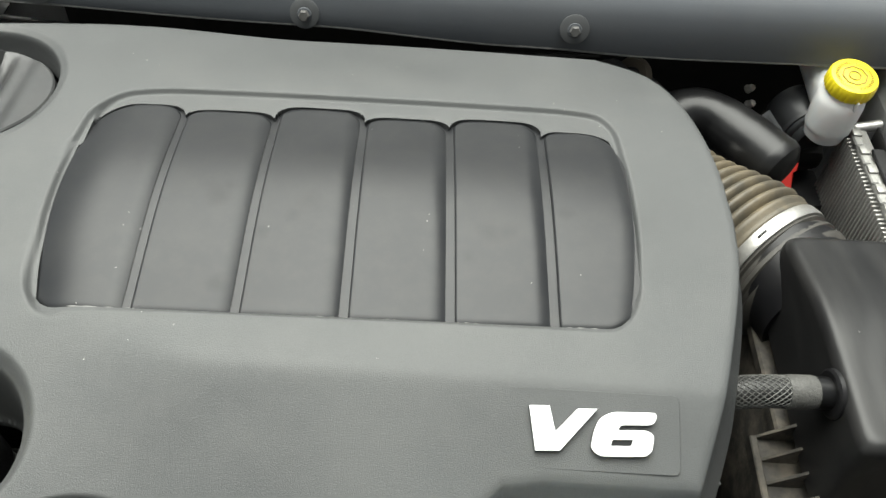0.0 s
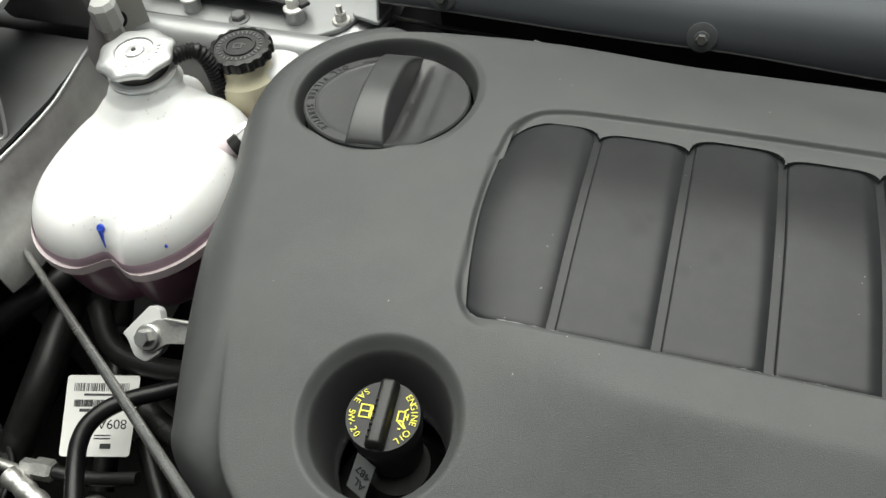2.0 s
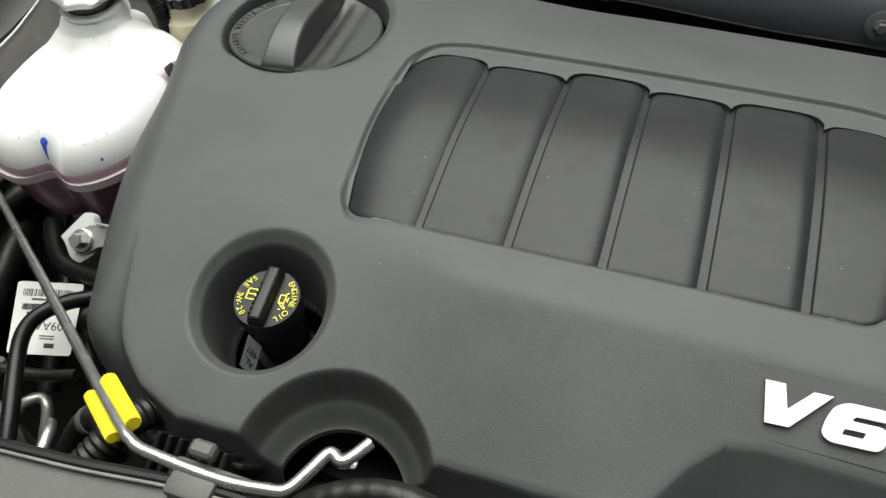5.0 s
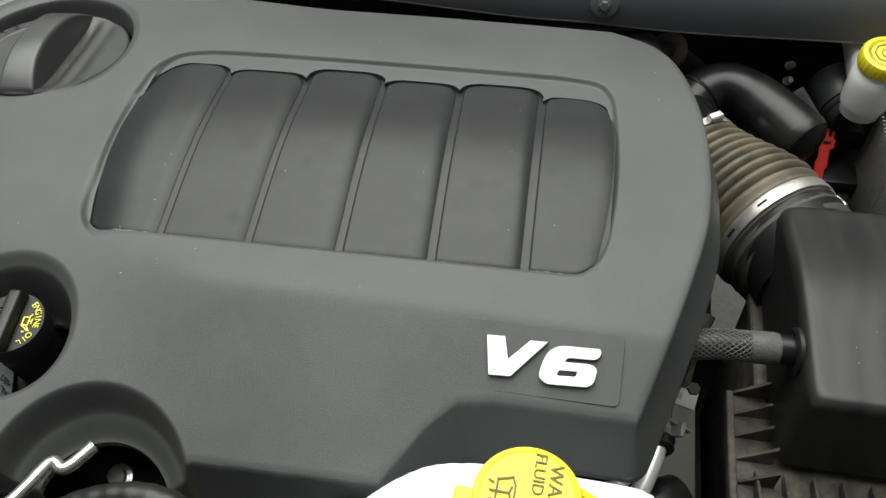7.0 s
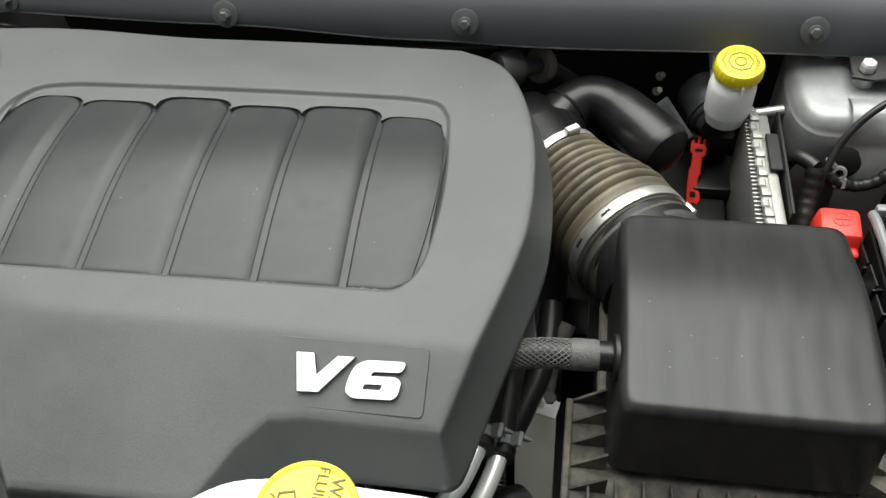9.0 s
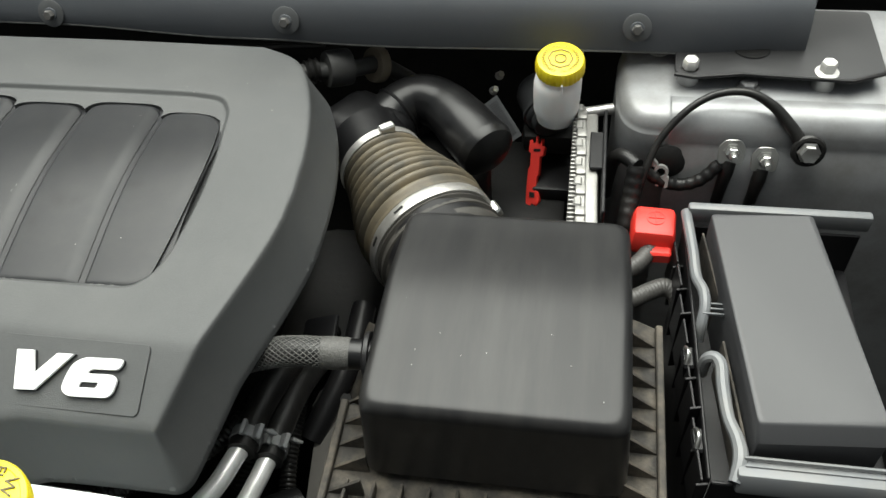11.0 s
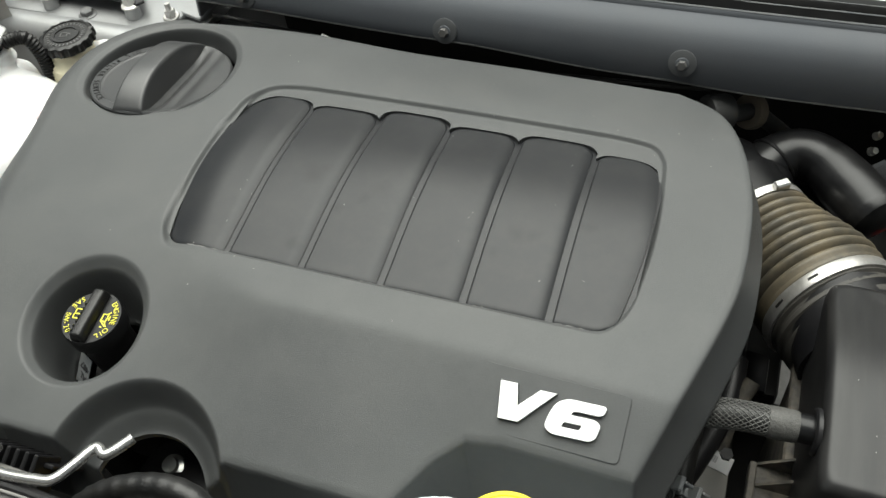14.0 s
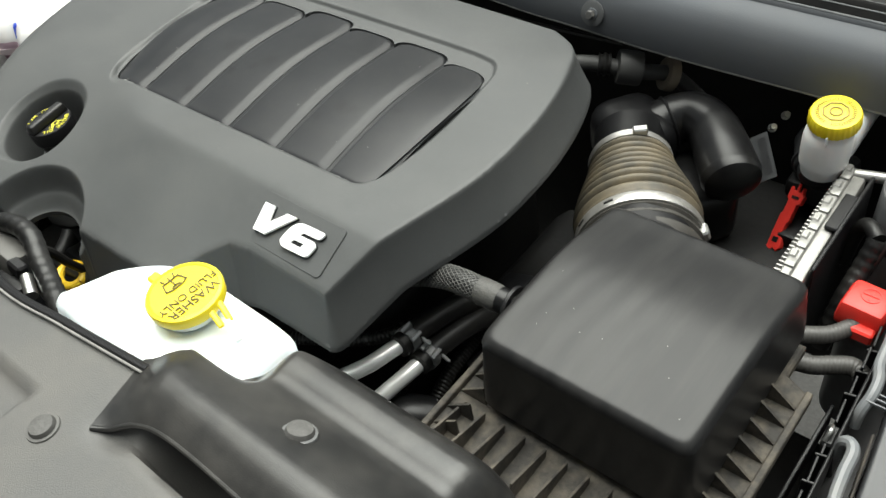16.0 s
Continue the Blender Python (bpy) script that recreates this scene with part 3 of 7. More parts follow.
for k in range(80):
    x, y = random.uniform(-0.36, 0.25), random.uniform(-0.24, 0.09)
    if math.hypot(x - KNOB[0], y - KNOB[1]) < 0.09 or math.hypot(x - WELL[0], y - WELL[1]) < 0.075:
        continue
    inside = float(sdf(np.array(x), np.array(y), LOUVRE)) < -0.004
    if inside and random.random() < 0.4:
        continue
    z = float(panel_z(np.array(y))) - 0.0004 if inside else float(cover_height(np.array(x), np.array(y)))
    r = random.choice((0.00016, 0.0002, 0.00026))
    specks.append(box((r * 2, r * random.uniform(1.5, 3.0), r), at(x, y, z + 0.0002, 0, 0, random.uniform(0, 180)), 0))
tagged(part("dust_specks", merge(*specks), mat("pale_dust_speck", (0.42, 0.41, 0.39), 0.8, vary=0.2, scale=300), cover, smooth=0), kind="stuff")

SL = 0.445
BM = plane_frame((0.1655, -0.2483, float(cover_top(np.array(0.166), np.array(-0.249))) + 0.0012), (0, -SL, 1), (0, 1, 0))
CY = math.sqrt(1 + SL * SL)


def slope_poly(px):
    """Outline in the badge's own plane from plan coordinates."""
    return [(x - 0.166, (y + 0.249) * CY) for x, y in px]


plate = part("badge_plate", prism(round_poly(slope_poly([(0.111, -0.271), (0.2215, -0.271), (0.2215, -0.2265), (0.111, -0.2265)]), 0.005), -0.003, -0.0004, 0.0003, 1, BM), M_COVER, cover)


def glyph(px):
    return slope_poly([(0.128 + (x - 860 + 0.10 * (y - 595)) * 0.0400 / 106, -0.2375 - (y - 595 - 0.10 * (x - 860)) * 0.0235 / 70) for x, y in px])


V_PX = [(860, 594), (891, 596), (897, 640), (938, 603), (967, 605), (902, 668), (864, 666)]
S_OUT = [(992, 611), (1066, 616), (1058, 634), (1004, 631), (997, 641), (1046, 644), (1056, 652), (1050, 676), (1040, 684), (966, 680), (953, 668), (961, 640), (972, 620)]
S_IN = [(988, 654), (1024, 656), (1019, 668), (983, 666)]
LIFT = Matrix.Translation((0, 0, 0.0022))
for name, loops in (("letter", [V_PX]), ("digit", [round_poly(S_OUT, 10, 3), round_poly(S_IN, 3, 2)])):
    part(name, curve_mesh([glyph(lp) for lp in loops], 0.0030, 0.0004, BM @ LIFT), M_BADGE, cover, "bright white chrome badge character")
    part("badge_base", curve_mesh([glyph(lp) for lp in loops[:1]], 0.0020, 0.0005, BM @ Matrix.Translation((0, 0, 0.0006))), M_BLACK, cover)

# ---- twist cap in the cover ----
knob = thing("twist_cap", (KNOB[0], KNOB[1], 0.91), "large black plastic twist cap sunk in the engine cover", "cap")
CAP, FALL_BACK, GRIP = Vector((-0.3365, 0.0265, 0.9380)), 0.16, radians(96)


def cap_point(along, off, up):
    """A point of the cap: along its grip bar, off to the side of it, up from its sloping plane."""
    ax, ay = math.cos(GRIP), math.sin(GRIP)
    x, y = along * ax + off * ay, along * ay - off * ax
    return (CAP.x + x, CAP.y + y, CAP.z - FALL_BACK * y + up)


def cap_disc():
    """A round cap with a turned rim, hollowed along one side of its grip."""
    rings = [0.0005] + [0.004 * k for k in range(1, 16)] + [0.0618, 0.0630, 0.0636, 0.0642, 0.0660, 0.0690, 0.0715, 0.0730, 0.0742, 0.0745, 0.0745]
    verts, faces, n = [], [], 96
    for i, r in enumerate(rings):
        for k in range(n):
            a = 2 * math.pi * k / n
            s, d = r * math.cos(a), r * math.sin(a)
            end = max(0, 1 - (abs(s) / 0.068) ** 5)
            up = -end * (0.0105 * math.exp(-((d - 0.0205) / 0.0085) ** 2) + 0.0035 * math.exp(-((d - 0.040) / 0.007) ** 2))
            if d < 0 and r < 0.0625:
                up -= 0.0012
            if 0.0625 < r < 0.0638 and d < 0:
                up -= 0.0006
            if r > 0.073:
                up -= 0.0012 * (r - 0.073) / 0.0012
            if i == len(rings) - 1:
                up = -0.026
            verts.append(cap_point(s, d, up))
    for i in range(len(rings) - 1):
        for k in range(n):
            k2 = (k + 1) % n
            faces.append((i * n + k, i * n + k2, (i + 1) * n + k2, (i + 1) * n + k))
    faces.append(tuple(range(n - 1, -1, -1)))
    return pydata(verts, faces)


part("cap_disc", cap_disc(), M_KNOB, knob, smooth=40)
part("cap_seat", lathe([(0.060, 0), (0.086, 0), (0.086, 0.022), (0.0845, 0.022), (0.0845, 0.004), (0.060, 0.004)], (KNOB[0], KNOB[1], 0.895), (0, 0, 1), 64, cap=False), M_BLACK, knob)


def grip_bar():
    verts, faces, n = [], [], 36
    for k in range(n + 1):
        t = -1 + 2 * k / n
        w = 0.0138 + 0.0030 * abs(t) ** 3
        top = 0.0245 * (1 - abs(t) ** 2.6)
        for off, up in ((-w * 1.02, -0.004), (-w * 1.005, top * 0.93 - 0.0010), (-w * 0.985, top * 0.985 - 0.0004), (-w * 0.93, top - 0.0001), (-w * 0.80, top), (w * 0.70, top), (w * 0.86, top - 0.0004), (w * 0.96, top * 0.96 - 0.0008), (w * 1.0, top * 0.88 - 0.0016), (w * (1.0 + 0.10 * (1 - t * t)), -0.009)):
            verts.append(cap_point(t * 0.0725, off, up))
    for k in range(n):
        for j in range(9):
            faces.append((k * 10 + j, k * 10 + j + 1, (k + 1) * 10 + j + 1, (k + 1) * 10 + j))
    faces += [tuple(range(9, -1, -1)), tuple(n * 10 + j for j in range(10))]
    return pydata(verts, faces)


part("grip_bar", grip_bar(), M_KNOB, knob, "raised grey grip bar", smooth=85)
CAPM = plane_frame(CAP, (0, FALL_BACK, 1), (0, 1, 0))


def cap_words(words, mid, step):
    """Raised letters set one by one along the rim, their feet to the edge."""
    out = []
    for k, ch in enumerate(words):
        a = radians(mid + (k - (len(words) - 1) / 2) * step)
        if ch != " ":
            out.append(text_mesh(ch, 0.0088, CAPM @ Matrix.Translation((0.0688 * math.cos(a), 0.0688 * math.sin(a), 0.0002)) @ pose(0, 0, 0, 0, 0, math.degrees(a) + 90), 0.0004))
    return merge(*out)


part("raised_words", cap_words("OIL FILTER SERVICE", 193, 5.5), M_RUBBER, knob, "dark raised words OIL FILTER SERVICE", smooth=0)
for k in range(7):
    a = radians(98 + k * 5.2)
    part("raised_mark", box((0.0052, 0.0022, 0.0006), CAPM @ Matrix.Translation((0.0670 * math.cos(a), 0.0670 * math.sin(a), 0.0001)) @ pose(0, 0, 0, 0, 0, math.degrees(a) + 90), 0), M_RUBBER, knob, smooth=0)

# ---- oil filler ----
OC = Vector((-0.235, -0.262, 0.918))
oil = thing("oil_filler_cap", (OC.x, OC.y, 0.85), "black oil filler cap with yellow print in its well", "oil cap")
part("cap_body", lathe([(0.0005, -0.06), (0.0215, -0.06), (0.022, -0.022), (0.0260, -0.018), (0.0268, -0.003), (0.0258, -0.0006), (0.0005, 0.0)], OC, (0.02, -0.06, 1), 48), M_BLACK, oil)
OM = plane_frame(OC, (0.02, -0.06, 1), (-0.10, 1, 0))
part("grip", box((0.0150, 0.051, 0.010), OM @ at(0, 0.000, 0.0045), 0.0025, 3, (0.66, 0.94)), M_RUBBER, oil)
for k in range(7):
    part("grip_ridge", box((0.0016, 0.0012, 0.010), OM @ at(-0.0052, -0.020 + k * 0.0045, 0.006, 0, 11, 0), 0.0003, 1), M_RUBBER, oil)


def ring_text(words, radius, mid_angle, size, m, step, inward=False):
    out = []
    n = len(words)
    for k, ch in enumerate(words):
        if ch == " ":
            continue
        a = mid_angle + (k - (n - 1) / 2) * step * (1 if inward else -1)
        q = m @ Matrix.Translation((radius * math.cos(a), radius * math.sin(a), 0.0003)) @ pose(0, 0, 0, 0, 0, math.degrees(a) + (90 if inward else -90))
        out.append(text_mesh(ch, size, q, 0.0002))
    return merge(*out)


part("print_grade", ring_text("SAE 5W-20", 0.0218, radians(182), 0.0066, OM, 0.205, True), M_YINK, oil, "yellow print SAE 5W-20")
part("print_name", ring_text("ENGINE OIL", 0.0216, radians(-2), 0.0067, OM, 0.19), M_YINK, oil, "yellow print ENGINE OIL")
T = 0.0007


def line_icon(strokes, m, w=0.0010):
    out = []
    for (x0, y0), (x1, y1) in strokes:
        d = Vector((x1 - x0, y1 - y0))
        out.append(box((d.length + w, w, 0.0004), m @ at((x0 + x1) / 2, (y0 + y1) / 2, 0.0004, 0, 0, math.degrees(math.atan2(d.y, d.x))), 0))
    return merge(*out)


OIL_CAN = [((-4, -2), (-4, 2)), ((-4, 2), (2, 2)), ((2, 2), (2, -2)), ((2, -2), (-4, -2)), ((2, 1), (6, 4)), ((2, -2), (6, 3)), ((-1, 2), (-1, 4)), ((-2.5, 4), (0.5, 4)), ((-4, 1), (-6, 3)), ((7, 1), (7, 0))]
BOOK = [((-4, -3), (-4, 3)), ((-4, 3), (4, 3)), ((4, 3), (4, -3)), ((4, -3), (-4, -3)), ((0, -3), (0, 3)), ((-4, -4.2), (4, -4.2))]
sc = 0.00115
part("oil_can_icon", line_icon([((a[0] * sc, a[1] * sc), (b[0] * sc, b[1] * sc)) for a, b in OIL_CAN], OM @ pose(0.0128, 0.0, 0, 0, 0, -90)), M_YINK, oil, "yellow oil can symbol")
part("book_icon", line_icon([((a[0] * sc, a[1] * sc), (b[0] * sc, b[1] * sc)) for a, b in BOOK], OM @ pose(-0.0128, 0.001, 0, 0, 0, 90)), M_YINK, oil, "yellow handbook symbol")
tag = thing("filler_tag", (-0.258, -0.283, 0.86), "white printed tag on the oil filler neck", "label")
TM = plane_frame((-0.250, -0.288, 0.866), (-0.35, -0.75, 0.6), (0.2, 0.5, 0.8))
part("tag_sheet", box((0.018, 0.030, 0.0006), TM, 0), M_GREYBOX, tag)
part("tag_print", merge(text_mesh("487", 0.009, TM @ pose(0.001, 0.004, 0.0006, 0, 0, 170)), text_mesh("AL", 0.009, TM @ pose(0.001, -0.006, 0.0006, 0, 0, 170))), M_INK, tag, "black print 487 AL")

# ---- body shell round the bay ----
def wall(name, size, p, material, label, rot=(0, 0, 0)):
    return tagged(obj(name, box(size, at(*p, *rot), 0.004), material), label, "wall", kind="structure")


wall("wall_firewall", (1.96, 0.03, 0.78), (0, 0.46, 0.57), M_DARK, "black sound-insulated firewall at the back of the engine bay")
# wing panels are blackened so that they bounce no light into the bay
wall("wall_left_wing", (0.03, 1.00, 0.64), (-0.965, -0.03, 0.60), M_DARK, "inner wing panel of the engine bay, blackened against bounced light")
wall("wall_right_wing", (0.03, 1.00, 0.64), (0.965, -0.03, 0.60), M_DARK, "inner wing panel of the engine bay, blackened against bounced light")
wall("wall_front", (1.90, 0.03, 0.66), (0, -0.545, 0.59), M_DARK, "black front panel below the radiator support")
# unseen blocker, added to keep low sky light off the front-facing sides
wall("wall_behind", (9.0, 0.20, 3.0), (0, -3.3, 1.5), M_WALL, "unseen dark wall added in front of the car to block low light")
# unseen raised bonnet added behind the bay for its reflections: painted rim, dark quilted pad
BONNET = Matrix.Translation((0.0, 0.410, 0.965)) @ pose(0, 0, 0, 56)
tagged(obj("wall_bonnet", box((1.66, 1.08, 0.02), BONNET @ at(0, 0.54, 0), 0.008), M_BONNET), "unseen raised silver bonnet added to shape reflections in the bay", "bonnet", kind="structure")
tagged(obj("bonnet_lining", box((1.42, 0.62, 0.016), BONNET @ at(0, 0.74, 0.017), 0.006), M_PAD), "unseen dark lining pad added to darken reflections in the bay", "lining", kind="structure")
wall("floor", (1.90, 0.74, 0.02), (0, -0.155, 0.29), M_DARK, "black undertray below the engine, colour deepened for shade")

# ---- engine block under the cover ----
engine = thing("engine_block", (-0.07, -0.08, 0.30), "black engine block under the plastic cover, colour deepened for shade", "engine")
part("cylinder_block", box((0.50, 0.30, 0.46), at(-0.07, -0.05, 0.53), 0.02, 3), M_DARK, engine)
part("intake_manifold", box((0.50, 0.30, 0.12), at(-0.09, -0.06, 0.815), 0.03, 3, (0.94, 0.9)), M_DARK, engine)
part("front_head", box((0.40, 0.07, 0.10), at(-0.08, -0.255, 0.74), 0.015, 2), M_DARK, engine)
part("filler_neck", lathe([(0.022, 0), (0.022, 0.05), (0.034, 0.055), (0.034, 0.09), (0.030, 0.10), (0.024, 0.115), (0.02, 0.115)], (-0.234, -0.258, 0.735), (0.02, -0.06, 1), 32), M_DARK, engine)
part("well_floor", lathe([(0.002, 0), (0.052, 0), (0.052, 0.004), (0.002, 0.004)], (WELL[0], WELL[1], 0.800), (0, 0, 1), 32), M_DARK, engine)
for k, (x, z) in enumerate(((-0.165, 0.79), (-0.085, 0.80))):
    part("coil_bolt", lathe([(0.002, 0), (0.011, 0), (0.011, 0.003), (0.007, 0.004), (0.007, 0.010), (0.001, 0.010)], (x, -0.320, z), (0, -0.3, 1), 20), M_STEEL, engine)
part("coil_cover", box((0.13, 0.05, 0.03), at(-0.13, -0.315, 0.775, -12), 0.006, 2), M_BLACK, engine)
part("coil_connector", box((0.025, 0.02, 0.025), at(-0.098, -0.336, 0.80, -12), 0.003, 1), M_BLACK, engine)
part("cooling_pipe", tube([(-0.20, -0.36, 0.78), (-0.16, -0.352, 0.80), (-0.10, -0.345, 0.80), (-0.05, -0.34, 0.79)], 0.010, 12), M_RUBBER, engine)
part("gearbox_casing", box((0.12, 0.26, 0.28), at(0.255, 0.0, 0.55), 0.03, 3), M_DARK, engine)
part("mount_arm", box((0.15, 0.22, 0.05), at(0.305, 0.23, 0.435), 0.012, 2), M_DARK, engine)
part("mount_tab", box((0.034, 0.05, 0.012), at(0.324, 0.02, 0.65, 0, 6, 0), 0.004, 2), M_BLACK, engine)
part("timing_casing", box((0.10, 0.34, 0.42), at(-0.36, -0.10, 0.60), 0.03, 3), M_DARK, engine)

# ---- scuttle (cowl) panel ----
cowl = thing("scuttle_cowl", (0.15, 0.23, 0.868), "bluish grey plastic cowl panel with four bolts along its lip", "cowl panel")


def extrude_profile(prof, xs, shift=None):
    """A section in y and z carried along x; shift(x) adds to y."""
    verts, faces, n = [], [], len(prof)
    for x in xs:
        s = shift(x) if shift else (0, 0)
        verts += [(x, y + s[0], z + s[1]) for y, z in prof]
    for i in range(len(xs) - 1):
        for k in range(n - 1):
            faces.append((i * n + k, i * n + k + 1, (i + 1) * n + k + 1, (i + 1) * n + k))
    return pydata(verts, faces)


def cowl_shift(x):
    back = float(smoothstep(0.19, 0.56, x))
    return (0.012 * float(smoothstep(-0.10, -0.42, x)) + 0.034 * back + 0.010 * float(smoothstep(0.6, 0.72, x)), -0.0205 * back)


COWL = [(0.226, 0.871), (0.216, 0.8705), (0.2125, 0.873), (0.2124, 0.885), (0.2140, 0.901), (0.2185, 0.917), (0.2265, 0.9295), (0.236, 0.936), (0.246, 0.9385), (0.2535, 0.9395), (0.2550, 0.9440), (0.2575, 0.9455), (0.2590, 0.9440), (0.2595, 0.932)]


def cowl_lip(x):
    """How far the lower lip is cut up, more on the coolant bottle's side."""
    return 0.002 + 0.006 * float(smoothstep(0.30, 0.14, x)) + 0.011 * float(smoothstep(0.12, -0.08, x))


def cowl_panel(xs):
    verts, faces, n = [], [], len(COWL)
    for x in xs:
        dy, dz = cowl_shift(x)
        verts += [(x, y + dy, z + dz + cowl_lip(x) * min(1, max(0, (0.905 - z) / 0.032))) for y, z in COWL]
    for i in range(len(xs) - 1):
        for k in range(n - 1):
            faces.append((i * n + k, i * n + k + 1, (i + 1) * n + k + 1, (i + 1) * n + k))
    return pydata(verts, faces)


XS = list(np.linspace(-0.425, 0.725, 47))
part("panel", cowl_panel(XS), M_COWL, cowl, smooth=45)
part("lip_edge", tube([(x, 0.2138 + cowl_shift(x)[0], 0.8713 + cowl_lip(x) + cowl_shift(x)[1]) for x in XS[::3]], 0.0016, 8, 3), mat("dusty_cowl_edge", (0.16, 0.16, 0.155), 0.7, vary=0.7, scale=90), cowl, "dusty lower edge")
part("end_flange", box((0.004, 0.05, 0.07), at(0.7265, 0.300, 0.885), 0.001, 1), M_COWL, cowl)
seal = thing("bonnet_seal", (0.15, 0.285, 0.93), "black rubber bonnet seal on the cowl", "seal")
SEAL = [(0.2590, 0.930), (0.266, 0.930), (0.272, 0.940), (0.2755, 0.9455), (0.278, 0.944), (0.280, 0.934), (0.286, 0.934), (0.290, 0.943), (0.2925, 0.945), (0.294, 0.943), (0.296, 0.936), (0.303, 0.938)]
part("seal_strip", extrude_profile(SEAL, XS, cowl_shift), M_RUBBER, seal, smooth=45)
# pale tubes paint the highlights along the edges of cowl and seal
for yy, zz, rr in ((0.2570, 0.9450, 0.0013), (0.2757, 0.9448, 0.0009), (0.2925, 0.9446, 0.0006)):
    part("seal_lip", tube([(x, yy + cowl_shift(x)[0], zz + cowl_shift(x)[1]) for x in XS[::3]], rr, 6, 2), M_GREYBOX, seal, "pale line painting the highlight on the seal's edge")
screen_base = thing("windscreen_base", (0.15, 0.36, 0.93), "pale grey edge of the windscreen behind the cowl", "windscreen")
part("trim", extrude_profile([(0.303, 0.936), (0.305, 0.944), (0.309, 0.946), (0.330, 0.947), (0.345, 0.945), (0.36, 0.94)], XS, cowl_shift), M_PAINT, screen_base)
under = thing("cowl_weatherstrip", (-0.05, 0.226, 0.855), "thin black rubber weatherstrip hanging below the cowl lip", "seal")
part("strip", tube([(-0.42, 0.238, 0.862), (-0.3, 0.230, 0.859), (-0.15, 0.222, 0.856), (0.0, 0.2195, 0.857), (0.12, 0.2205, 0.862), (0.22, 0.224, 0.866)], 0.0028, 8), M_RUBBER, under)
part("clip", box((0.012, 0.004, 0.003), at(-0.245, 0.218, 0.868, 0, 0, -20), 0.0006, 1), M_LABEL, under, "pale plastic clip")
part("bracket", box((0.010, 0.012, 0.030), at(-0.078, 0.214, 0.838), 0.001, 1), M_DUSTY, under)
for k, (x, y, z) in enumerate(((-0.352, 0.2265, 0.906), (-0.0815, 0.2145, 0.9035), (0.187, 0.2135, 0.9035), (0.5515, 0.2465, 0.8840))):
    c = thing("cowl_bolt", (x, y, z), "black hexagon bolt with a dusty round washer on the cowl", "bolt", "bolts along the cowl")
    ax = (0, -0.93, 0.36)
    part("washer", lathe([(0.004, 0), (0.0148, 0), (0.0148, 0.0012), (0.0135, 0.0018), (0.004, 0.0018)], (x, y - 0.001, z), ax, 28), mat("dusty_washer_grey", (0.080, 0.083, 0.086), 0.6, vary=0.25, scale=90), c, "pale dusty washer")
    part("flange", lathe([(0.003, 0), (0.0074, 0), (0.0068, 0.0016), (0.003, 0.0022)], (x, y - 0.0025, z), ax, 24), M_COWL, c)
    part("hex_head", lathe([(0.001, 0), (0.0055, 0), (0.0055, 0.0055), (0.0046, 0.0068), (0.0005, 0.0068)], (x, y - 0.0035, z), ax, 6), M_SUPPORT, c, smooth=20)

# ---- coolant bottle ----
tank = thing("coolant_bottle", (-0.574, -0.05, 0.765), "white translucent coolant bottle with pink fluid in its base", "coolant bottle")


def loft(sections, n=64, power=2.6, lobe=0.0):
    verts, faces = [], []
    for z, cx, cy, hx, hy in sections:
        for k in range(n):
            a = 2 * math.pi * k / n
            c, s = math.cos(a), math.sin(a)
            f = (abs(c) ** power + abs(s) ** power) ** (-1 / power)
            g = 1.0
            if lobe:
                for mid, wide, amt in ((-80, 11, 1.0), (100, 12, 0.7), (12, 14, 0.15), (178, 10, 0.4)):
                    d = (math.degrees(a) - mid + 180) % 360 - 180
                    g -= lobe * amt * math.exp(-(d / wide) ** 2) * min(1, hx / 0.09)
            verts.append((cx + hx * f * g * c, cy + hy * f * g * s, z))
    for i in range(len(sections) - 1):
        for k in range(n):
            k2 = (k + 1) % n
            faces.append((i * n + k, i * n + k2, (i + 1) * n + k2, (i + 1) * n + k))
    m = len(sections) - 1
    faces += [tuple(range(n))[::-1], tuple(m * n + k for k in range(n))]
    return pydata(verts, faces)


def finer(secs, k=4):
    a = np.array(secs)
    t = np.linspace(0, len(a) - 1, (len(a) - 1) * k + 1)
    pts = [Vector(tuple(r[:3])) for r in a]
    out = []
    for u in t:
        i = min(int(u), len(a) - 2)
        w = u - i
        p0, p1, p2, p3 = a[max(i - 1, 0)], a[i], a[i + 1], a[min(i + 2, len(a) - 1)]
        out.append(tuple(0.5 * (2 * p1 + (p2 - p0) * w + (2 * p0 - 5 * p1 + 4 * p2 - p3) * w * w + (3 * p1 - p0 - 3 * p2 + p3) * w ** 3)))
    return out


def tank_outline(grow):
    """Plan of the bottle, with a dent where its two lobes meet at the front."""
    out = []
    for k in range(96):
        a = 2 * math.pi * k / 96
        c, s = math.cos(a), math.sin(a)
        f = (abs(c) ** 2.5 + abs(s) ** 2.5) ** -0.4
        d1, d2 = (math.degrees(a) + 80 + 180) % 360 - 180, (math.degrees(a) - 100 + 180) % 360 - 180
        g = 1 - 0.15 * math.exp(-(d1 / 10) ** 2) - 0.10 * math.exp(-(d2 / 12) ** 2)
        out.append((-0.573 + (0.1000 + grow) * f * g * c, -0.050 + (0.1150 + grow) * f * g * s))
    return out


TANK = tank_outline(0.0)


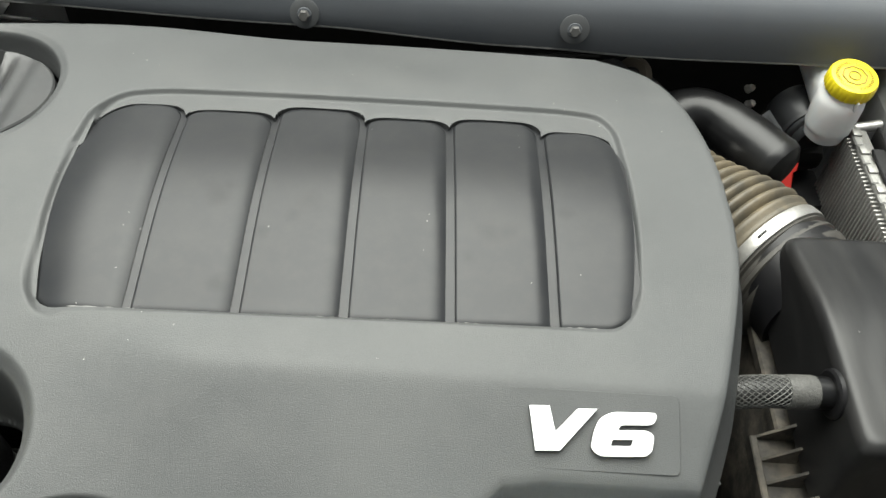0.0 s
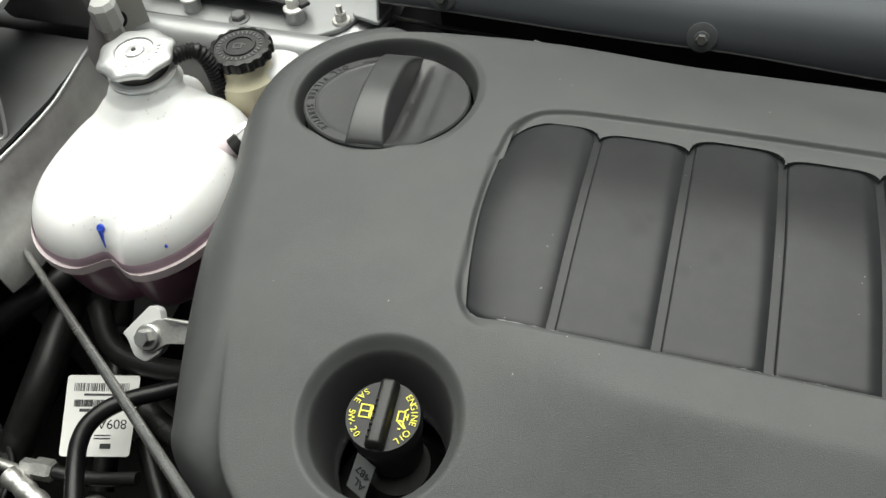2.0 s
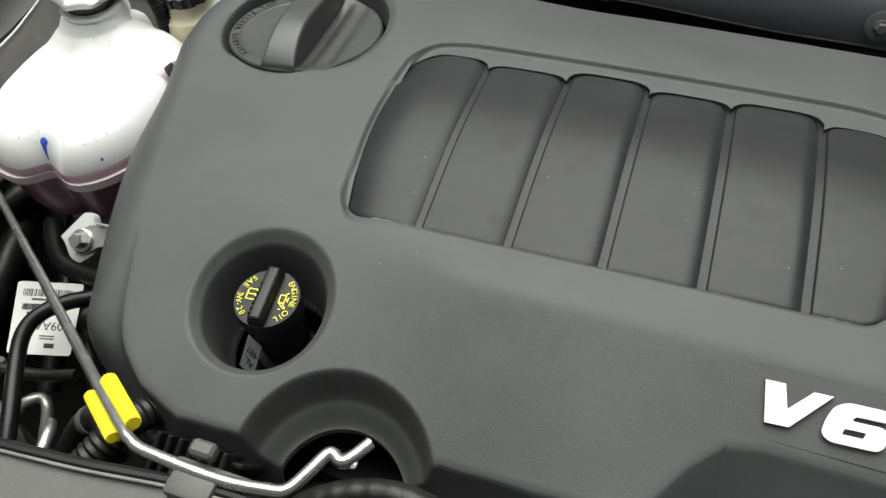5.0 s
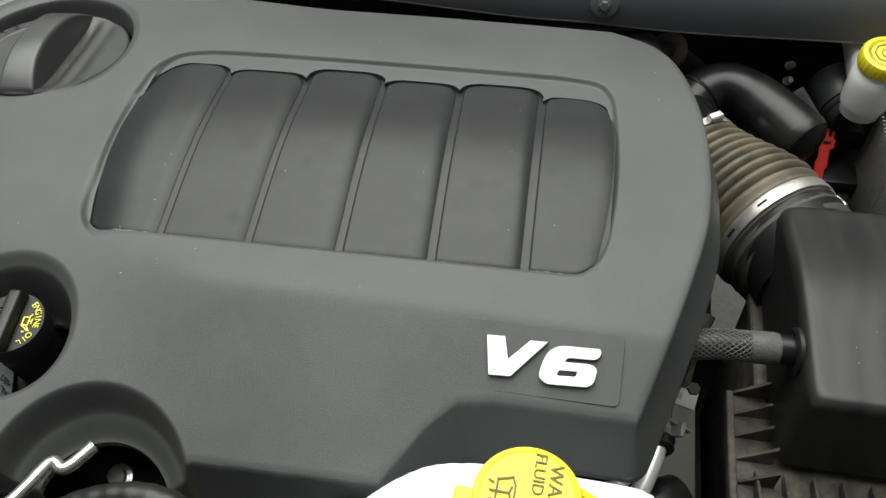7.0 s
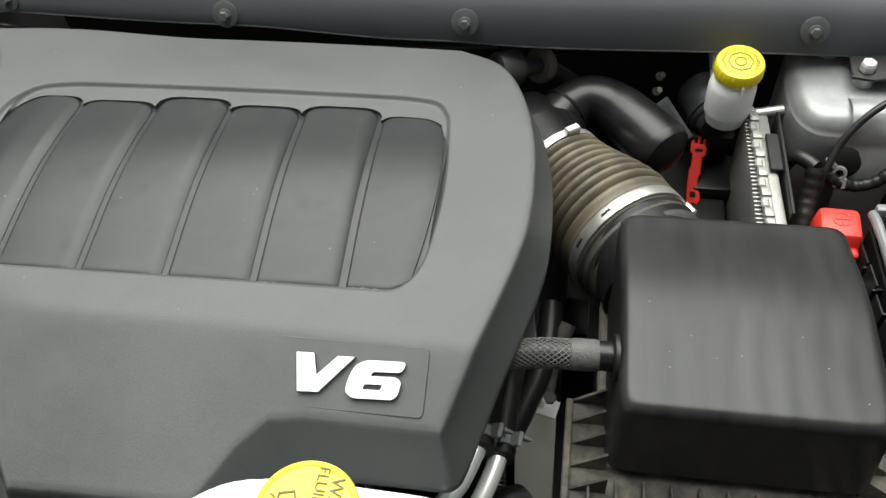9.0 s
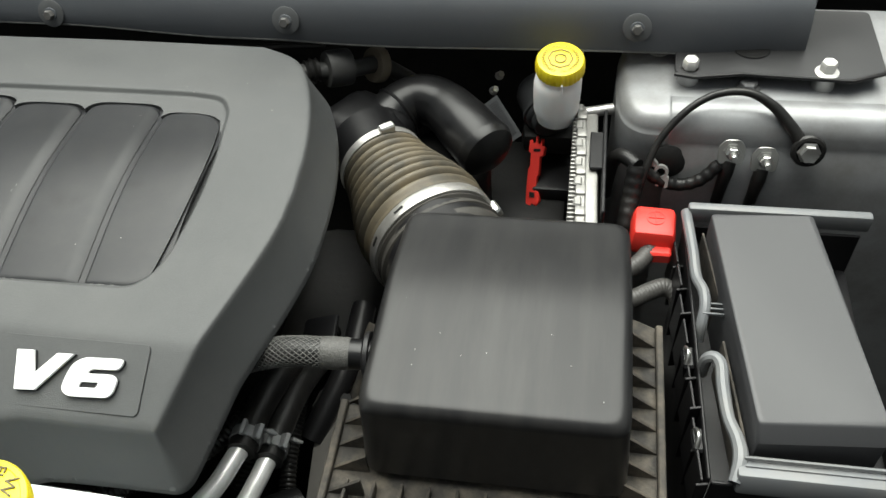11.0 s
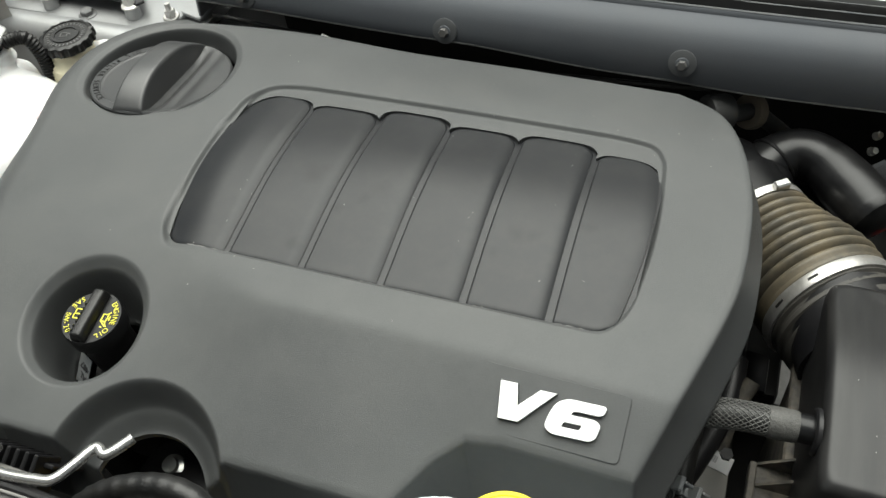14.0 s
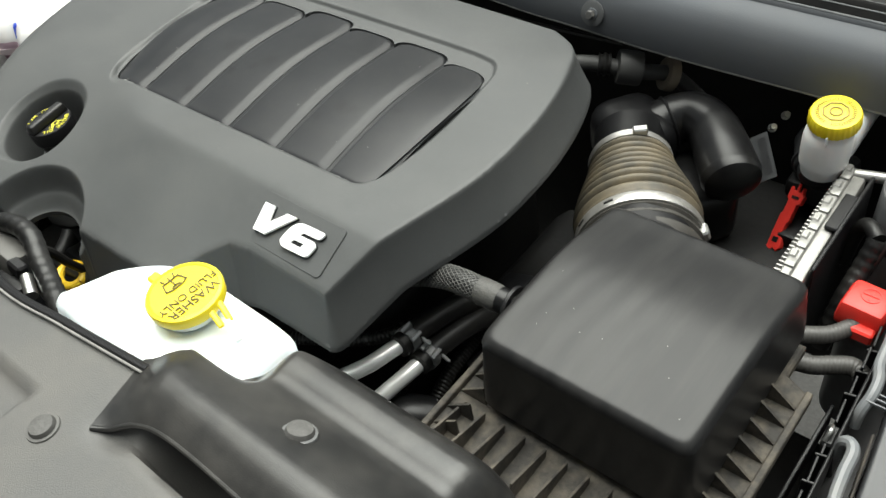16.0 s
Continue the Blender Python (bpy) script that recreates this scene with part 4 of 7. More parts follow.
def tank_height(x, y):
    """Two blown lobes with a valley between them, rising to the neck."""
    d = np.maximum(0, -sdf(x, y, TANK))
    side = 0.031 * np.sqrt(np.clip(1 - (1 - np.clip(d / 0.024, 0, 1)) ** 2, 0, 1))
    dome = 0.014 * (1 - (1 - np.clip((d - 0.002) / 0.062, 0, 1)) ** 2)
    z = 0.8495 + side + dome
    k = np.hypot(x + 0.604, (y - 0.031) * 0.95)
    z = z + 0.012 * smoothstep(0.062, 0.036, k) + 0.010 * smoothstep(0.042, 0.033, k)
    z = z + 0.006 * np.exp(-(np.hypot(x + 0.530, y - 0.020) / 0.026) ** 2)
    run = smoothstep(-0.005, -0.045, y)
    valley = -0.5470 - 0.05 * (y + 0.09)
    z = z - 0.0085 * np.exp(-((x - valley) / 0.0085) ** 2) * run
    z = z - 0.0030 * np.exp(-((x + 0.612 - 0.25 * (y + 0.06)) / 0.009) ** 2) * run * smoothstep(-0.15, -0.11, y)
    z = z + 0.0035 * np.exp(-((x + 0.582) / 0.015) ** 2) * run * smoothstep(-0.15, -0.11, y)
    z = z - 0.006 * np.exp(-(np.hypot(x + 0.510, y + 0.012) / 0.016) ** 2)
    return z


LOWER = [(0.765, -0.570, -0.052, 0.066, 0.082), (0.772, -0.571, -0.052, 0.078, 0.094), (0.790, -0.572, -0.051, 0.088, 0.104), (0.815, -0.573, -0.050, 0.094, 0.110), (0.843, -0.573, -0.050, 0.097, 0.113)]
upper = part("upper_shell", sheet(-0.69, -0.46, -0.18, 0.08, 0.0016, tank_height, lambda x, y: sdf(x, y, TANK), 0.006), M_WHITE, tank, smooth=70)
BAND = [[(x, y, z) for x, y in tank_outline(g)] for g, z in ((0.0006, 0.8500), (0.0008, 0.8545), (0.0003, 0.8590), (-0.0004, 0.8610))]
part("coolant_band", pydata(sum(BAND, []), [(i * 96 + k, i * 96 + (k + 1) % 96, (i + 1) * 96 + (k + 1) % 96, (i + 1) * 96 + k) for i in range(3) for k in range(96)]), M_LILAC, tank, "lilac band tinted by the coolant level", smooth=60)
part("neck", lathe([(0.020, -0.006), (0.036, -0.004), (0.0345, 0.002), (0.033, 0.007), (0.030, 0.012)], (-0.602, 0.0315, 0.9090), (0, 0, 1), 44), M_WHITE, tank)
part("lower_shell", loft(finer(LOWER), 72, 2.5, 0.17), M_PINK, tank, "lower half dark with pink coolant", smooth=60)
part("seam_flange", loft([(0.8415, -0.573, -0.050, 0.095, 0.111), (0.8415, -0.573, -0.050, 0.1035, 0.1190), (0.8510, -0.573, -0.050, 0.1035, 0.1190), (0.8510, -0.573, -0.050, 0.095, 0.111)], 72, 2.5, 0.17), M_SEAM, tank, "pale pink moulded seam")
part("neck_flange", lathe([(0.027, 0), (0.0325, 0), (0.0345, 0.0015), (0.0345, 0.0045), (0.033, 0.006), (0.027, 0.006)], (-0.602, 0.0315, 0.9165), (0, 0, 1), 44), M_WHITE, tank)
part("neck_ring", lathe([(0.025, 0), (0.0275, 0), (0.0285, 0.004), (0.0285, 0.014), (0.025, 0.016)], (-0.602, 0.0318, 0.921), (0, 0, 1), 40), M_RUBBER, tank)
part("side_shell", loft(finer([(0.84, -0.572, 0.038, 0.022, 0.022), (0.87, -0.573, 0.041, 0.022, 0.022), (0.892, -0.576, 0.042, 0.020, 0.020), (0.901, -0.579, 0.040, 0.012, 0.012)], 3), 40, 2.4), M_WHITE, tank)
part("hose_stub", tube([(-0.522, -0.030, 0.866), (-0.500, -0.018, 0.876), (-0.478, -0.008, 0.884)], [0.0135, 0.012, 0.0105], 20), M_SEAM, tank, "pinkish hose stub")
part("blue_mark", lathe([(0.0005, 0), (0.0045, 0.0002), (0.0035, 0.0010), (0.0004, 0.0012)], (-0.5620, -0.1365, float(tank_height(np.array(-0.5620), np.array(-0.1365)))), (0.05, -0.8, 0.7), 12), M_BLUE, tank, "blue paint mark")
part("blue_run", tube([(-0.5620, -0.1375, 0.0006 + float(tank_height(np.array(-0.5620), np.array(-0.1375)))), (-0.5585, -0.1450, 0.0004 + float(tank_height(np.array(-0.5585), np.array(-0.1450))))], [0.0026, 0.0005], 8), M_BLUE, tank)
part("blue_dot", lathe([(0.0005, 0), (0.0018, 0.0002), (0.0004, 0.0009)], (-0.5000, -0.1330, float(tank_height(np.array(-0.5000), np.array(-0.1330)))), (0.3, -0.8, 0.6), 10), M_BLUE, tank)
random.seed(4)
for k in range(150):
    cx, cy = random.choice(((-0.585, -0.120), (-0.560, -0.125), (-0.520, -0.118), (-0.505, -0.095), (-0.510, -0.060), (-0.630, -0.085), (-0.575, 0.000)))
    x, y = random.gauss(cx, 0.011), random.gauss(cy, 0.012)
    if float(sdf(np.array(x), np.array(y), TANK)) > -0.006:
        continue
    z0, e = float(tank_height(np.array(x), np.array(y))), 0.002
    gx = (float(tank_height(np.array(x + e), np.array(y))) - z0) / e
    gy = (float(tank_height(np.array(x), np.array(y + e))) - z0) / e
    r = random.choice((0.0005, 0.0007, 0.0009))
    part("droplet", lathe([(r, 0), (r * 0.9, r * 0.45), (r * 0.35, r * 0.7)], (x, y, z0), (-gx, -gy, 1), 8), M_DROP, tank)
pcap = thing("pressure_cap", (-0.602, 0.0318, 0.935), "pale aluminium lobed pressure cap on the coolant bottle", "cap")


def lobes(n, amt, sharp=1.0):
    return lambda a, i: 1 + amt * (abs(math.cos(a * n / 2)) ** sharp - 0.5)


part("cap_shell", lathe([(0.026, 0), (0.0365, 0), (0.0378, 0.0015), (0.0375, 0.0045), (0.0350, 0.0072), (0.029, 0.0090), (0.0195, 0.0096), (0.0185, 0.0080), (0.010, 0.0074), (0.0088, 0.0088), (0.003, 0.0096), (0.0005, 0.0096)], (-0.602, 0.0318, 0.9355), (0, 0, 1), 96,
                          lambda a, i: 1 + (0.085 * (abs(math.cos(a * 4)) ** 3 - 0.4) if 1 <= i <= 4 else 0)), mat("bead_blasted_aluminium", (0.66, 0.66, 0.65), 0.36, metal=0.8, vary=0.06, scale=60, bump=0.15, bump_scale=500), pcap)
part("rivet", lathe([(0.0005, 0.0), (0.0028, 0), (0.002, 0.0016), (0.0004, 0.002)], (-0.602, 0.0318, 0.9447), (0, 0, 1), 16), M_DUSTY, pcap)
for k in range(9):
    a = radians(-75 + k * 13)
    part("raised_mark", box((0.0018, 0.004, 0.0006), at(-0.602 + 0.0245 * math.cos(a), 0.0318 + 0.0245 * math.sin(a), 0.9452, 0, 0, math.degrees(a) - 90), 0), M_STEEL, pcap, smooth=0)


def ringed_hose(pts, r, pitch, depth, n=16):
    line = spline(pts, 14)
    total = sum((line[i + 1] - line[i]).length for i in range(len(line) - 1))
    m = max(8, int(total / pitch * 6))
    acc, out = [0.0], []
    for i in range(len(line) - 1):
        acc.append(acc[-1] + (line[i + 1] - line[i]).length)
    for k in range(m + 1):
        d = total * k / m
        i = max(0, min(len(line) - 2, int(np.searchsorted(acc, d)) - 1))
        w = (d - acc[i]) / max(1e-9, acc[i + 1] - acc[i])
        out.append(line[i].lerp(line[i + 1], w))
    rs = [r - depth * (0.5 + 0.5 * math.cos(2 * math.pi * (total * k / m) / pitch)) for k in range(m + 1)]
    return tube(out, rs, n, 1, smooth=False)


h = thing("overflow_hose", (-0.56, 0.05, 0.90), "black corrugated hose from the coolant bottle neck", "hose")
part("hose", ringed_hose([(-0.572, 0.044, 0.930), (-0.560, 0.054, 0.932), (-0.549, 0.060, 0.928), (-0.543, 0.062, 0.905), (-0.542, 0.060, 0.87)], 0.0085, 0.004, 0.0015), M_RUBBER, h)
h = thing("coolant_hose", (-0.46, 0.0, 0.88), "black rubber coolant hose with a spring clip", "hose")
part("hose", tube([(-0.485, -0.016, 0.880), (-0.468, 0.002, 0.890), (-0.450, 0.022, 0.894), (-0.42, 0.05, 0.87)], 0.0135, 16), M_RUBBER, h)
part("hose_clip", lathe([(0.0138, 0), (0.0146, 0), (0.0146, 0.009), (0.0138, 0.009)], (-0.478, -0.008, 0.884), (0.55, 0.65, 0.35), 24, cap=False), M_STEEL, h)
part("clip_ear", box((0.016, 0.010, 0.004), at(-0.480, -0.004, 0.899, 20, -10, 40), 0.001, 1), M_STEEL, h)
tab = thing("bottle_bracket", (-0.50, -0.17, 0.80), "pale plastic tab and zinc bracket bolted to the coolant bottle", "bracket")
TB = plane_frame((-0.493, -0.2020, 0.8255), (0.05, -0.62, 0.78), (0.0, 0.78, 0.62))
part("tab", prism(round_poly([(-0.028, -0.002), (-0.022, -0.006), (-0.012, -0.020), (0.000, -0.023), (0.012, -0.012), (0.016, -0.001), (0.004, 0.027), (-0.006, 0.028)], 0.004), -0.009, 0.001, 0.0015, 2, TB), M_CLEAR, tab, "frosted pale plastic tab")
part("bracket_arm", merge(prism(round_poly([(-0.008, -0.012), (0.006, -0.013), (0.018, -0.002), (0.066, 0.008), (0.066, 0.022), (0.006, 0.018), (-0.006, 0.010)], 0.004), 0.0012, 0.0036, 0.0004, 1, TB), prism([(0.014, 0.0185), (0.066, 0.0218), (0.066, 0.0240), (0.014, 0.0208)], 0.0012, 0.0085, 0.0004, 1, TB)), M_ALU, tab)
part("arm_slot", box((0.007, 0.006, 0.0006), TB @ at(0.052, 0.013, 0.0040), 0), M_DARK, tab, smooth=0)
part("edge_marker", box((0.005, 0.012, 0.006), TB @ at(0.0645, 0.014, 0.0040), 0.001, 1), M_BLUE, tab, "blue marker strip")
bolt("bracket_bolt", TB @ Vector((0.0, 0.0, 0.0038)), (0.05, -0.62, 0.78), 0.0078, 0.013, "zinc flanged bolt holding the coolant bottle bracket", None, 1.55)

# ---- power steering reservoir ----
ps = thing("power_steering_reservoir", (-0.527, 0.092, 0.80), "cream translucent power steering reservoir half full of fluid", "reservoir")
part("vessel", lathe([(0.004, 0), (0.028, 0), (0.034, 0.012), (0.0360, 0.03), (0.0375, 0.072), (0.0350, 0.084), (0.028, 0.090), (0.025, 0.099), (0.01, 0.099)], (-0.527, 0.092, 0.80), (0, 0, 1), 44), M_CREAM, ps)
part("side_vessel", loft(finer([(0.80, -0.500, 0.108, 0.022, 0.026), (0.86, -0.498, 0.108, 0.026, 0.029), (0.882, -0.499, 0.107, 0.024, 0.027), (0.890, -0.502, 0.105, 0.014, 0.016)], 3), 36, 2.4), M_WHITE, ps)
part("blue_mark", box((0.005, 0.0008, 0.005), at(-0.518, 0.0585, 0.822, 0, 0, 8), 0), M_BLUE, ps, smooth=0)
part("violet_mark", box((0.006, 0.0008, 0.003), at(-0.4865, 0.0835, 0.878, -30, 0, 20), 0), M_BLUE, ps, smooth=0)
pc = thing("reservoir_cap", (-0.527, 0.0935, 0.898), "black fluted screw cap on the power steering reservoir", "cap")
part("cap_shell", lathe([(0.028, 0.004), (0.0325, 0.005), (0.0328, 0.012), (0.0312, 0.0152), (0.027, 0.0165), (0.0265, 0.0155), (0.017, 0.0155), (0.0165, 0.0168), (0.0135, 0.0168), (0.013, 0.0155), (0.0005, 0.0158)], (-0.527, 0.0945, 0.8985), (0, 0, 1), 96,
                          lambda a, i: 1 + (0.03 * (1 if math.cos(a * 16) > 0.1 else -1) if 1 <= i <= 3 else 0)), M_RUBBER, pc)
for k in range(30):
    a = radians(k * 12)
    part("raised_mark", box((0.0014, 0.0042, 0.0006), at(-0.527 + 0.0217 * math.cos(a), 0.0945 + 0.0217 * math.sin(a), 0.9143, 0, 0, math.degrees(a) - 90 + (k * 53 % 40 - 20)), 0), M_PAINT_D, pc, smooth=0)
part("raised_symbol", line_icon([((-0.006, -0.004), (-0.006, 0.003)), ((-0.006, 0.003), (0.002, 0.003)), ((0.002, 0.003), (0.006, 0.0)), ((0.002, -0.004), (-0.006, -0.004)), ((0.002, -0.004), (0.002, 0.003))], at(-0.527, 0.0945, 0.9141, 0, 0, 20), 0.0012), M_PAINT_D, pc)


# ---- strut towers and wings ----
def tower(sign, cx, label):
    """Silver pressed-steel suspension tower with a rolled front edge and a flanged top plate."""
    tw = thing("strut_tower", (cx, 0.25, 0.40), label, "strut tower", "strut towers of the bay")
    w0, w1 = (0.590, 0.95) if sign > 0 else (-0.95, -0.425)
    prof = [(0.120, 0.40), (0.128, 0.55), (0.134, 0.70), (0.140, 0.765), (0.148, 0.800), (0.152, 0.806), (0.154, 0.812), (0.153, 0.824), (0.160, 0.838), (0.174, 0.845), (0.190, 0.842), (0.200, 0.834), (0.204, 0.829), (0.208, 0.831), (0.30, 0.833), (0.36, 0.833)]
    dz = 0.0 if sign > 0 else 0.02
    xs = np.linspace(w0, w1, 25)

    def rnd(x):
        d = min(x - w0, 10) if sign > 0 else min(w1 - x, 10)
        u = max(0.0, 1 - d / 0.045) if sign < 0 else 0.0
        return (0.045 * u * u * u + 0.012 * u * u, dz - 0.010 * u * u)
    part("pressing", extrude_profile(prof, list(xs), rnd), M_TOWER if sign > 0 else M_PAINT, tw, smooth=50)
    inner = w0 if sign > 0 else w1
    side = [(inner, 0.20, 0.40), (inner, 0.20, 0.82 + dz), (inner, 0.40, 0.82 + dz), (inner, 0.40, 0.40)]
    part("side_wall", pydata(side, [(0, 1, 2, 3)]), M_PAINT, tw, smooth=0)
    return tw, dz


tw_r, _ = tower(1, 0.70, "dusty silver grey strut tower behind the fuse box")
tw_l, _ = tower(-1, -0.62, "silver grey strut tower behind the coolant bottle")
part("pillar", loft(finer([(0.45, 0.583, 0.236, 0.050, 0.078), (0.65, 0.584, 0.236, 0.050, 0.079), (0.80, 0.585, 0.236, 0.0495, 0.079), (0.818, 0.585, 0.237, 0.0485, 0.078), (0.829, 0.586, 0.238, 0.0455, 0.075), (0.8355, 0.587, 0.240, 0.040, 0.069), (0.8375, 0.588, 0.242, 0.030, 0.060)], 3), 64, 3.2), M_TOWER, tw_r, "rounded dirty inner corner", smooth=60)
plate_r = part("top_plate", prism(round_poly([(0.575, 0.196), (0.96, 0.196), (0.96, 0.36), (0.56, 0.36), (0.555, 0.25)], 0.02), 0.832, 0.8365, 0.001, 1), M_TOWER, tw_r)
plate_l = part("top_plate", prism(round_poly([(-0.96, 0.200), (-0.66, 0.196), (-0.645, 0.188), (-0.50, 0.192), (-0.47, 0.215), (-0.44, 0.30), (-0.96, 0.36)], 0.012), 0.853, 0.858, 0.001, 1), M_PAINT, tw_l)


def stand_bolt(x, y, z0, hgt, r, white=True):
    b = thing("tower_bolt", (x, y, z0), "bright flanged bolt on a steel spacer on the strut tower", "bolt", "bolts on the strut towers")
    part("spacer", lathe([(0.004, 0), (r * 1.25, 0), (r * 1.12, hgt), (0.004, hgt)], (x, y, z0), (0, 0, 1), 24), M_PAINT, b)
    part("flange", lathe([(0.004, 0), (r * 1.35, 0), (r * 1.35, 0.002), (r, 0.004), (0.004, 0.004)], (x, y, z0 + hgt), (0, 0, 1), 28), M_ZINC, b)
    part("hex_head", lathe([(0.001, 0), (r * 0.92, 0), (r * 0.92, 0.009), (r * 0.8, 0.0115), (0.0005, 0.0115)], (x, y, z0 + hgt + 0.003), (0, 0, 1), 6), M_ZINC, b, smooth=20)
    return b


stand_bolt(0.608, 0.222, 0.8365, 0.014, 0.0088)
stand_bolt(0.742, 0.222, 0.8365, 0.016, 0.0088)
stand_bolt(-0.531, 0.216, 0.858, 0.016, 0.0088)
stand_bolt(-0.665, 0.212, 0.858, 0.016, 0.0088)
bolt("tower_nut", (0.579, 0.272, 0.8365), (0, 0, 1), 0.0075, 0.012, "dull steel nut on the strut tower stud", M_ALU, 1.5, "nuts on the strut towers", 0.008)
bolt("tower_nut", (-0.478, 0.225, 0.858), (0, 0, 1), 0.0075, 0.012, "dull steel nut on the strut tower stud", M_ALU, 1.5, "nuts on the strut towers", 0.008)
bolt("tower_nut", (0.668, 0.215, 0.8365), (0, 0, 1), 0.009, 0.008, "dusty low bolt head on the strut tower plate", M_PAINT_D, 1.4, "nuts on the strut towers")
bolt("tower_nut", (-0.600, 0.205, 0.858), (0, 0, 1), 0.009, 0.008, "rusty low bolt head on the strut tower plate", M_PAINT_D, 1.4, "nuts on the strut towers")
for x, lab in ((0.70, "black strut brace plate with an oval hole"), (-0.62, "black strut brace plate above the silver strut tower")):
    br = thing("brace_plate", (x, 0.25, 0.85), lab, "brace")
    s = 1 if x > 0 else -1
    pts = [(0.592, 0.212), (0.612, 0.208), (0.66, 0.216), (0.765, 0.210), (0.80, 0.225), (0.80, 0.33), (0.60, 0.33)]
    if s < 0:
        pts = [(-0.74, 0.226), (-0.66, 0.224), (-0.56, 0.222), (-0.52, 0.216), (-0.515, 0.226), (-0.545, 0.26), (-0.60, 0.33), (-0.74, 0.33)][::-1]
        pts = pts[::-1]
    bm = prism(round_poly(pts, 0.008), 0.8515 if s > 0 else 0.8755, 0.8545 if s > 0 else 0.8785, 0.0008, 1)
    part("plate", bm, mat("satin_black_brace_steel", (0.028, 0.028, 0.029), 0.36, vary=0.2, scale=30, bump=0.05, bump_scale=300), br)
    if s > 0:
        part("hole_rim", lathe([(0.001, 0), (0.017, 0), (0.0185, 0.0008), (0.018, 0.0012)], (0.672, 0.252, 0.8549), (0, 0, 1), 28, lambda a, i: 1 - 0.3 * abs(math.sin(a)), cap=True), M_DARK, br, "dark oval hole")
    part("folded_edge", tube([(p[0], p[1] - 0.0005, 0.853 if s > 0 else 0.877) for p in (pts[:5] if s > 0 else pts[:5])], 0.0022, 8, 3, smooth=False), M_BLACK, br)
gus = thing("hinge_bracket", (-0.43, 0.25, 0.858), "silver folded steel bracket beside the cowl", "bracket")
part("base", prism(round_poly([(-0.468, 0.232), (-0.430, 0.222), (-0.424, 0.30), (-0.458, 0.30)], 0.006), 0.860, 0.864, 0.001, 1), M_PAINT, gus)
part("upright", box((0.004, 0.07, 0.05), at(-0.428, 0.262, 0.885, 0, 8, -4), 0.001, 1), M_PAINT, gus)

shelf = thing("wing_rail", (-0.83, 0.0, 0.86), "dusty silver grey wing rail beside the coolant bottle", "wing panel")
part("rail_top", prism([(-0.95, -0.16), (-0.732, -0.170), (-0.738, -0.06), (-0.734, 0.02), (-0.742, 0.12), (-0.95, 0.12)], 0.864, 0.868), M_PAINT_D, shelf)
RAIL = [(-0.742, 0.14), (-0.739, 0.10), (-0.730, 0.05), (-0.724, 0.01), (-0.725, -0.04), (-0.730, -0.09), (-0.736, -0.140), (-0.742, -0.160)]
part("rail_edge", tube([(x, y, 0.869) for x, y in RAIL] + [(-0.752, -0.172, 0.868)], 0.0020, 8), M_PAINT, shelf, "bright silver edge")
FALL = [(0.0, 0.868), (0.004, 0.856), (0.0075, 0.838), (0.012, 0.826), (0.026, 0.812), (0.036, 0.800), (0.040, 0.770)]
rail_line = spline([(x, y, 0) for x, y in RAIL], 4)
fall = []
for q in rail_line:
    near = float(smoothstep(-0.02, -0.12, q.y))
    fall += [(q.x + dx * (0.35 + 0.65 * near), q.y - 0.1 * dx, z) for dx, z in FALL]
nf = len(FALL)
# paler copy of the silver paint makes up for light missing on this side
part("side_face", pydata(fall, [(i * nf + k, i * nf + k + 1, (i + 1) * nf + k + 1, (i + 1) * nf + k) for i in range(len(rail_line) - 1) for k in range(nf - 1)]), mat("lightened_dusty_silver_side", (0.40, 0.40, 0.39), 0.45, metal=0.1, vary=0.2, scale=14, bump=0.05, bump_scale=300, dust=(0.20, 0.19, 0.175), dust_amount=0.6, dust_scale=16), shelf, "dusty folded side face, colour lightened as if lit", smooth=60)
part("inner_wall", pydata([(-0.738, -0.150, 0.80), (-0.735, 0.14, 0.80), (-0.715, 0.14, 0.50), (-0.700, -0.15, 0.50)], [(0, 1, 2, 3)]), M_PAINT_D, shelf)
lampb = thing("lamp_bracket", (-0.745, -0.20, 0.845), "silver pressed lamp bracket with a black plastic frame", "bracket")
part("plate", prism(round_poly([(-0.80, -0.150), (-0.752, -0.163), (-0.682, -0.190), (-0.690, -0.200), (-0.745, -0.240), (-0.80, -0.275)], 0.006), 0.8445, 0.8475, 0.0008, 1), M_PAINT, lampb)
part("black_frame", tube([(-0.80, -0.281, 0.843), (-0.745, -0.246, 0.843), (-0.688, -0.204, 0.843), (-0.680, -0.194, 0.843)], 0.0045, 8, 3, smooth=False), M_BLACK, lampb)
part("frame_wall", box((0.12, 0.004, 0.05), at(-0.742, -0.246, 0.818, 0, 0, 36), 0.001, 1), M_BLACK, lampb)
part("opening", prism(round_poly([(-0.775, -0.178), (-0.742, -0.186), (-0.738, -0.206), (-0.775, -0.214)], 0.006), 0.8474, 0.8479, 0), M_DARK, lampb, "dark slotted opening", smooth=0)
part("bulb_plug", lathe([(0.001, 0), (0.007, 0), (0.007, 0.006), (0.004, 0.008), (0.001, 0.008)], (-0.752, -0.196, 0.8478), (0, -0.2, 1), 18), M_ALU, lampb)
part("corner_boss", lathe([(0.001, 0), (0.008, 0), (0.009, 0.010), (0.007, 0.014), (0.001, 0.014)], (-0.735, -0.172, 0.846), (0.1, 0.2, 1), 18), M_PAINT_D, lampb)
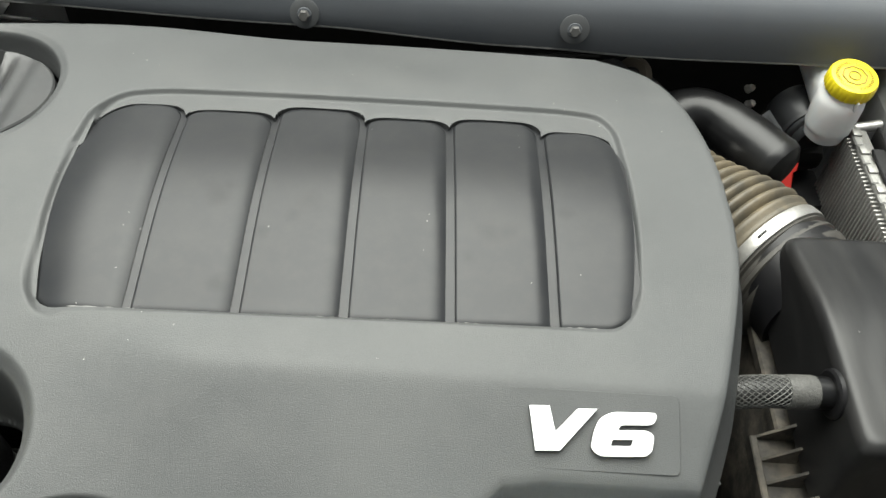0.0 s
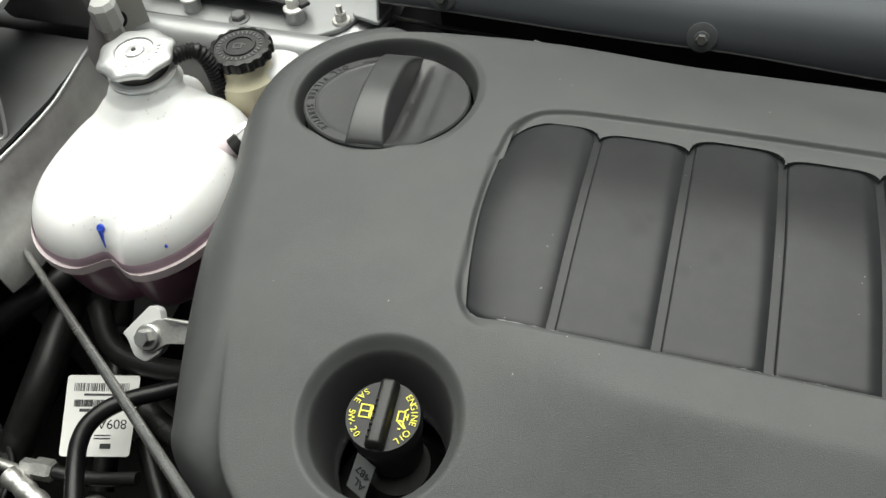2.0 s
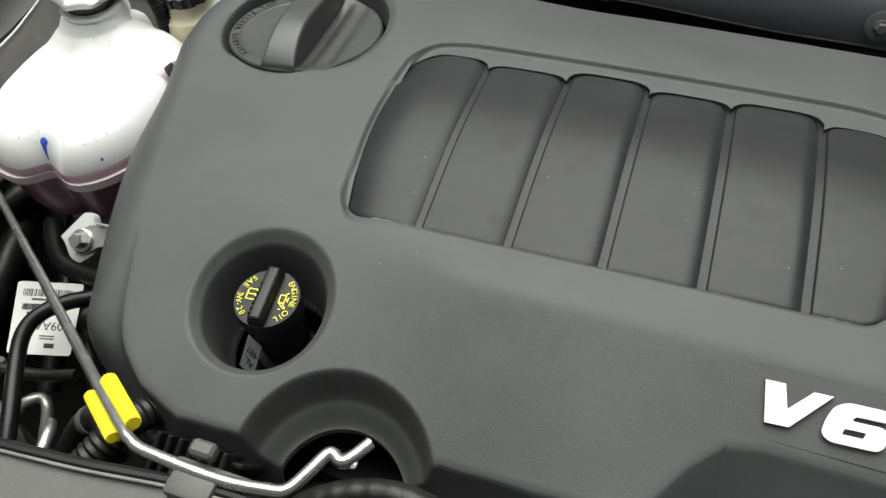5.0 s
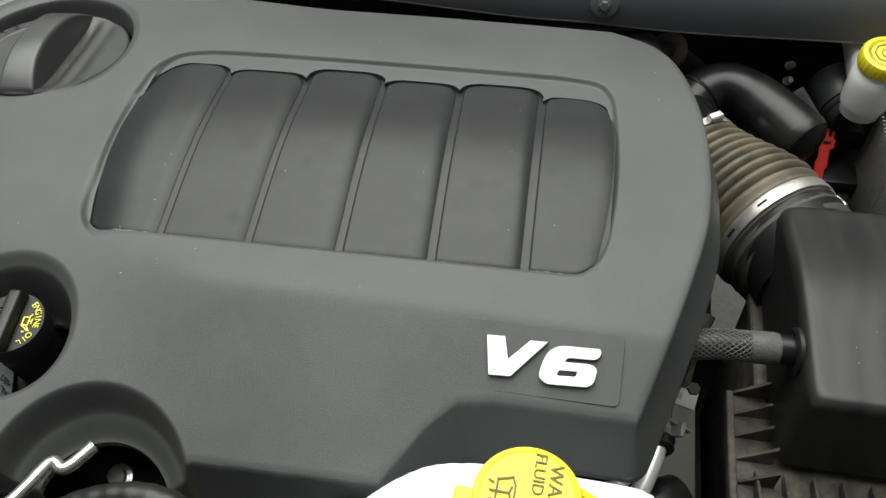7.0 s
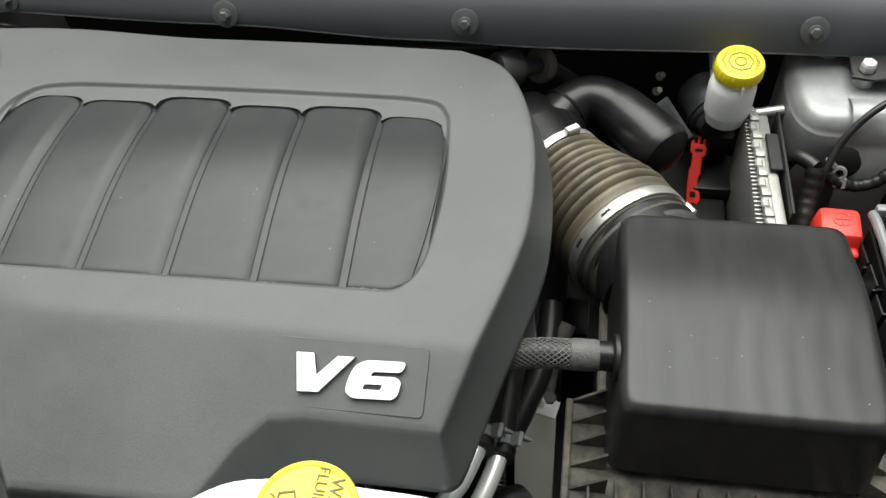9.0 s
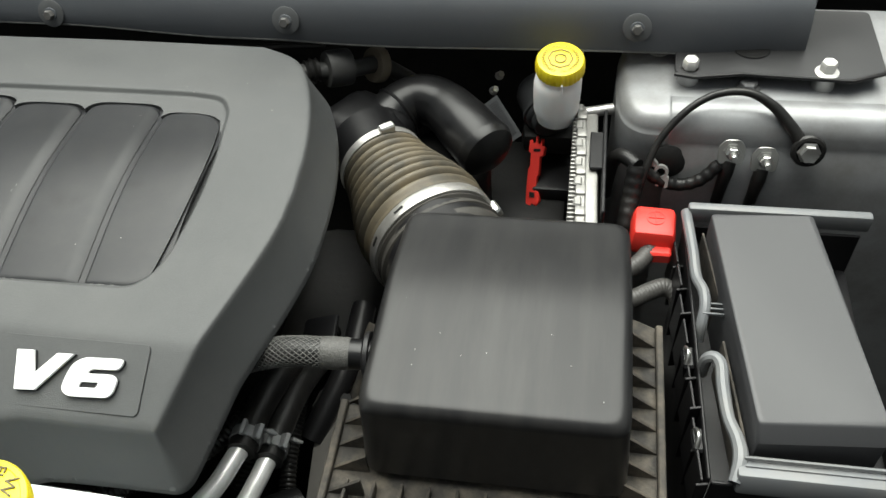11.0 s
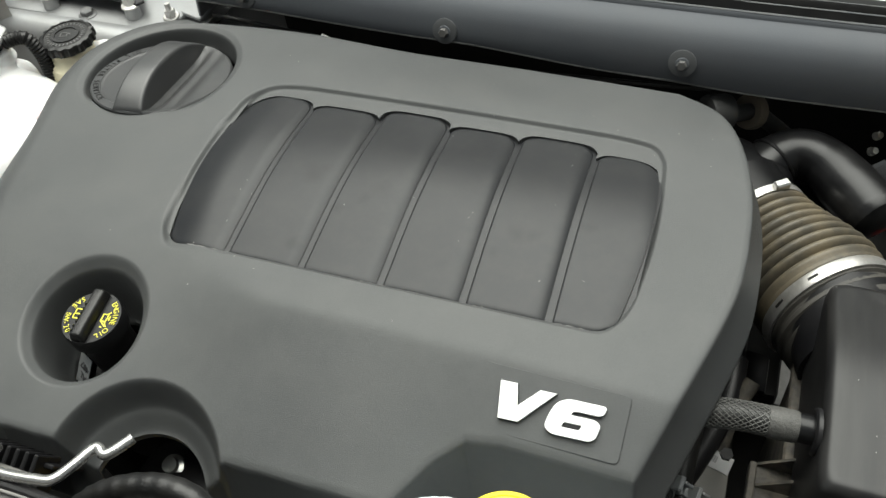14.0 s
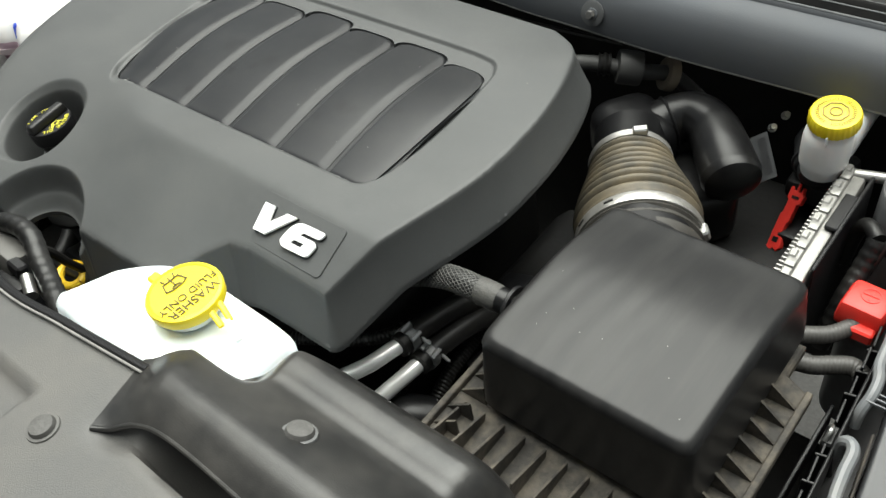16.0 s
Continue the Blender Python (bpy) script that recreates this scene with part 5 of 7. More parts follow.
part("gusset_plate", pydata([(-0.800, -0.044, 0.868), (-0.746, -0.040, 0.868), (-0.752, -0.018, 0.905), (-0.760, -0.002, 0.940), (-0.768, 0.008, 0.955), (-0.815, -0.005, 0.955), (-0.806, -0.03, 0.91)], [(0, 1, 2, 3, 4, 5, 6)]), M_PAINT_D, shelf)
part("gusset_flange", tube([(-0.752, -0.052, 0.8695), (-0.744, -0.041, 0.871), (-0.750, -0.020, 0.905), (-0.7525, -0.016, 0.909), (-0.7585, -0.004, 0.938), (-0.766, 0.006, 0.955)], 0.0022, 8), M_PAINT, shelf)
part("wing_top", prism(round_poly([(-0.98, -0.115), (-0.875, -0.082), (-0.815, -0.048), (-0.772, 0.005), (-0.768, 0.05), (-0.80, 0.16), (-0.98, 0.16)], 0.012), 0.953, 0.960, 0.003, 2), M_PAINT, shelf, "pale silver wing edge")
part("cross_box", box((0.13, 0.10, 0.06), at(-0.80, 0.175, 0.905), 0.012, 2), M_PAINT_D, shelf)
part("tower_gusset", pydata([(-0.738, 0.10, 0.868), (-0.735, 0.155, 0.93), (-0.70, 0.175, 0.93), (-0.70, 0.17, 0.80), (-0.735, 0.10, 0.80)], [(0, 1, 2, 3, 4)]), M_PAINT, shelf)
part("gusset_hole", lathe([(0.001, 0), (0.011, 0), (0.001, 0.0006)], (-0.716, 0.142, 0.885), (0.8, -0.6, 0.15), 20), M_DARK, shelf, "dark round hole")
foam = thing("foam_block", (-0.845, -0.03, 0.868), "dark porous foam block on the wing rail", "foam block")
fm = box((0.10, 0.07, 0.062), at(-0.845, -0.035, 0.8985, 0, 0, 20), 0.015, 3)
bmesh.ops.subdivide_edges(fm, edges=fm.edges[:], cuts=6)
for v in fm.verts:
    v.co += noise.noise_vector(v.co * 90) * 0.005 + noise.noise_vector(v.co * 330) * 0.0022
part("foam", fm, M_FOAM, foam)
bolt("rail_bolt", (-0.752, -0.082, 0.868), (0, 0, 1), 0.0062, 0.009, "zinc bolt on the wing rail", None, 1.9, "bolts on the wing rail")
bolt("rail_bolt", (-0.775, -0.135, 0.868), (0, 0, 1), 0.0062, 0.009, "zinc bolt on the wing rail", None, 1.9, "bolts on the wing rail")
post = thing("damper_post", (-0.722, 0.135, 0.86), "pale translucent plastic post beside the wing rail", "post")
part("post_body", lathe([(0.012, 0), (0.012, 0.012), (0.016, 0.015), (0.016, 0.040), (0.012, 0.046), (0.002, 0.046)], (-0.722, 0.135, 0.868), (0, 0, 1), 8), M_CLEAR, post, smooth=20)

# ---- hoses low on the coolant bottle's side ----
REG = [((-0.655, -0.04, 0.74), (-0.685, -0.11, 0.738), (-0.722, -0.160, 0.732), (-0.749, -0.198, 0.720)), ((-0.72, -0.05, 0.70), (-0.69, -0.14, 0.70), (-0.68, -0.22, 0.68), (-0.70, -0.30, 0.62)),
       ((-0.66, -0.12, 0.70), (-0.60, -0.17, 0.71), (-0.52, -0.18, 0.72), (-0.45, -0.17, 0.74)), ((-0.55, -0.20, 0.66), (-0.48, -0.23, 0.66), (-0.42, -0.26, 0.64), (-0.40, -0.32, 0.62))]
for k, pts in enumerate(REG):
    h = thing("coolant_pipe", pts[0], "black rubber hose low in the engine bay", "hose", "hoses beside the engine")
    part("hose", tube(pts, (0.0135, 0.019, 0.012, 0.015)[k], 16), M_RUBBER, h)
    if k == 0:
        part("sleeve", tube([(-0.655, -0.04, 0.74), (-0.672, -0.08, 0.7395), (-0.702, -0.135, 0.735)], 0.0175, 18), M_RUBBER, h, "matt rubber sleeve")


def crimp_hose(p0, p1, tail):
    h = thing("refrigerant_line", p1, "aluminium crimped hose ferrule on a black line", "hose", "refrigerant lines")
    a, b = Vector(p0), Vector(p1)
    d = (b - a)
    prof = []
    for k in range(25):
        t = k / 24
        prof.append((0.0108 - 0.0013 * (0.5 + 0.5 * math.cos(t * 6 * math.pi)) ** 2, t * d.length))
    prof = [(0.002, 0)] + prof + [(0.006, d.length + 0.002), (0.002, d.length + 0.002)]
    part("ferrule", lathe(prof, a, d, 24), M_ALU, h)
    part("metal_line", tube([b] + tail, 0.0055, 12), M_ALU, h)
    return h


crimp_hose((-0.749, -0.197, 0.720), (-0.738, -0.243, 0.716), [(-0.728, -0.27, 0.70), (-0.700, -0.298, 0.675), (-0.665, -0.303, 0.672), (-0.63, -0.302, 0.67)])
crimp_hose((-0.652, -0.312, 0.680), (-0.604, -0.328, 0.668), [(-0.59, -0.335, 0.655), (-0.575, -0.345, 0.64), (-0.57, -0.36, 0.60)])
un = thing("union_nut", (-0.62, -0.295, 0.672), "dull aluminium union nut on a thin metal line", "pipe fitting")
part("nut", lathe([(0.004, 0), (0.0085, 0), (0.0085, 0.014), (0.0115, 0.015), (0.0115, 0.033), (0.009, 0.036), (0.004, 0.036)], (-0.648, -0.298, 0.672), (1, 0.10, 0), 6), M_ALU, un, smooth=20)
part("line", tube([(-0.612, -0.2945, 0.672), (-0.57, -0.29, 0.672), (-0.52, -0.28, 0.68)], 0.007, 12), M_RUBBER, un)
shr = thing("corner_shroud", (-0.69, -0.36, 0.60), "black plastic corner shroud beside the radiator support", "shroud")
part("panel", prism(round_poly([(-0.76, -0.255), (-0.715, -0.262), (-0.675, -0.292), (-0.660, -0.325), (-0.645, -0.38), (-0.60, -0.44), (-0.76, -0.44)], 0.01), 0.60, 0.655, 0.004, 2), M_DARK, shr)
part("raised_edge", tube([(-0.715, -0.262, 0.657), (-0.675, -0.292, 0.657), (-0.660, -0.325, 0.657), (-0.645, -0.38, 0.657)], 0.003, 8), M_BLACK, shr)
th = thing("corner_wiring", (-0.68, -0.36, 0.655), "black taped wiring loop on the corner shroud", "wiring")
part("loop", ringed_hose([(-0.715, -0.315, 0.665), (-0.695, -0.318, 0.685), (-0.672, -0.330, 0.692), (-0.655, -0.352, 0.690), (-0.640, -0.385, 0.685), (-0.615, -0.43, 0.675)], 0.0115, 0.016, 0.0008), M_DARK, th)
part("second_lead", tube([(-0.72, -0.345, 0.664), (-0.692, -0.352, 0.676), (-0.668, -0.375, 0.676), (-0.650, -0.42, 0.670)], 0.009, 14), M_DARK, th)
part("plug", box((0.022, 0.016, 0.014), at(-0.684, -0.338, 0.672, 0, 0, -25), 0.002, 1), M_GREYBOX, th, "pale grey plug")
part("plug_tab", box((0.010, 0.006, 0.005), at(-0.692, -0.336, 0.680, 0, 0, -25), 0.001, 1), mat("magenta_plastic_tab", (0.28, 0.03, 0.16), 0.5), th, "small magenta tab")
for pts, r in ((((-0.70, -0.02, 0.66), (-0.66, -0.10, 0.66), (-0.62, -0.19, 0.64), (-0.60, -0.28, 0.60)), 0.013), (((-0.62, -0.20, 0.69), (-0.57, -0.215, 0.665), (-0.53, -0.26, 0.64), (-0.47, -0.33, 0.62)), 0.010), (((-0.50, -0.36, 0.64), (-0.47, -0.33, 0.69), (-0.43, -0.33, 0.72), (-0.40, -0.36, 0.72)), 0.014)):
    h = thing("coolant_pipe", pts[0], "black rubber hose low in the engine bay", "hose", "hoses beside the engine")
    part("hose", tube(pts, r, 16), M_RUBBER, h)
    mid = spline(pts, 8)
    q, d = mid[10], (mid[11] - mid[10]).normalized()
    part("hose_clamp", lathe([(r, 0), (r + 0.0015, 0), (r + 0.0015, 0.009), (r, 0.009)], q, d, 24, cap=False), M_PAINT_D, h)
acc = thing("pipe_union", (-0.625, -0.34, 0.50), "dull aluminium pipe union below the coolant bottle", "pipe fitting")
part("union_body", lathe([(0.002, 0), (0.019, 0), (0.019, 0.10), (0.021, 0.102), (0.021, 0.112), (0.014, 0.118), (0.010, 0.122), (0.002, 0.122)], (-0.628, -0.338, 0.50), (0, 0, 1), 28), M_ALU, acc)
part("bent_line", tube([(-0.61, -0.33, 0.61), (-0.59, -0.312, 0.635), (-0.575, -0.30, 0.635), (-0.563, -0.31, 0.63), (-0.558, -0.345, 0.60), (-0.55, -0.37, 0.55)], 0.0065, 12), M_ALU, acc)
gl = thing("gloss_pipe", (-0.53, -0.26, 0.70), "glossy black bent metal pipe beside the engine cover", "pipe")
part("pipe", tube([(-0.43, -0.175, 0.755), (-0.491, -0.202, 0.74), (-0.535, -0.230, 0.742), (-0.555, -0.252, 0.742), (-0.561, -0.275, 0.738), (-0.552, -0.305, 0.730), (-0.520, -0.365, 0.72), (-0.50, -0.42, 0.70)], 0.0085, 14), M_GLOSS, gl)
h = thing("braided_hose", (-0.50, -0.24, 0.69), "black braided hose beside the engine cover", "hose")
part("hose", ringed_hose([(-0.545, -0.215, 0.69), (-0.50, -0.235, 0.70), (-0.45, -0.25, 0.70), (-0.40, -0.27, 0.69)], 0.012, 0.003, 0.0012), M_RUBBER, h)
lab = thing("barcode_label", (-0.58, -0.24, 0.68), "white paper label with black bars and print on a hose", "label")
LM = plane_frame((-0.581, -0.2375, 0.7015), (0.25, -0.35, 0.9), (-0.30, 1, 0.3))
LM2 = LM @ pose(0, 0, 0, 0, 0, 180)
part("sheet", prism(round_poly([(-0.036, -0.040), (0.032, -0.040), (0.036, 0.040), (-0.036, 0.040)], 0.004), -0.0004, 0.0004, 0, 1, LM), M_LABEL, lab)
bars, x = [], -0.028
random.seed(9)
while x < 0.026:
    w = random.choice((0.0006, 0.0006, 0.0012))
    bars.append(box((w, 0.008, 0.0003), LM @ at(x, 0.028, 0.0006), 0))
    bars.append(box((w, 0.007, 0.0003), LM @ at(x * 0.6 - 0.01, 0.012, 0.0006), 0))
    if x < -0.002:
        bars.append(box((w, 0.005, 0.0003), LM @ at(x * 0.4 + 0.014, -0.030, 0.0006), 0))
    x += w + random.choice((0.0007, 0.0012))
bars += [box((0.040, 0.0022, 0.0003), LM @ at(0.002, 0.0205, 0.0006), 0), box((0.026, 0.0030, 0.0003), LM @ at(-0.008, 0.0050, 0.0006), 0), box((0.016, 0.0012, 0.0003), LM @ at(0.004, -0.0195, 0.0006), 0), box((0.016, 0.0012, 0.0003), LM @ at(0.004, -0.0225, 0.0006), 0)]
part("barcode", merge(*bars), M_INK, lab, smooth=0)
part("print", text_mesh("809AA", 0.0135, LM2 @ at(-0.008, 0.008, 0.0005), 0.0002), M_INK, lab, "black print 809AA", smooth=0)

# ---- bonnet prop rod ----
rod = thing("prop_rod", (-0.28, -0.39, 0.95), "polished grey steel bonnet prop rod lying in a yellow clip", "prop rod")
ROD = [(-0.745, -0.098, 0.776), (-0.52, -0.238, 0.872), (-0.330, -0.3565, 0.951), (-0.281, -0.387, 0.972), (-0.240, -0.4125, 0.984), (-0.228, -0.419, 0.986), (-0.214, -0.4225, 0.986), (-0.165, -0.424, 0.985), (-0.134, -0.4205, 0.985), (-0.123, -0.417, 0.985), (-0.117, -0.405, 0.984), (-0.111, -0.391, 0.984), (-0.1075, -0.388, 0.984), (-0.101, -0.391, 0.984), (-0.096, -0.387, 0.984), (-0.0885, -0.3745, 0.984)]
part("rod", tube(ROD, 0.0039, 14, 6), mat("worn_grey_rod_steel", (0.46, 0.455, 0.44), 0.26, metal=0.9, vary=0.25, scale=60, bump=0.08, bump_scale=700), rod)
RD = Vector((0.0545, -0.0345, 0.0145)).normalized()
RC = Vector((-0.2575, -0.4020, 0.9785))
RF = plane_frame(RC, Vector((0.15, -0.25, 1)) - RD * RD.dot(Vector((0.15, -0.25, 1))), RD)
clip = part("yellow_clip", box((0.016, 0.044, 0.004), RF @ at(-0.0005, 0, -0.0065), 0.001, 1), M_YELLOW, rod, "bright yellow ribbed plastic grip")
for off, r, ln in ((-0.0072, 0.0054, 0.050), (0.0070, 0.0043, 0.047)):
    p = RF @ Vector((off, -ln / 2, -0.0005))
    part("grip_roll", lathe([(0.001, 0), (r * 0.9, 0), (r, 0.0008), (r, ln - 0.0008), (r * 0.9, ln), (0.001, ln)], p, RD, 112, lambda a, i: 1 + (0.035 * (1 if math.cos(a * 14) > 0 else -1) if 1 <= i <= 4 else 0)), M_YELLOW, clip, smooth=20)
rb = thing("rod_bracket", (-0.20, -0.41, 0.955), "dark plastic catch holding the prop rod on the support", "bracket")
part("catch", merge(box((0.030, 0.020, 0.012), at(-0.178, -0.4315, 0.981), 0.003, 2), box((0.016, 0.010, 0.010), at(-0.181, -0.411, 0.986), 0.002, 1)), M_SUPPORT, rb)
part("foot", box((0.06, 0.03, 0.008), at(-0.17, -0.430, 0.974), 0.003, 2), M_SUPPORT, rb)

# ---- front support cover ----
sup = thing("radiator_support_cover", (0.1, -0.48, 0.90), "dusty dark grey plastic radiator support cover at the front", "support cover")
part("edge_fold", tube([(-0.70, -0.463, 0.975), (-0.40, -0.451, 0.978), (-0.265, -0.4415, 0.980), (-0.135, -0.4285, 0.980), (0.04, -0.4435, 0.980), (0.13, -0.4365, 0.980), (0.224, -0.4270, 0.980)], 0.004, 10), M_BLACK, sup)
part("edge_line", tube([(-0.70, -0.4675, 0.9775), (-0.40, -0.4555, 0.9805), (-0.265, -0.4460, 0.9825), (-0.135, -0.4330, 0.9825), (0.04, -0.4480, 0.9825), (0.13, -0.4410, 0.9825), (0.224, -0.4315, 0.9825)], 0.0011, 8), mat("pale_edge_grey", (0.20, 0.195, 0.185), 0.6, vary=0.5, scale=80), sup)


def edge_line(x):
    return np.interp(x, [-0.75, -0.40, -0.265, -0.135, 0.04, 0.13, 0.222, 0.30], [-0.466, -0.452, -0.443, -0.430, -0.445, -0.438, -0.428, -0.424])


def support_height(x, y):
    z = 0.979 + 0.0 * x
    d = np.maximum(np.abs(x - 0.10) - 0.062, np.abs(y + 0.525) - 0.036)
    z = z - 0.007 * smoothstep(0.003, -0.003, d)
    z = z - 0.085 * smoothstep(0.255, 0.300, x) * smoothstep(-0.476, -0.468, y)
    return z - 0.010 * np.exp(-((x - 0.250 - 0.6 * (y + 0.472)) / 0.016) ** 2 - ((y + 0.472) / 0.009) ** 2)


part("panel", sheet(-0.75, 0.60, -0.64, -0.40, 0.005, support_height, lambda x, y: np.maximum(y - edge_line(x), -0.632 - y)), M_SUPPORT, sup, smooth=50)
part("front_skirt", box((1.35, 0.012, 0.10), at(-0.075, -0.630, 0.927), 0.004, 2), M_SUPPORT, sup)
duct = thing("intake_snorkel", (0.38, -0.38, 0.93), "black moulded air intake duct over the front support", "air duct")


def duct_profile(y):
    ks = [-0.480, -0.466, -0.452, -0.438, -0.426, -0.413, -0.396, -0.382, -0.374, -0.362, -0.350, -0.341, -0.334, -0.328]
    zs = [0.972, 0.985, 0.9945, 1.0015, 1.0025, 0.9965, 0.9835, 0.9715, 0.9685, 0.9705, 0.9685, 0.9605, 0.944, 0.915]
    return sum(np.interp(y + o, ks, zs) for o in (-0.004, -0.002, 0.0, 0.002, 0.004)) / 5


def duct_height(x, y):
    p = duct_profile(y)
    one = smoothstep(0.212, 0.262, x + 0.25 * (y + 0.43))
    two = smoothstep(0.262, 0.300, x)
    back = smoothstep(-0.398, -0.384, y)
    z = (0.9795 + (p - 0.9795) * one) * (1 - back) + (0.938 + (p - 0.938) * two) * back
    return z - 0.075 * smoothstep(0.44, 0.505, x) ** 2


LOWX = [0.190, 0.205, 0.215, 0.228, 0.241, 0.258, 0.280, 0.318, 0.380, 0.440, 0.510]
LOWY = [-0.476, -0.484, -0.486, -0.481, -0.473, -0.463, -0.4575, -0.4560, -0.4575, -0.459, -0.462]


def duct_edge(x, y):
    top = np.interp(x, [0.19, 0.225, 0.245, 0.27, 0.29, 0.376, 0.472, 0.51], [-0.434, -0.416, -0.392, -0.366, -0.348, -0.327, -0.334, -0.345])
    low = np.interp(x, LOWX, LOWY)
    return np.maximum(np.maximum(y - top, low - y), np.maximum(0.2145 - x - 0.25 * (y + 0.43), x - 0.505))


part("duct_shell", sheet(0.18, 0.52, -0.50, -0.31, 0.0013, duct_height, duct_edge), M_DUCT, duct, smooth=60)
part("front_lip", tube([(x, y + 0.0005, float(duct_height(np.array(x), np.array(y))) - 0.0008) for x, y in zip(LOWX[3:], LOWY[3:])], 0.0020, 10), M_DUCT, duct)
for nm, (x, y, z), group in (("push_pin", (0.199, -0.5005, 0.979), 1), ("push_pin", (0.3615, -0.403, 0.9885), 2)):
    ax = (0, 0, 1) if group == 1 else (0, 0.5, 1)
    pn = thing(nm, (x, y, z), "black plastic push pin in the front cover" if group == 1 else "black push pin with a dusty ring on the air duct", "push pin", "push pins at the front")
    part("head", lathe([(0.0005, 0.0), (0.0098, 0), (0.0098, 0.002), (0.0085, 0.0048), (0.0005, 0.0056)], (x, y, z), ax, 28), M_PIN, pn)
    part("collar", lathe([(0.0098, 0), (0.0122, 0), (0.0118, 0.0014), (0.0098, 0.0016)], (x, y, z), ax, 28, cap=False), M_SUPPORT if group == 1 else M_PAINT_D, pn)

# ---- washer bottle ----
wb = thing("washer_bottle", (0.15, -0.36, 0.80), "white polythene washer fluid bottle filler at the front", "washer bottle")
WPOLY = [(0.028, -0.404), (0.036, -0.398), (0.052, -0.378), (0.070, -0.356), (0.094, -0.336), (0.118, -0.327), (0.160, -0.323), (0.196, -0.322), (0.236, -0.322), (0.252, -0.330), (0.256, -0.345), (0.250, -0.40), (0.20, -0.425), (0.05, -0.425)]
WS = [tuple(v)[:2] for v in spline([(x, y, 0) for x, y in WPOLY], 5, True)]


def washer_height(x, y):
    d = sdf(x, y, WS)
    u = np.clip(1 + d / 0.020, 0, 1)
    z = 0.944 - 0.10 * (x - 0.14) * (x > 0.14) - 0.35 * np.maximum(0, 0.07 - x) - 0.04 * (y + 0.36)
    return z - 0.020 * (1 - np.sqrt(np.clip(1 - u * u, 0, 1)))


part("bottle_top", sheet(0.0, 0.28, -0.44, -0.30, 0.0025, washer_height, lambda x, y: sdf(x, y, WS)), M_WASHER, wb, smooth=60)
part("bottle_side", pydata([(x, y, float(washer_height(np.array(x), np.array(y))) + 0.0005) for x, y in WS] + [(0.14 + (x - 0.14) * 0.98, -0.37 + (y + 0.37) * 0.96, 0.80) for x, y in WS], [(k, (k + 1) % len(WS), len(WS) + (k + 1) % len(WS), len(WS) + k) for k in range(len(WS))]), M_WASHER, wb, smooth=60)
WC = Vector((0.1675, -0.3575, 0.963))
WAX = Vector((0.02, 0.0, 1)).normalized()
part("neck", lathe([(0.024, -0.022), (0.027, -0.018), (0.026, -0.010), (0.026, 0.0)], WC, WAX, 36), M_WASHER, wb)
wc = thing("washer_filler_cap", WC - WAX * 0.012, "yellow snap-on washer fluid cap with dark print", "cap")
part("cap_shell", lathe([(0.029, -0.010), (0.0318, -0.0095), (0.0325, -0.002), (0.0315, 0.0), (0.0285, 0.0008), (0.0278, 0.0002), (0.0005, 0.0004)], WC, WAX, 56), M_YELLOW, wc)
WM = plane_frame(WC + WAX * 0.0004, WAX, (-1, 0.03, 0))
part("hinge_tab", box((0.010, 0.014, 0.006), WM @ at(-0.004, 0.036, -0.006), 0.0015, 1), M_YELLOW, wc)
part("strap", merge(box((0.005, 0.018, 0.003), WM @ at(0.000, -0.038, -0.008, 22, 0, -10), 0.001, 1), box((0.005, 0.020, 0.003), WM @ at(0.009, -0.038, -0.008, 22, 0, -14), 0.001, 1)), M_YELLOW, wc)
part("strap_end", box((0.007, 0.022, 0.004), WM @ at(0.003, -0.053, -0.015, 22, 0, -14), 0.0015, 1), M_WASHER, wc)
INK2 = mat("dark_olive_print", (0.09, 0.07, 0.008), 0.5, vary=0.05)
WT = WM @ pose(0, 0, 0.0004, 0, 0, 180)
part("print_top", text_mesh("WASHER", 0.0118, WT @ at(0.001, 0.0150, 0.0002), 0.0003), INK2, wc, "dark print WASHER", smooth=0)
part("print_bottom", text_mesh("FLUID ONLY", 0.0100, WT @ at(0.0, 0.0050, 0.0002), 0.0003), INK2, wc, "dark print FLUID ONLY", smooth=0)
WICON = [((-8, 2), (-6, -5)), ((-6, -5), (6, -5)), ((6, -5), (8, 2)), ((8, 2), (4, 3.6)), ((4, 3.6), (-4, 3.6)), ((-4, 3.6), (-8, 2)), ((0, -8), (0, 1)), ((0, 1), (-3, 2)), ((0, 1), (3, 2)), ((-4, -7), (-5, -9)), ((4, -7), (5, -9))]
part("screen_icon", line_icon([((a[0] * 0.00125, a[1] * 0.00125), (b[0] * 0.00125, b[1] * 0.00125)) for a, b in WICON], WT @ at(0, -0.0120, 0.0), 0.0012), INK2, wc, "dark windscreen washer symbol", smooth=0)

# ---- dipstick, harness and connector at the front ----
dip = thing("dipstick", (-0.134, -0.356, 0.76), "yellow plastic dipstick loop by the engine", "dipstick")
ring = []
for k in range(25):
    a = 2 * math.pi * k / 24
    ring.append((-0.132 + 0.0180 * math.cos(a), -0.358 + 0.0130 * math.sin(a), 0.806 + 0.003 * math.sin(a)))
part("loop", tube(ring, 0.0052, 10, 1, smooth=False), M_YELLOW2, dip)
part("stem", tube([(-0.134, -0.347, 0.797), (-0.134, -0.34, 0.77), (-0.13, -0.33, 0.70)], 0.006, 10), M_YELLOW2, dip)
h = thing("wiring_harness", (-0.05, -0.40, 0.92), "grey taped wiring harness loop behind the support", "wiring")
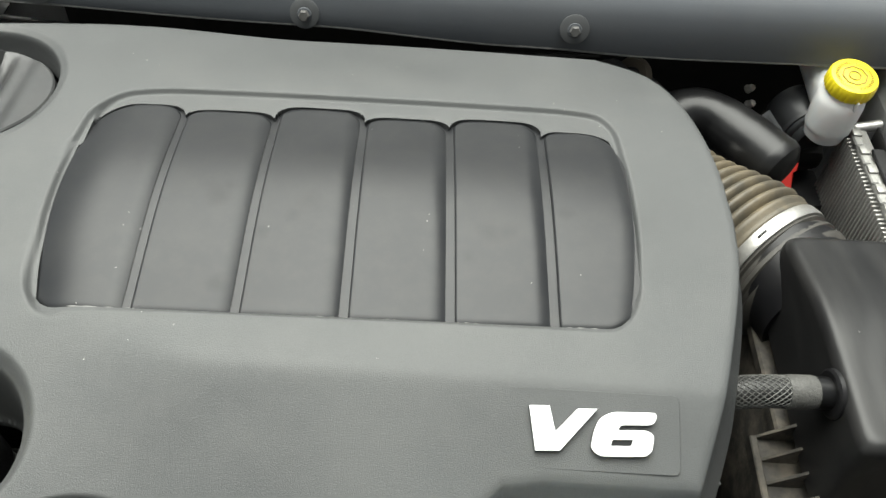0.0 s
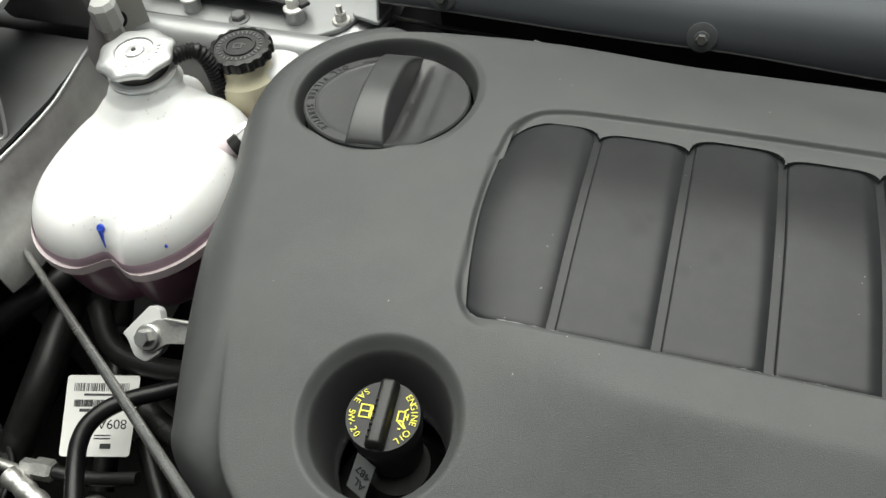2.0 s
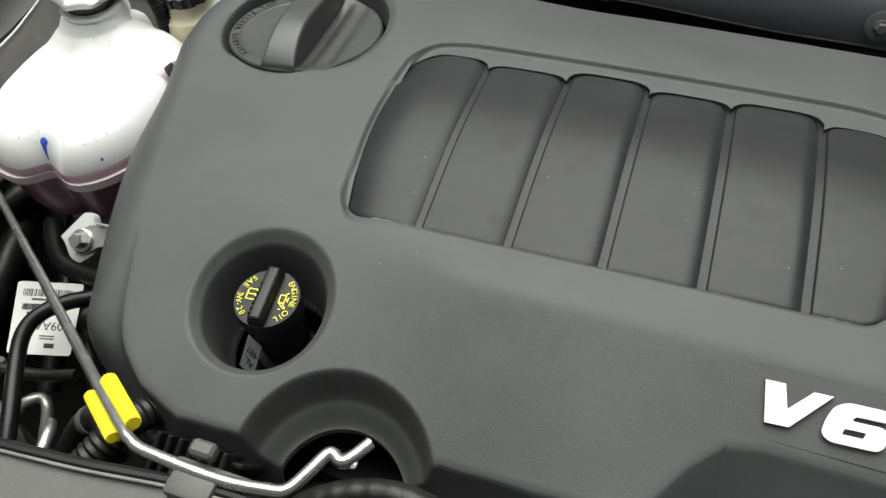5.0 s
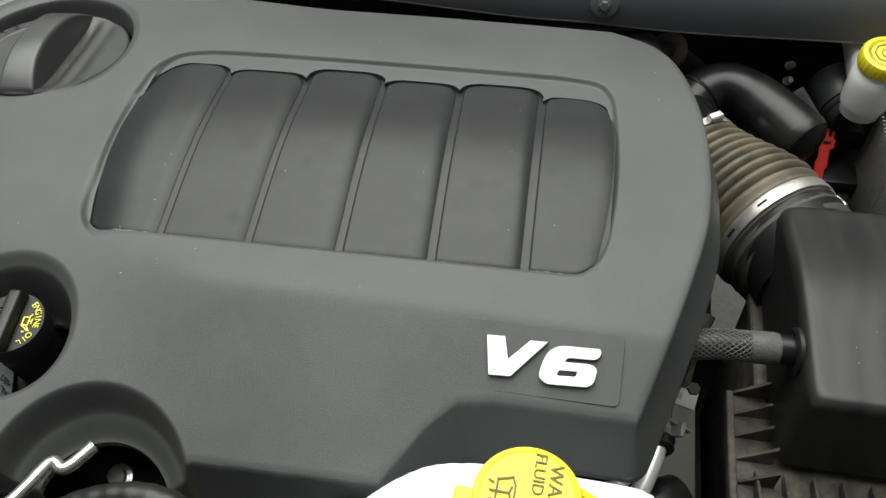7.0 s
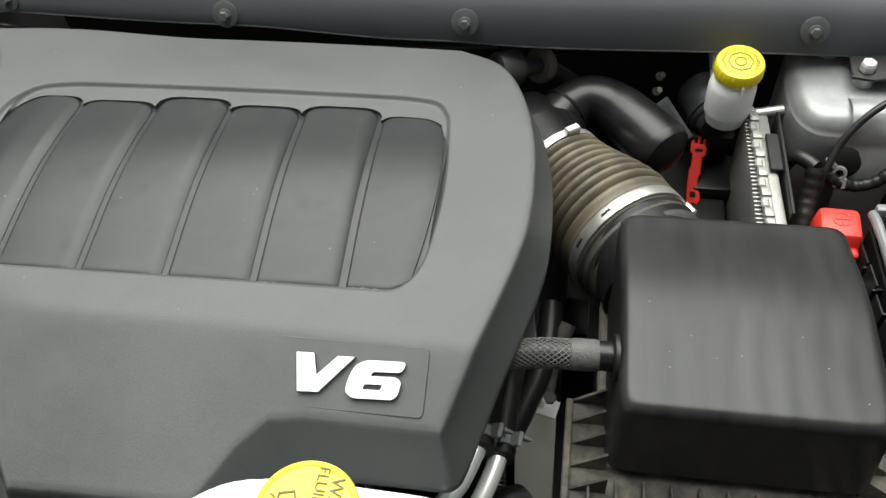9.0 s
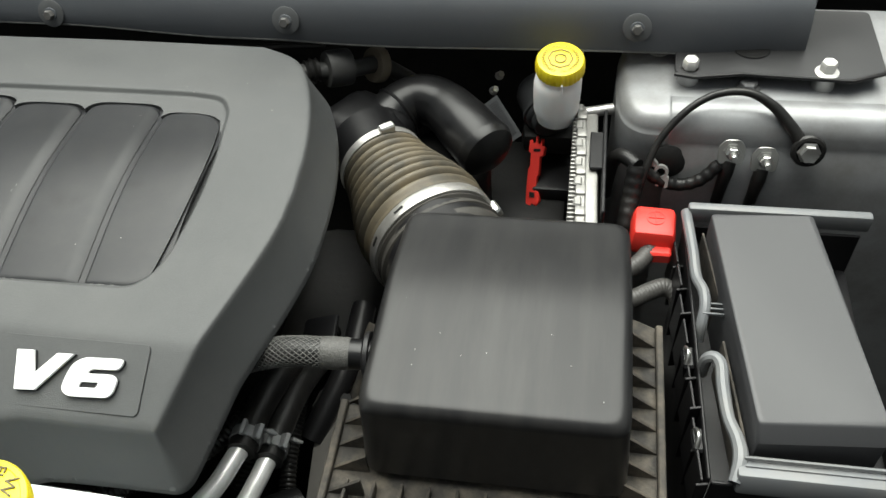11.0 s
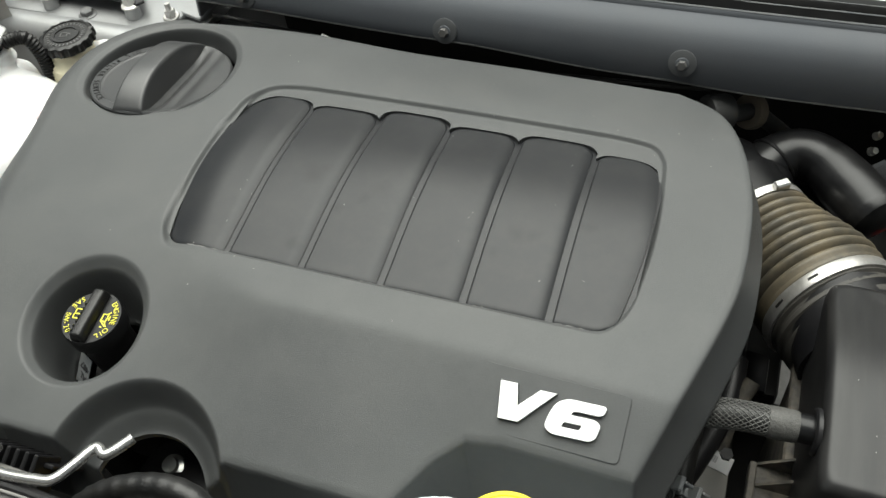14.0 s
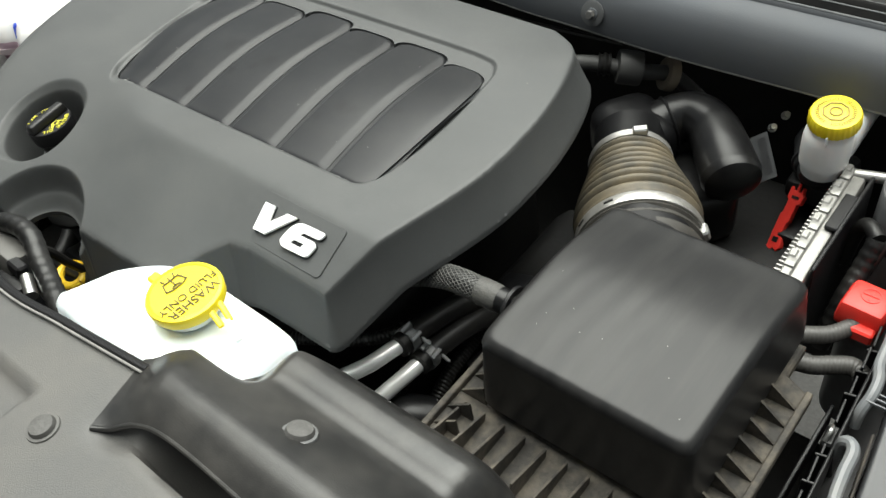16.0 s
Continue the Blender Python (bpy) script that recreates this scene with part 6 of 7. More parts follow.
part("sleeve", ringed_hose([(-0.16, -0.425, 0.90), (-0.125, -0.400, 0.925), (-0.088, -0.386, 0.934), (-0.055, -0.385, 0.934), (-0.030, -0.395, 0.925), (0.0, -0.405, 0.92), (0.045, -0.420, 0.915), (0.07, -0.43, 0.88)], 0.0100, 0.012, 0.0005), M_RUBBER, h)
part("thin_lead", tube([(-0.10, -0.395, 0.90), (-0.11, -0.37, 0.87), (-0.118, -0.355, 0.83), (-0.12, -0.34, 0.80)], 0.005, 10), M_RUBBER, h)
cn = thing("connector_block", (-0.075, -0.405, 0.89), "grey plastic connector block beside the support", "connector")
part("block", box((0.055, 0.030, 0.030), at(-0.080, -0.405, 0.912, -18, 8, 0), 0.003, 2), M_SUPPORT, cn)
part("latch", box((0.020, 0.012, 0.012), at(-0.045, -0.412, 0.920, -18, 8, 0), 0.002, 1), M_BLACK, cn)
part("holder", box((0.10, 0.02, 0.05), at(-0.08, -0.422, 0.885), 0.004, 2), M_BLACK, cn)
part("plug", tube([(-0.028, -0.414, 0.918), (-0.005, -0.424, 0.915)], 0.006, 12, smooth=False), M_STEEL, cn)
low = thing("bay_grille", (-0.24, -0.40, 0.85), "black ribbed plastic grille piece in the front of the bay", "grille")
for k in range(7):
    part("rib", box((0.004, 0.035, 0.03), at(-0.262 + k * 0.009, -0.392, 0.885, 25), 0.001, 1), M_BLACK, low)
part("back", box((0.075, 0.004, 0.04), at(-0.235, -0.376, 0.875, 25), 0.001, 1), M_BLACK, low)
h = thing("front_hose", (-0.31, -0.40, 0.88), "ribbed black hose end at the front corner of the engine", "hose")
part("hose", ringed_hose([(-0.335, -0.435, 0.86), (-0.315, -0.405, 0.88), (-0.30, -0.375, 0.885), (-0.29, -0.34, 0.86)], 0.013, 0.006, 0.0018), M_RUBBER, h)
h = thing("round_hose", (-0.12, -0.39, 0.86), "grey taped hose below the arch of the cover", "hose")
part("hose", ringed_hose([(-0.19, -0.41, 0.83), (-0.16, -0.392, 0.85), (-0.125, -0.386, 0.856), (-0.09, -0.392, 0.85), (-0.06, -0.41, 0.83)], 0.014, 0.014, 0.0003), M_RUBBER, h)
h = thing("side_pipe", (-0.34, -0.41, 0.85), "thin dull metal pipe beside the prop rod", "pipe")
part("pipe", tube([(-0.345, -0.445, 0.88), (-0.342, -0.425, 0.895), (-0.348, -0.405, 0.895), (-0.362, -0.395, 0.88)], 0.0048, 12), M_STEEL, h)

# ---- air cleaner ----
ac = thing("air_cleaner", (0.45, -0.13, 0.70), "black plastic air cleaner box with a dusty ribbed base", "air cleaner")
LX0, LX1, LY0, LY1 = 0.354, 0.549, -0.233, -0.016


def lid_mesh():
    """A deep lid with broad rounded edges, a top that falls away at the back and faint lengthwise swells."""
    n, verts, faces = 192, [], []
    rows = [(0.0, 0.810), (0.0, 0.826), (-0.001, 0.862), (-0.0013, 0.8855)]
    rows += [(-0.0013 - 0.0085 * (1 - math.cos(a)), 0.8860 + 0.0112 * math.sin(a)) for a in np.linspace(0.05, 1.50, 9)]
    rows += [(-0.0115 - 0.0845 * k / 16, 0.8974 + 0.0018 * math.sin(math.pi * 0.5 * k / 16)) for k in range(17)]
    cx, cy, hx, hy = (LX0 + LX1) / 2, (LY0 + LY1) / 2, (LX1 - LX0) / 2, (LY1 - LY0) / 2
    for off, z in rows:
        flare = 0.006 * max(0, (0.88 - z) / 0.06)
        for k in range(n):
            a = 2 * math.pi * (k + 0.5) / n
            c, s = math.cos(a), math.sin(a)
            f = (abs(c) ** 18 + abs(s) ** 18) ** (-1 / 18)
            x, y = cx + max(0.001, hx + off + flare * 0.4) * f * c, cy + max(0.001, hy + off * hy / hx + flare * 0.5) * f * s
            up = float(smoothstep(0.84, 0.885, z))
            fall = -0.022 * float(smoothstep(-0.145, -0.010, y)) ** 1.3
            swell = 0.00014 * math.sin((x + 0.010 * math.sin(y * 24)) * 290) * float(smoothstep(0.885, 0.896, z))
            verts.append((x, y, z + up * fall + swell))
    m = len(rows)
    for i in range(m - 1):
        for k in range(n):
            k2 = (k + 1) % n
            faces.append((i * n + k, i * n + k2, (i + 1) * n + k2, (i + 1) * n + k))
    faces.append(tuple((m - 1) * n + k for k in range(n)))
    return pydata(verts, faces)


lid = part("lid", lid_mesh(), M_BOX, ac, "black lid with faint lengthwise streaks", smooth=50)
BX0, BX1, BY0, BY1 = 0.322, 0.578, -0.300, -0.022
base = part("base", merge(prism([(BX0, BY0), (BX1, BY0), (BX1, -0.070), (0.555, -0.060), (0.555, BY1), (0.345, BY1), (0.345, -0.165), (BX0, -0.172)], 0.784, 0.796, 0.002, 1), box((0.20, BY1 - BY0 - 0.03, 0.26), at((BX0 + BX1) / 2, (BY0 + BY1) / 2, 0.655), 0.01, 2)), M_DUSTY, ac, "dusty brown ribbed base")
for k in range(13):
    y = -0.290 + k * 0.0200
    if y < -0.165:
        part("rib", prism([(0, 0), (0.030, 0), (0.030, 0.026)], -0.0012, 0.0012, 0, 1, plane_frame((BX0 + 0.002, y, 0.796), (0, 1, 0), (0, 0, 1)) @ Matrix.Scale(-1, 4, (1, 0, 0))), M_DUSTY, base)
    if y < -0.075:
        part("rib", prism([(0, 0), (0.030, 0), (0.030, 0.026)], -0.0012, 0.0012, 0, 1, plane_frame((BX1 - 0.002, y, 0.796), (0, 1, 0), (0, 0, 1))), M_DUSTY, base)
for k in range(11):
    x = 0.340 + k * 0.0215
    part("rib", box((0.0024, 0.050, 0.020), at(x, -0.268, 0.802, -16), 0.0004, 1), M_DUSTY, base)
part("base_rim", merge(box((0.006, 0.128, 0.014), at(BX0, BY0 + 0.064, 0.797), 0.001, 1), box((0.006, 0.228, 0.014), at(BX1, BY0 + 0.114, 0.797), 0.001, 1), box((BX1 - BX0, 0.006, 0.014), at((BX0 + BX1) / 2, BY0, 0.797), 0.001, 1)), M_DUSTY, base)
part("outlet", tube([(0.398, -0.06, 0.815), (0.378, 0.0, 0.812)], 0.054, 40, 1, smooth=False), M_BLACK, ac)
random.seed(31)
tagged(part("dust_specks", merge(*[box((0.0005, random.uniform(0.0004, 0.0009), 0.0003), at(random.uniform(LX0 + 0.02, LX1 - 0.02), random.uniform(LY0 + 0.02, -0.13), 0.8991, 0, 0, random.uniform(0, 180)), 0) for k in range(9)]), MATS["pale_dust_speck"], ac, smooth=0), kind="stuff")
part("hose_flange", lathe([(0.013, 0), (0.0185, 0), (0.0185, 0.003), (0.0165, 0.0045), (0.013, 0.0045)], (0.3555, -0.1775, 0.8802), (-1, -0.06, 0), 32), M_BLACK, ac)
h = thing("breather_hose", (0.30, -0.18, 0.88), "grey braided breather hose into the air cleaner", "hose")
part("braid", tube([(0.16, -0.186, 0.800), (0.225, -0.184, 0.850), (0.26, -0.183, 0.872), (0.291, -0.181, 0.882), (0.324, -0.179, 0.882)], 0.0113, 24), M_RUBBER, h)
part("sleeve_end", lathe([(0.0110, 0), (0.0124, 0.0005), (0.0127, 0.004), (0.0125, 0.019), (0.0118, 0.022)], (0.3185, -0.1793, 0.882), (1, 0.06, -0.02), 28, cap=False), mat("frayed_grey_sleeve", (0.065, 0.064, 0.06), 0.6, vary=0.5, scale=120, bump=0.6, bump_scale=600), h, "frayed grey end of the braid")
part("rubber_end", tube([(0.324, -0.179, 0.882), (0.340, -0.178, 0.8815), (0.362, -0.177, 0.880)], 0.0117, 24), M_GLOSS, h)
HOSE = spline([(0.16, -0.186, 0.800), (0.225, -0.184, 0.850), (0.26, -0.183, 0.872), (0.291, -0.181, 0.882), (0.324, -0.179, 0.882)], 10)[10:]
braid = []
for s in (1, -1):
    for k in range(18):
        pts = []
        for j, q in enumerate(HOSE):
            q = Vector(q)
            run = (Vector(HOSE[min(j + 1, len(HOSE) - 1)]) - Vector(HOSE[max(j - 1, 0)])).normalized()
            side = Vector((0, 0, 1)).cross(run).normalized()
            a = 2 * math.pi * (k / 18 + s * j * 0.040)
            pts.append(q + (side * math.cos(a) + run.cross(side) * math.sin(a)) * (0.0115 + 0.0003 * ((j + k) % 2)))
        braid.append(tube(pts, 0.00046, 4, 1, smooth=False, caps=False))
tagged(part("braiding", merge(*braid), mat("grey_braid_yarn", (0.085, 0.085, 0.08), 0.6, vary=0.6, scale=260), h), kind="stuff")

# ---- intake bellows ----
A, B = Vector((0.296, 0.114, 0.799)), Vector((0.373, 0.003, 0.803))
AX = (B - A).normalized()
LEN = (B - A).length
bel = thing("intake_bellows", (0.335, 0.06, 0.75), "dusty brown rubber intake bellows with metal clamps", "intake hose")
prof = []
for k in range(221):
    t = k / 220
    r = 0.0445 + 0.0195 * smoothstep(0.05, 0.80, np.array(t))
    if 0.10 < t < 0.88:
        r = r + 0.0078 * (abs(math.cos((t - 0.10) / 0.78 * math.pi * 8.5)) ** 0.7 - 0.66) * min(1, (0.90 - t) * 9)
    if t > 0.90:
        r = r - 0.0030 * min(1, (t - 0.90) / 0.03)
    prof.append((float(r), t * LEN))
part("bellows", lathe([(0.03, 0)] + prof + [(0.03, LEN)], A, AX, 64), M_BELLOWS, bel, smooth=70)
part("small_clamp", lathe([(0.0455, 0), (0.0468, 0), (0.0468, 0.009), (0.0455, 0.009)], A + AX * 0.002, AX, 56, cap=False), M_BAND, bel, "dull steel band clamp")
part("clamp_screw", merge(box((0.016, 0.009, 0.009), plane_frame(A + AX * 0.007 + Vector((0.008, 0.005, 0.0490)), (0, 0, 1), AX), 0.0015, 1)), M_STEEL, bel)
part("large_clamp", lathe([(0.0615, 0), (0.0648, 0), (0.0654, 0.0015), (0.0654, 0.0105), (0.0648, 0.012), (0.0615, 0.012)], A + AX * (LEN * 0.915), AX, 72, cap=False), M_BAND, bel, "dull steel band clamp")
part("large_clamp_screw", box((0.012, 0.016, 0.010), plane_frame(A + AX * (LEN * 1.0) + Vector((0.052, 0.031, 0.020)), (0.7, 0.5, 0.3), AX), 0.002, 1), M_STEEL, bel)
for a in (118, 152):
    SLOT = plane_frame(A + AX * (LEN * 0.915 + 0.006), AX, (0, 0, 1)) @ pose(0, 0, 0, 0, 0, a)
    part("clamp_slot", box((0.0016, 0.010, 0.0022), SLOT @ at(0.0652, 0, 0), 0), M_DARK, bel, smooth=0)
part("collar", lathe([(0.04, 0), (0.0622, 0), (0.0630, 0.003), (0.0600, 0.005), (0.0600, 0.008), (0.0628, 0.010), (0.0632, 0.014), (0.0600, 0.016), (0.0600, 0.020), (0.0624, 0.022), (0.0620, 0.027), (0.0580, 0.034), (0.04, 0.034)], A + AX * (LEN * 0.915 + 0.012), AX, 64), mat("dusty_collar_rubber", (0.045, 0.042, 0.037), 0.6, vary=0.4, scale=50, bump=0.2, bump_scale=400), bel, "dusty ribbed rubber collar")
res = thing("resonator", (0.33, 0.18, 0.75), "glossy black plastic intake resonator elbow", "air duct")
part("throttle_box", merge(box((0.10, 0.085, 0.08), at(0.270, 0.164, 0.786, 0, 0, -36), 0.028, 5), tube([(0.275, 0.150, 0.799), tuple(A)], 0.041, 40, 1, smooth=False)), mat("matt_black_plastic", (0.005, 0.005, 0.0055), 0.38, vary=0.3, scale=30, bump=0.1, bump_scale=300, spec=0.22), res)
part("weld_seam", lathe([(0.029, 0), (0.0315, 0.0005), (0.0322, 0.002), (0.0315, 0.0035), (0.029, 0.004)], (0.299, 0.1925, 0.8003), (0.62, 0.72, 0.2), 36, cap=False), M_GLOSS, res)
part("elbow", tube([(0.278, 0.160, 0.786), (0.298, 0.192, 0.800), (0.324, 0.2055, 0.810), (0.352, 0.195, 0.811), (0.378, 0.168, 0.808), (0.402, 0.141, 0.804)], [0.033, 0.030, 0.028, 0.028, 0.031, 0.032], 28, 8), M_GLOSS, res)
part("end_cap", lathe([(0.032, 0), (0.0325, 0.004), (0.030, 0.012), (0.022, 0.018), (0.008, 0.021), (0.0005, 0.0212)], (0.400, 0.143, 0.8043), (0.66, -0.74, -0.12), 32), M_GLOSS, res)
part("lower_chamber", box((0.10, 0.10, 0.08), at(0.345, 0.150, 0.735, 0, 0, -40), 0.02, 3), M_GLOSS, res)
pcv = thing("breather_pipe", (0.23, 0.22, 0.83), "black breather pipe with a rubber damper and grommet", "pipe")
part("pipe", tube([(0.14, 0.165, 0.85), (0.185, 0.195, 0.846), (0.205, 0.204, 0.844), (0.245, 0.225, 0.834), (0.268, 0.250, 0.822), (0.29, 0.262, 0.80), (0.32, 0.27, 0.77)], 0.0095, 18), M_GREYRUB, pcv)
part("damper", lathe([(0.009, 0), (0.0195, 0.001), (0.0205, 0.004), (0.0205, 0.026), (0.0195, 0.029), (0.009, 0.030)], (0.219, 0.212, 0.8415), (0.80, 0.55, -0.22), 36), M_GREYRUB, pcv)
part("ribbed_collar", lathe([(0.009, 0), (0.0135, 0.001), (0.0115, 0.005), (0.0145, 0.008), (0.0115, 0.012), (0.0135, 0.015), (0.009, 0.016)], (0.199, 0.202, 0.8445), (0.80, 0.5, -0.1), 28), M_RUBBER, pcv)
part("grommet", lathe([(0.010, 0), (0.0195, 0.001), (0.0205, 0.006), (0.0200, 0.013), (0.010, 0.014)], (0.262, 0.247, 0.8235), (0.62, 0.62, -0.40), 36), mat("tan_dusty_rubber", (0.22, 0.185, 0.14), 0.7, vary=0.25, scale=60), pcv, "tan dusty rubber grommet")

# ---- brake fluid reservoir ----
bf = thing("brake_fluid_reservoir", (0.474, 0.20, 0.78), "white translucent brake fluid reservoir with a yellow cap", "reservoir")
part("vessel", lathe([(0.002, 0), (0.016, 0.0), (0.0205, 0.004), (0.0220, 0.012), (0.0222, 0.016), (0.0240, 0.017), (0.0245, 0.020), (0.0243, 0.024), (0.0250, 0.032), (0.0250, 0.050), (0.0235, 0.058), (0.0205, 0.062), (0.0205, 0.070), (0.01, 0.070)], (0.473, 0.204, 0.791), (0.01, 0.0, 1), 44), M_WHITE, bf)
part("rear_vessel", box((0.044, 0.13, 0.040), at(0.477, 0.266, 0.832, 4), 0.014, 4), M_WHITE, bf)
part("neck_rib", box((0.002, 0.006, 0.012), at(0.479, 0.1795, 0.853), 0.0005, 1), M_WHITE, bf)
bc = thing("brake_reservoir_cap", (0.476, 0.204, 0.858), "bright yellow fluted brake fluid cap with raised print", "cap")
part("cap_shell", lathe([(0.020, 0), (0.0250, 0.0), (0.0255, 0.002), (0.0250, 0.012), (0.0236, 0.0148), (0.0225, 0.0152), (0.0005, 0.0152)], (0.4755, 0.2050, 0.8590), (0.01, -0.15, 1), 120,
                          lambda a, i: 1 + (0.013 * (1 if math.cos(a * 30) > 0 else -1) if 1 <= i <= 3 else 0)), M_YELLOW, bc)
BCM = plane_frame(Vector((0.4755, 0.2050, 0.8590)) + Vector((0.01, -0.15, 1)).normalized() * 0.0153, (0.01, -0.15, 1), (0, 1, 0))
YD = mat("dark_yellow_relief", (0.24, 0.17, 0.008), 0.5, vary=0.05)
part("octagon", lathe([(0.0118, 0), (0.0134, 0), (0.0134, 0.0007), (0.0118, 0.0007)], BCM.translation, (0.01, -0.15, 1), 8, cap=False), YD, bc, smooth=0)
part("circle", lathe([(0.0050, 0), (0.0064, 0), (0.0064, 0.0007), (0.0050, 0.0007)], BCM.translation, (0.01, -0.15, 1), 28, cap=False), YD, bc)
for k in range(44):
    a = radians(k * 360 / 44)
    if k in (10, 11, 32, 33):
        continue
    part("raised_mark", box((0.0009, 0.0036, 0.0005), BCM @ at(0.0176 * math.cos(a), 0.0176 * math.sin(a), 0.0003, 0, 0, math.degrees(a) - 90 + (k * 41 % 36 - 18)), 0), YD, bc, smooth=0)
mc = thing("master_cylinder", (0.44, 0.25, 0.74), "grey metal brake master cylinder below its reservoir", "cylinder")
M_MC = mat("dark_grey_moulded_plastic", (0.035, 0.036, 0.038), 0.42, vary=0.15, scale=40)
part("body", lathe([(0.002, 0), (0.022, 0.0), (0.024, 0.003), (0.024, 0.010), (0.026, 0.011), (0.028, 0.014), (0.028, 0.05), (0.024, 0.058), (0.002, 0.058)], (0.472, 0.214, 0.778), (-0.35, 0.80, 0.15), 40), M_MC, mc)
part("rim_ring", lathe([(0.026, 0), (0.0305, 0.001), (0.0305, 0.005), (0.026, 0.006)], Vector((0.472, 0.214, 0.778)) + Vector((-0.35, 0.80, 0.15)).normalized() * 0.016, (-0.35, 0.80, 0.15), 40, cap=False), M_MC, mc)
part("flange", box((0.06, 0.08, 0.03), at(0.465, 0.25, 0.745), 0.01, 2), M_DARK, mc)
for x, y, z in ((0.404, 0.272, 0.795), (0.400, 0.247, 0.793)):
    bolt("brake_line_nut", (x, y, z), (0.4, -0.5, 0.75), 0.0042, 0.009, "small bright zinc nut by the master cylinder", M_ALU, 1.2, "nuts by the master cylinder")
tg = thing("barcode_tag", (0.412, 0.205, 0.79), "grey barcode tag hanging by the resonator", "label")
TGM = plane_frame((0.418, 0.186, 0.795), (-0.3, -0.75, 0.6), (-0.6, 0.55, 0.55))
part("sheet", box((0.024, 0.052, 0.0008), TGM @ at(0, 0.006, 0), 0), mat("dark_grey_tag", (0.05, 0.052, 0.055), 0.5, vary=0.2, scale=60), tg)
part("barcode", merge(*[box((0.010, 0.0011, 0.0003), TGM @ at(0.004, -0.014 + k * 0.0024, 0.0007), 0) for k in range(18)]), M_INK, tg, smooth=0)
bx = thing("relay_box", (0.45, 0.20, 0.60), "black plastic box below the brake reservoir", "box")
part("case", box((0.12, 0.14, 0.09), at(0.43, 0.200, 0.655), 0.006, 2), M_DARK, bx)
part("cover_piece", box((0.05, 0.06, 0.02), at(0.475, 0.200, 0.707), 0.004, 2), M_BLACK, bx)
rc = thing("red_clip", (0.451, 0.20, 0.70), "red plastic locking clip on a black box", "clip")
RM = plane_frame((0.453, 0.190, 0.728), (-0.25, -0.70, 0.66), (0.0, 0.68, 0.70))
rcm = [prism([(-0.0085, -0.040), (-0.003, -0.043), (-0.001, -0.039), (0.004, -0.042), (0.0075, -0.036), (0.006, -0.026), (0.0025, -0.022), (0.0035, -0.008), (0.0055, -0.006), (0.006, 0.014), (0.010, 0.016), (0.011, 0.025), (0.0085, 0.027), (0.009, 0.035), (0.006, 0.035), (0.0055, 0.029), (0.003, 0.029), (0.003, 0.038), (0.000, 0.038), (-0.0005, 0.030), (-0.003, 0.030), (-0.004, 0.034), (-0.0075, 0.033), (-0.008, 0.020), (-0.0055, 0.018), (-0.0058, 0.004), (-0.0078, 0.000), (-0.0085, -0.022)], -0.004, 0.004, 0.001, 1, RM)]
part("clip_body", merge(*rcm), M_RED, rc)
part("slot", box((0.006, 0.006, 0.001), RM @ at(-0.001, -0.029, 0.0045), 0), M_DARK, rc, smooth=0)
part("slot", box((0.008, 0.003, 0.001), RM @ at(0.002, 0.022, 0.0045), 0), M_DARK, rc, smooth=0)

# ---- engine control unit ----
ecu = thing("control_unit", (0.51, 0.12, 0.66), "finned cast aluminium control unit with a black bracket", "control unit")
M_ECU = mat("dull_cast_aluminium", (0.30, 0.295, 0.28), 0.45, metal=0.45, vary=0.2, scale=60, bump=0.3, bump_scale=350)
part("case", box((0.022, 0.172, 0.15), at(0.510, 0.124, 0.727, 0, 0, 1.5), 0.004, 2), M_ECU, ecu)
for k in range(28):
    y = 0.046 + k * 0.0058
    part("fin", box((0.008, 0.0030, 0.146), at(0.4965, y, 0.728, 0, 0, 1.5), 0.002, 2), M_ECU, ecu)
part("top_rail", box((0.010, 0.175, 0.006), at(0.5035, 0.124, 0.8035, 0, 0, 1.5), 0.0015, 1), M_ECU, ecu)
for k in range(6):
    y = 0.054 + k * 0.028
    part("lug", box((0.010, 0.012, 0.004), at(0.5050 - 0.0006 * k, y, 0.8072, 0, 0, 1.5), 0.0015, 2), M_ECU, ecu)
    part("lug_step", box((0.008, 0.012, 0.003), at(0.5020 - 0.0006 * k, y + 0.0130, 0.8070, 0, 0, 1.5), 0.0015, 1), M_ECU, ecu)
part("bracket", merge(box((0.004, 0.150, 0.14), at(0.5265, 0.125, 0.742), 0.001, 1), box((0.016, 0.055, 0.004), at(0.5195, 0.142, 0.8055), 0.001, 1)), M_BLACK, ecu, "black steel bracket")
part("arm", tube([(0.505, 0.208, 0.800), (0.535, 0.213, 0.803)], 0.006, 12, smooth=False), M_ALU, ecu)

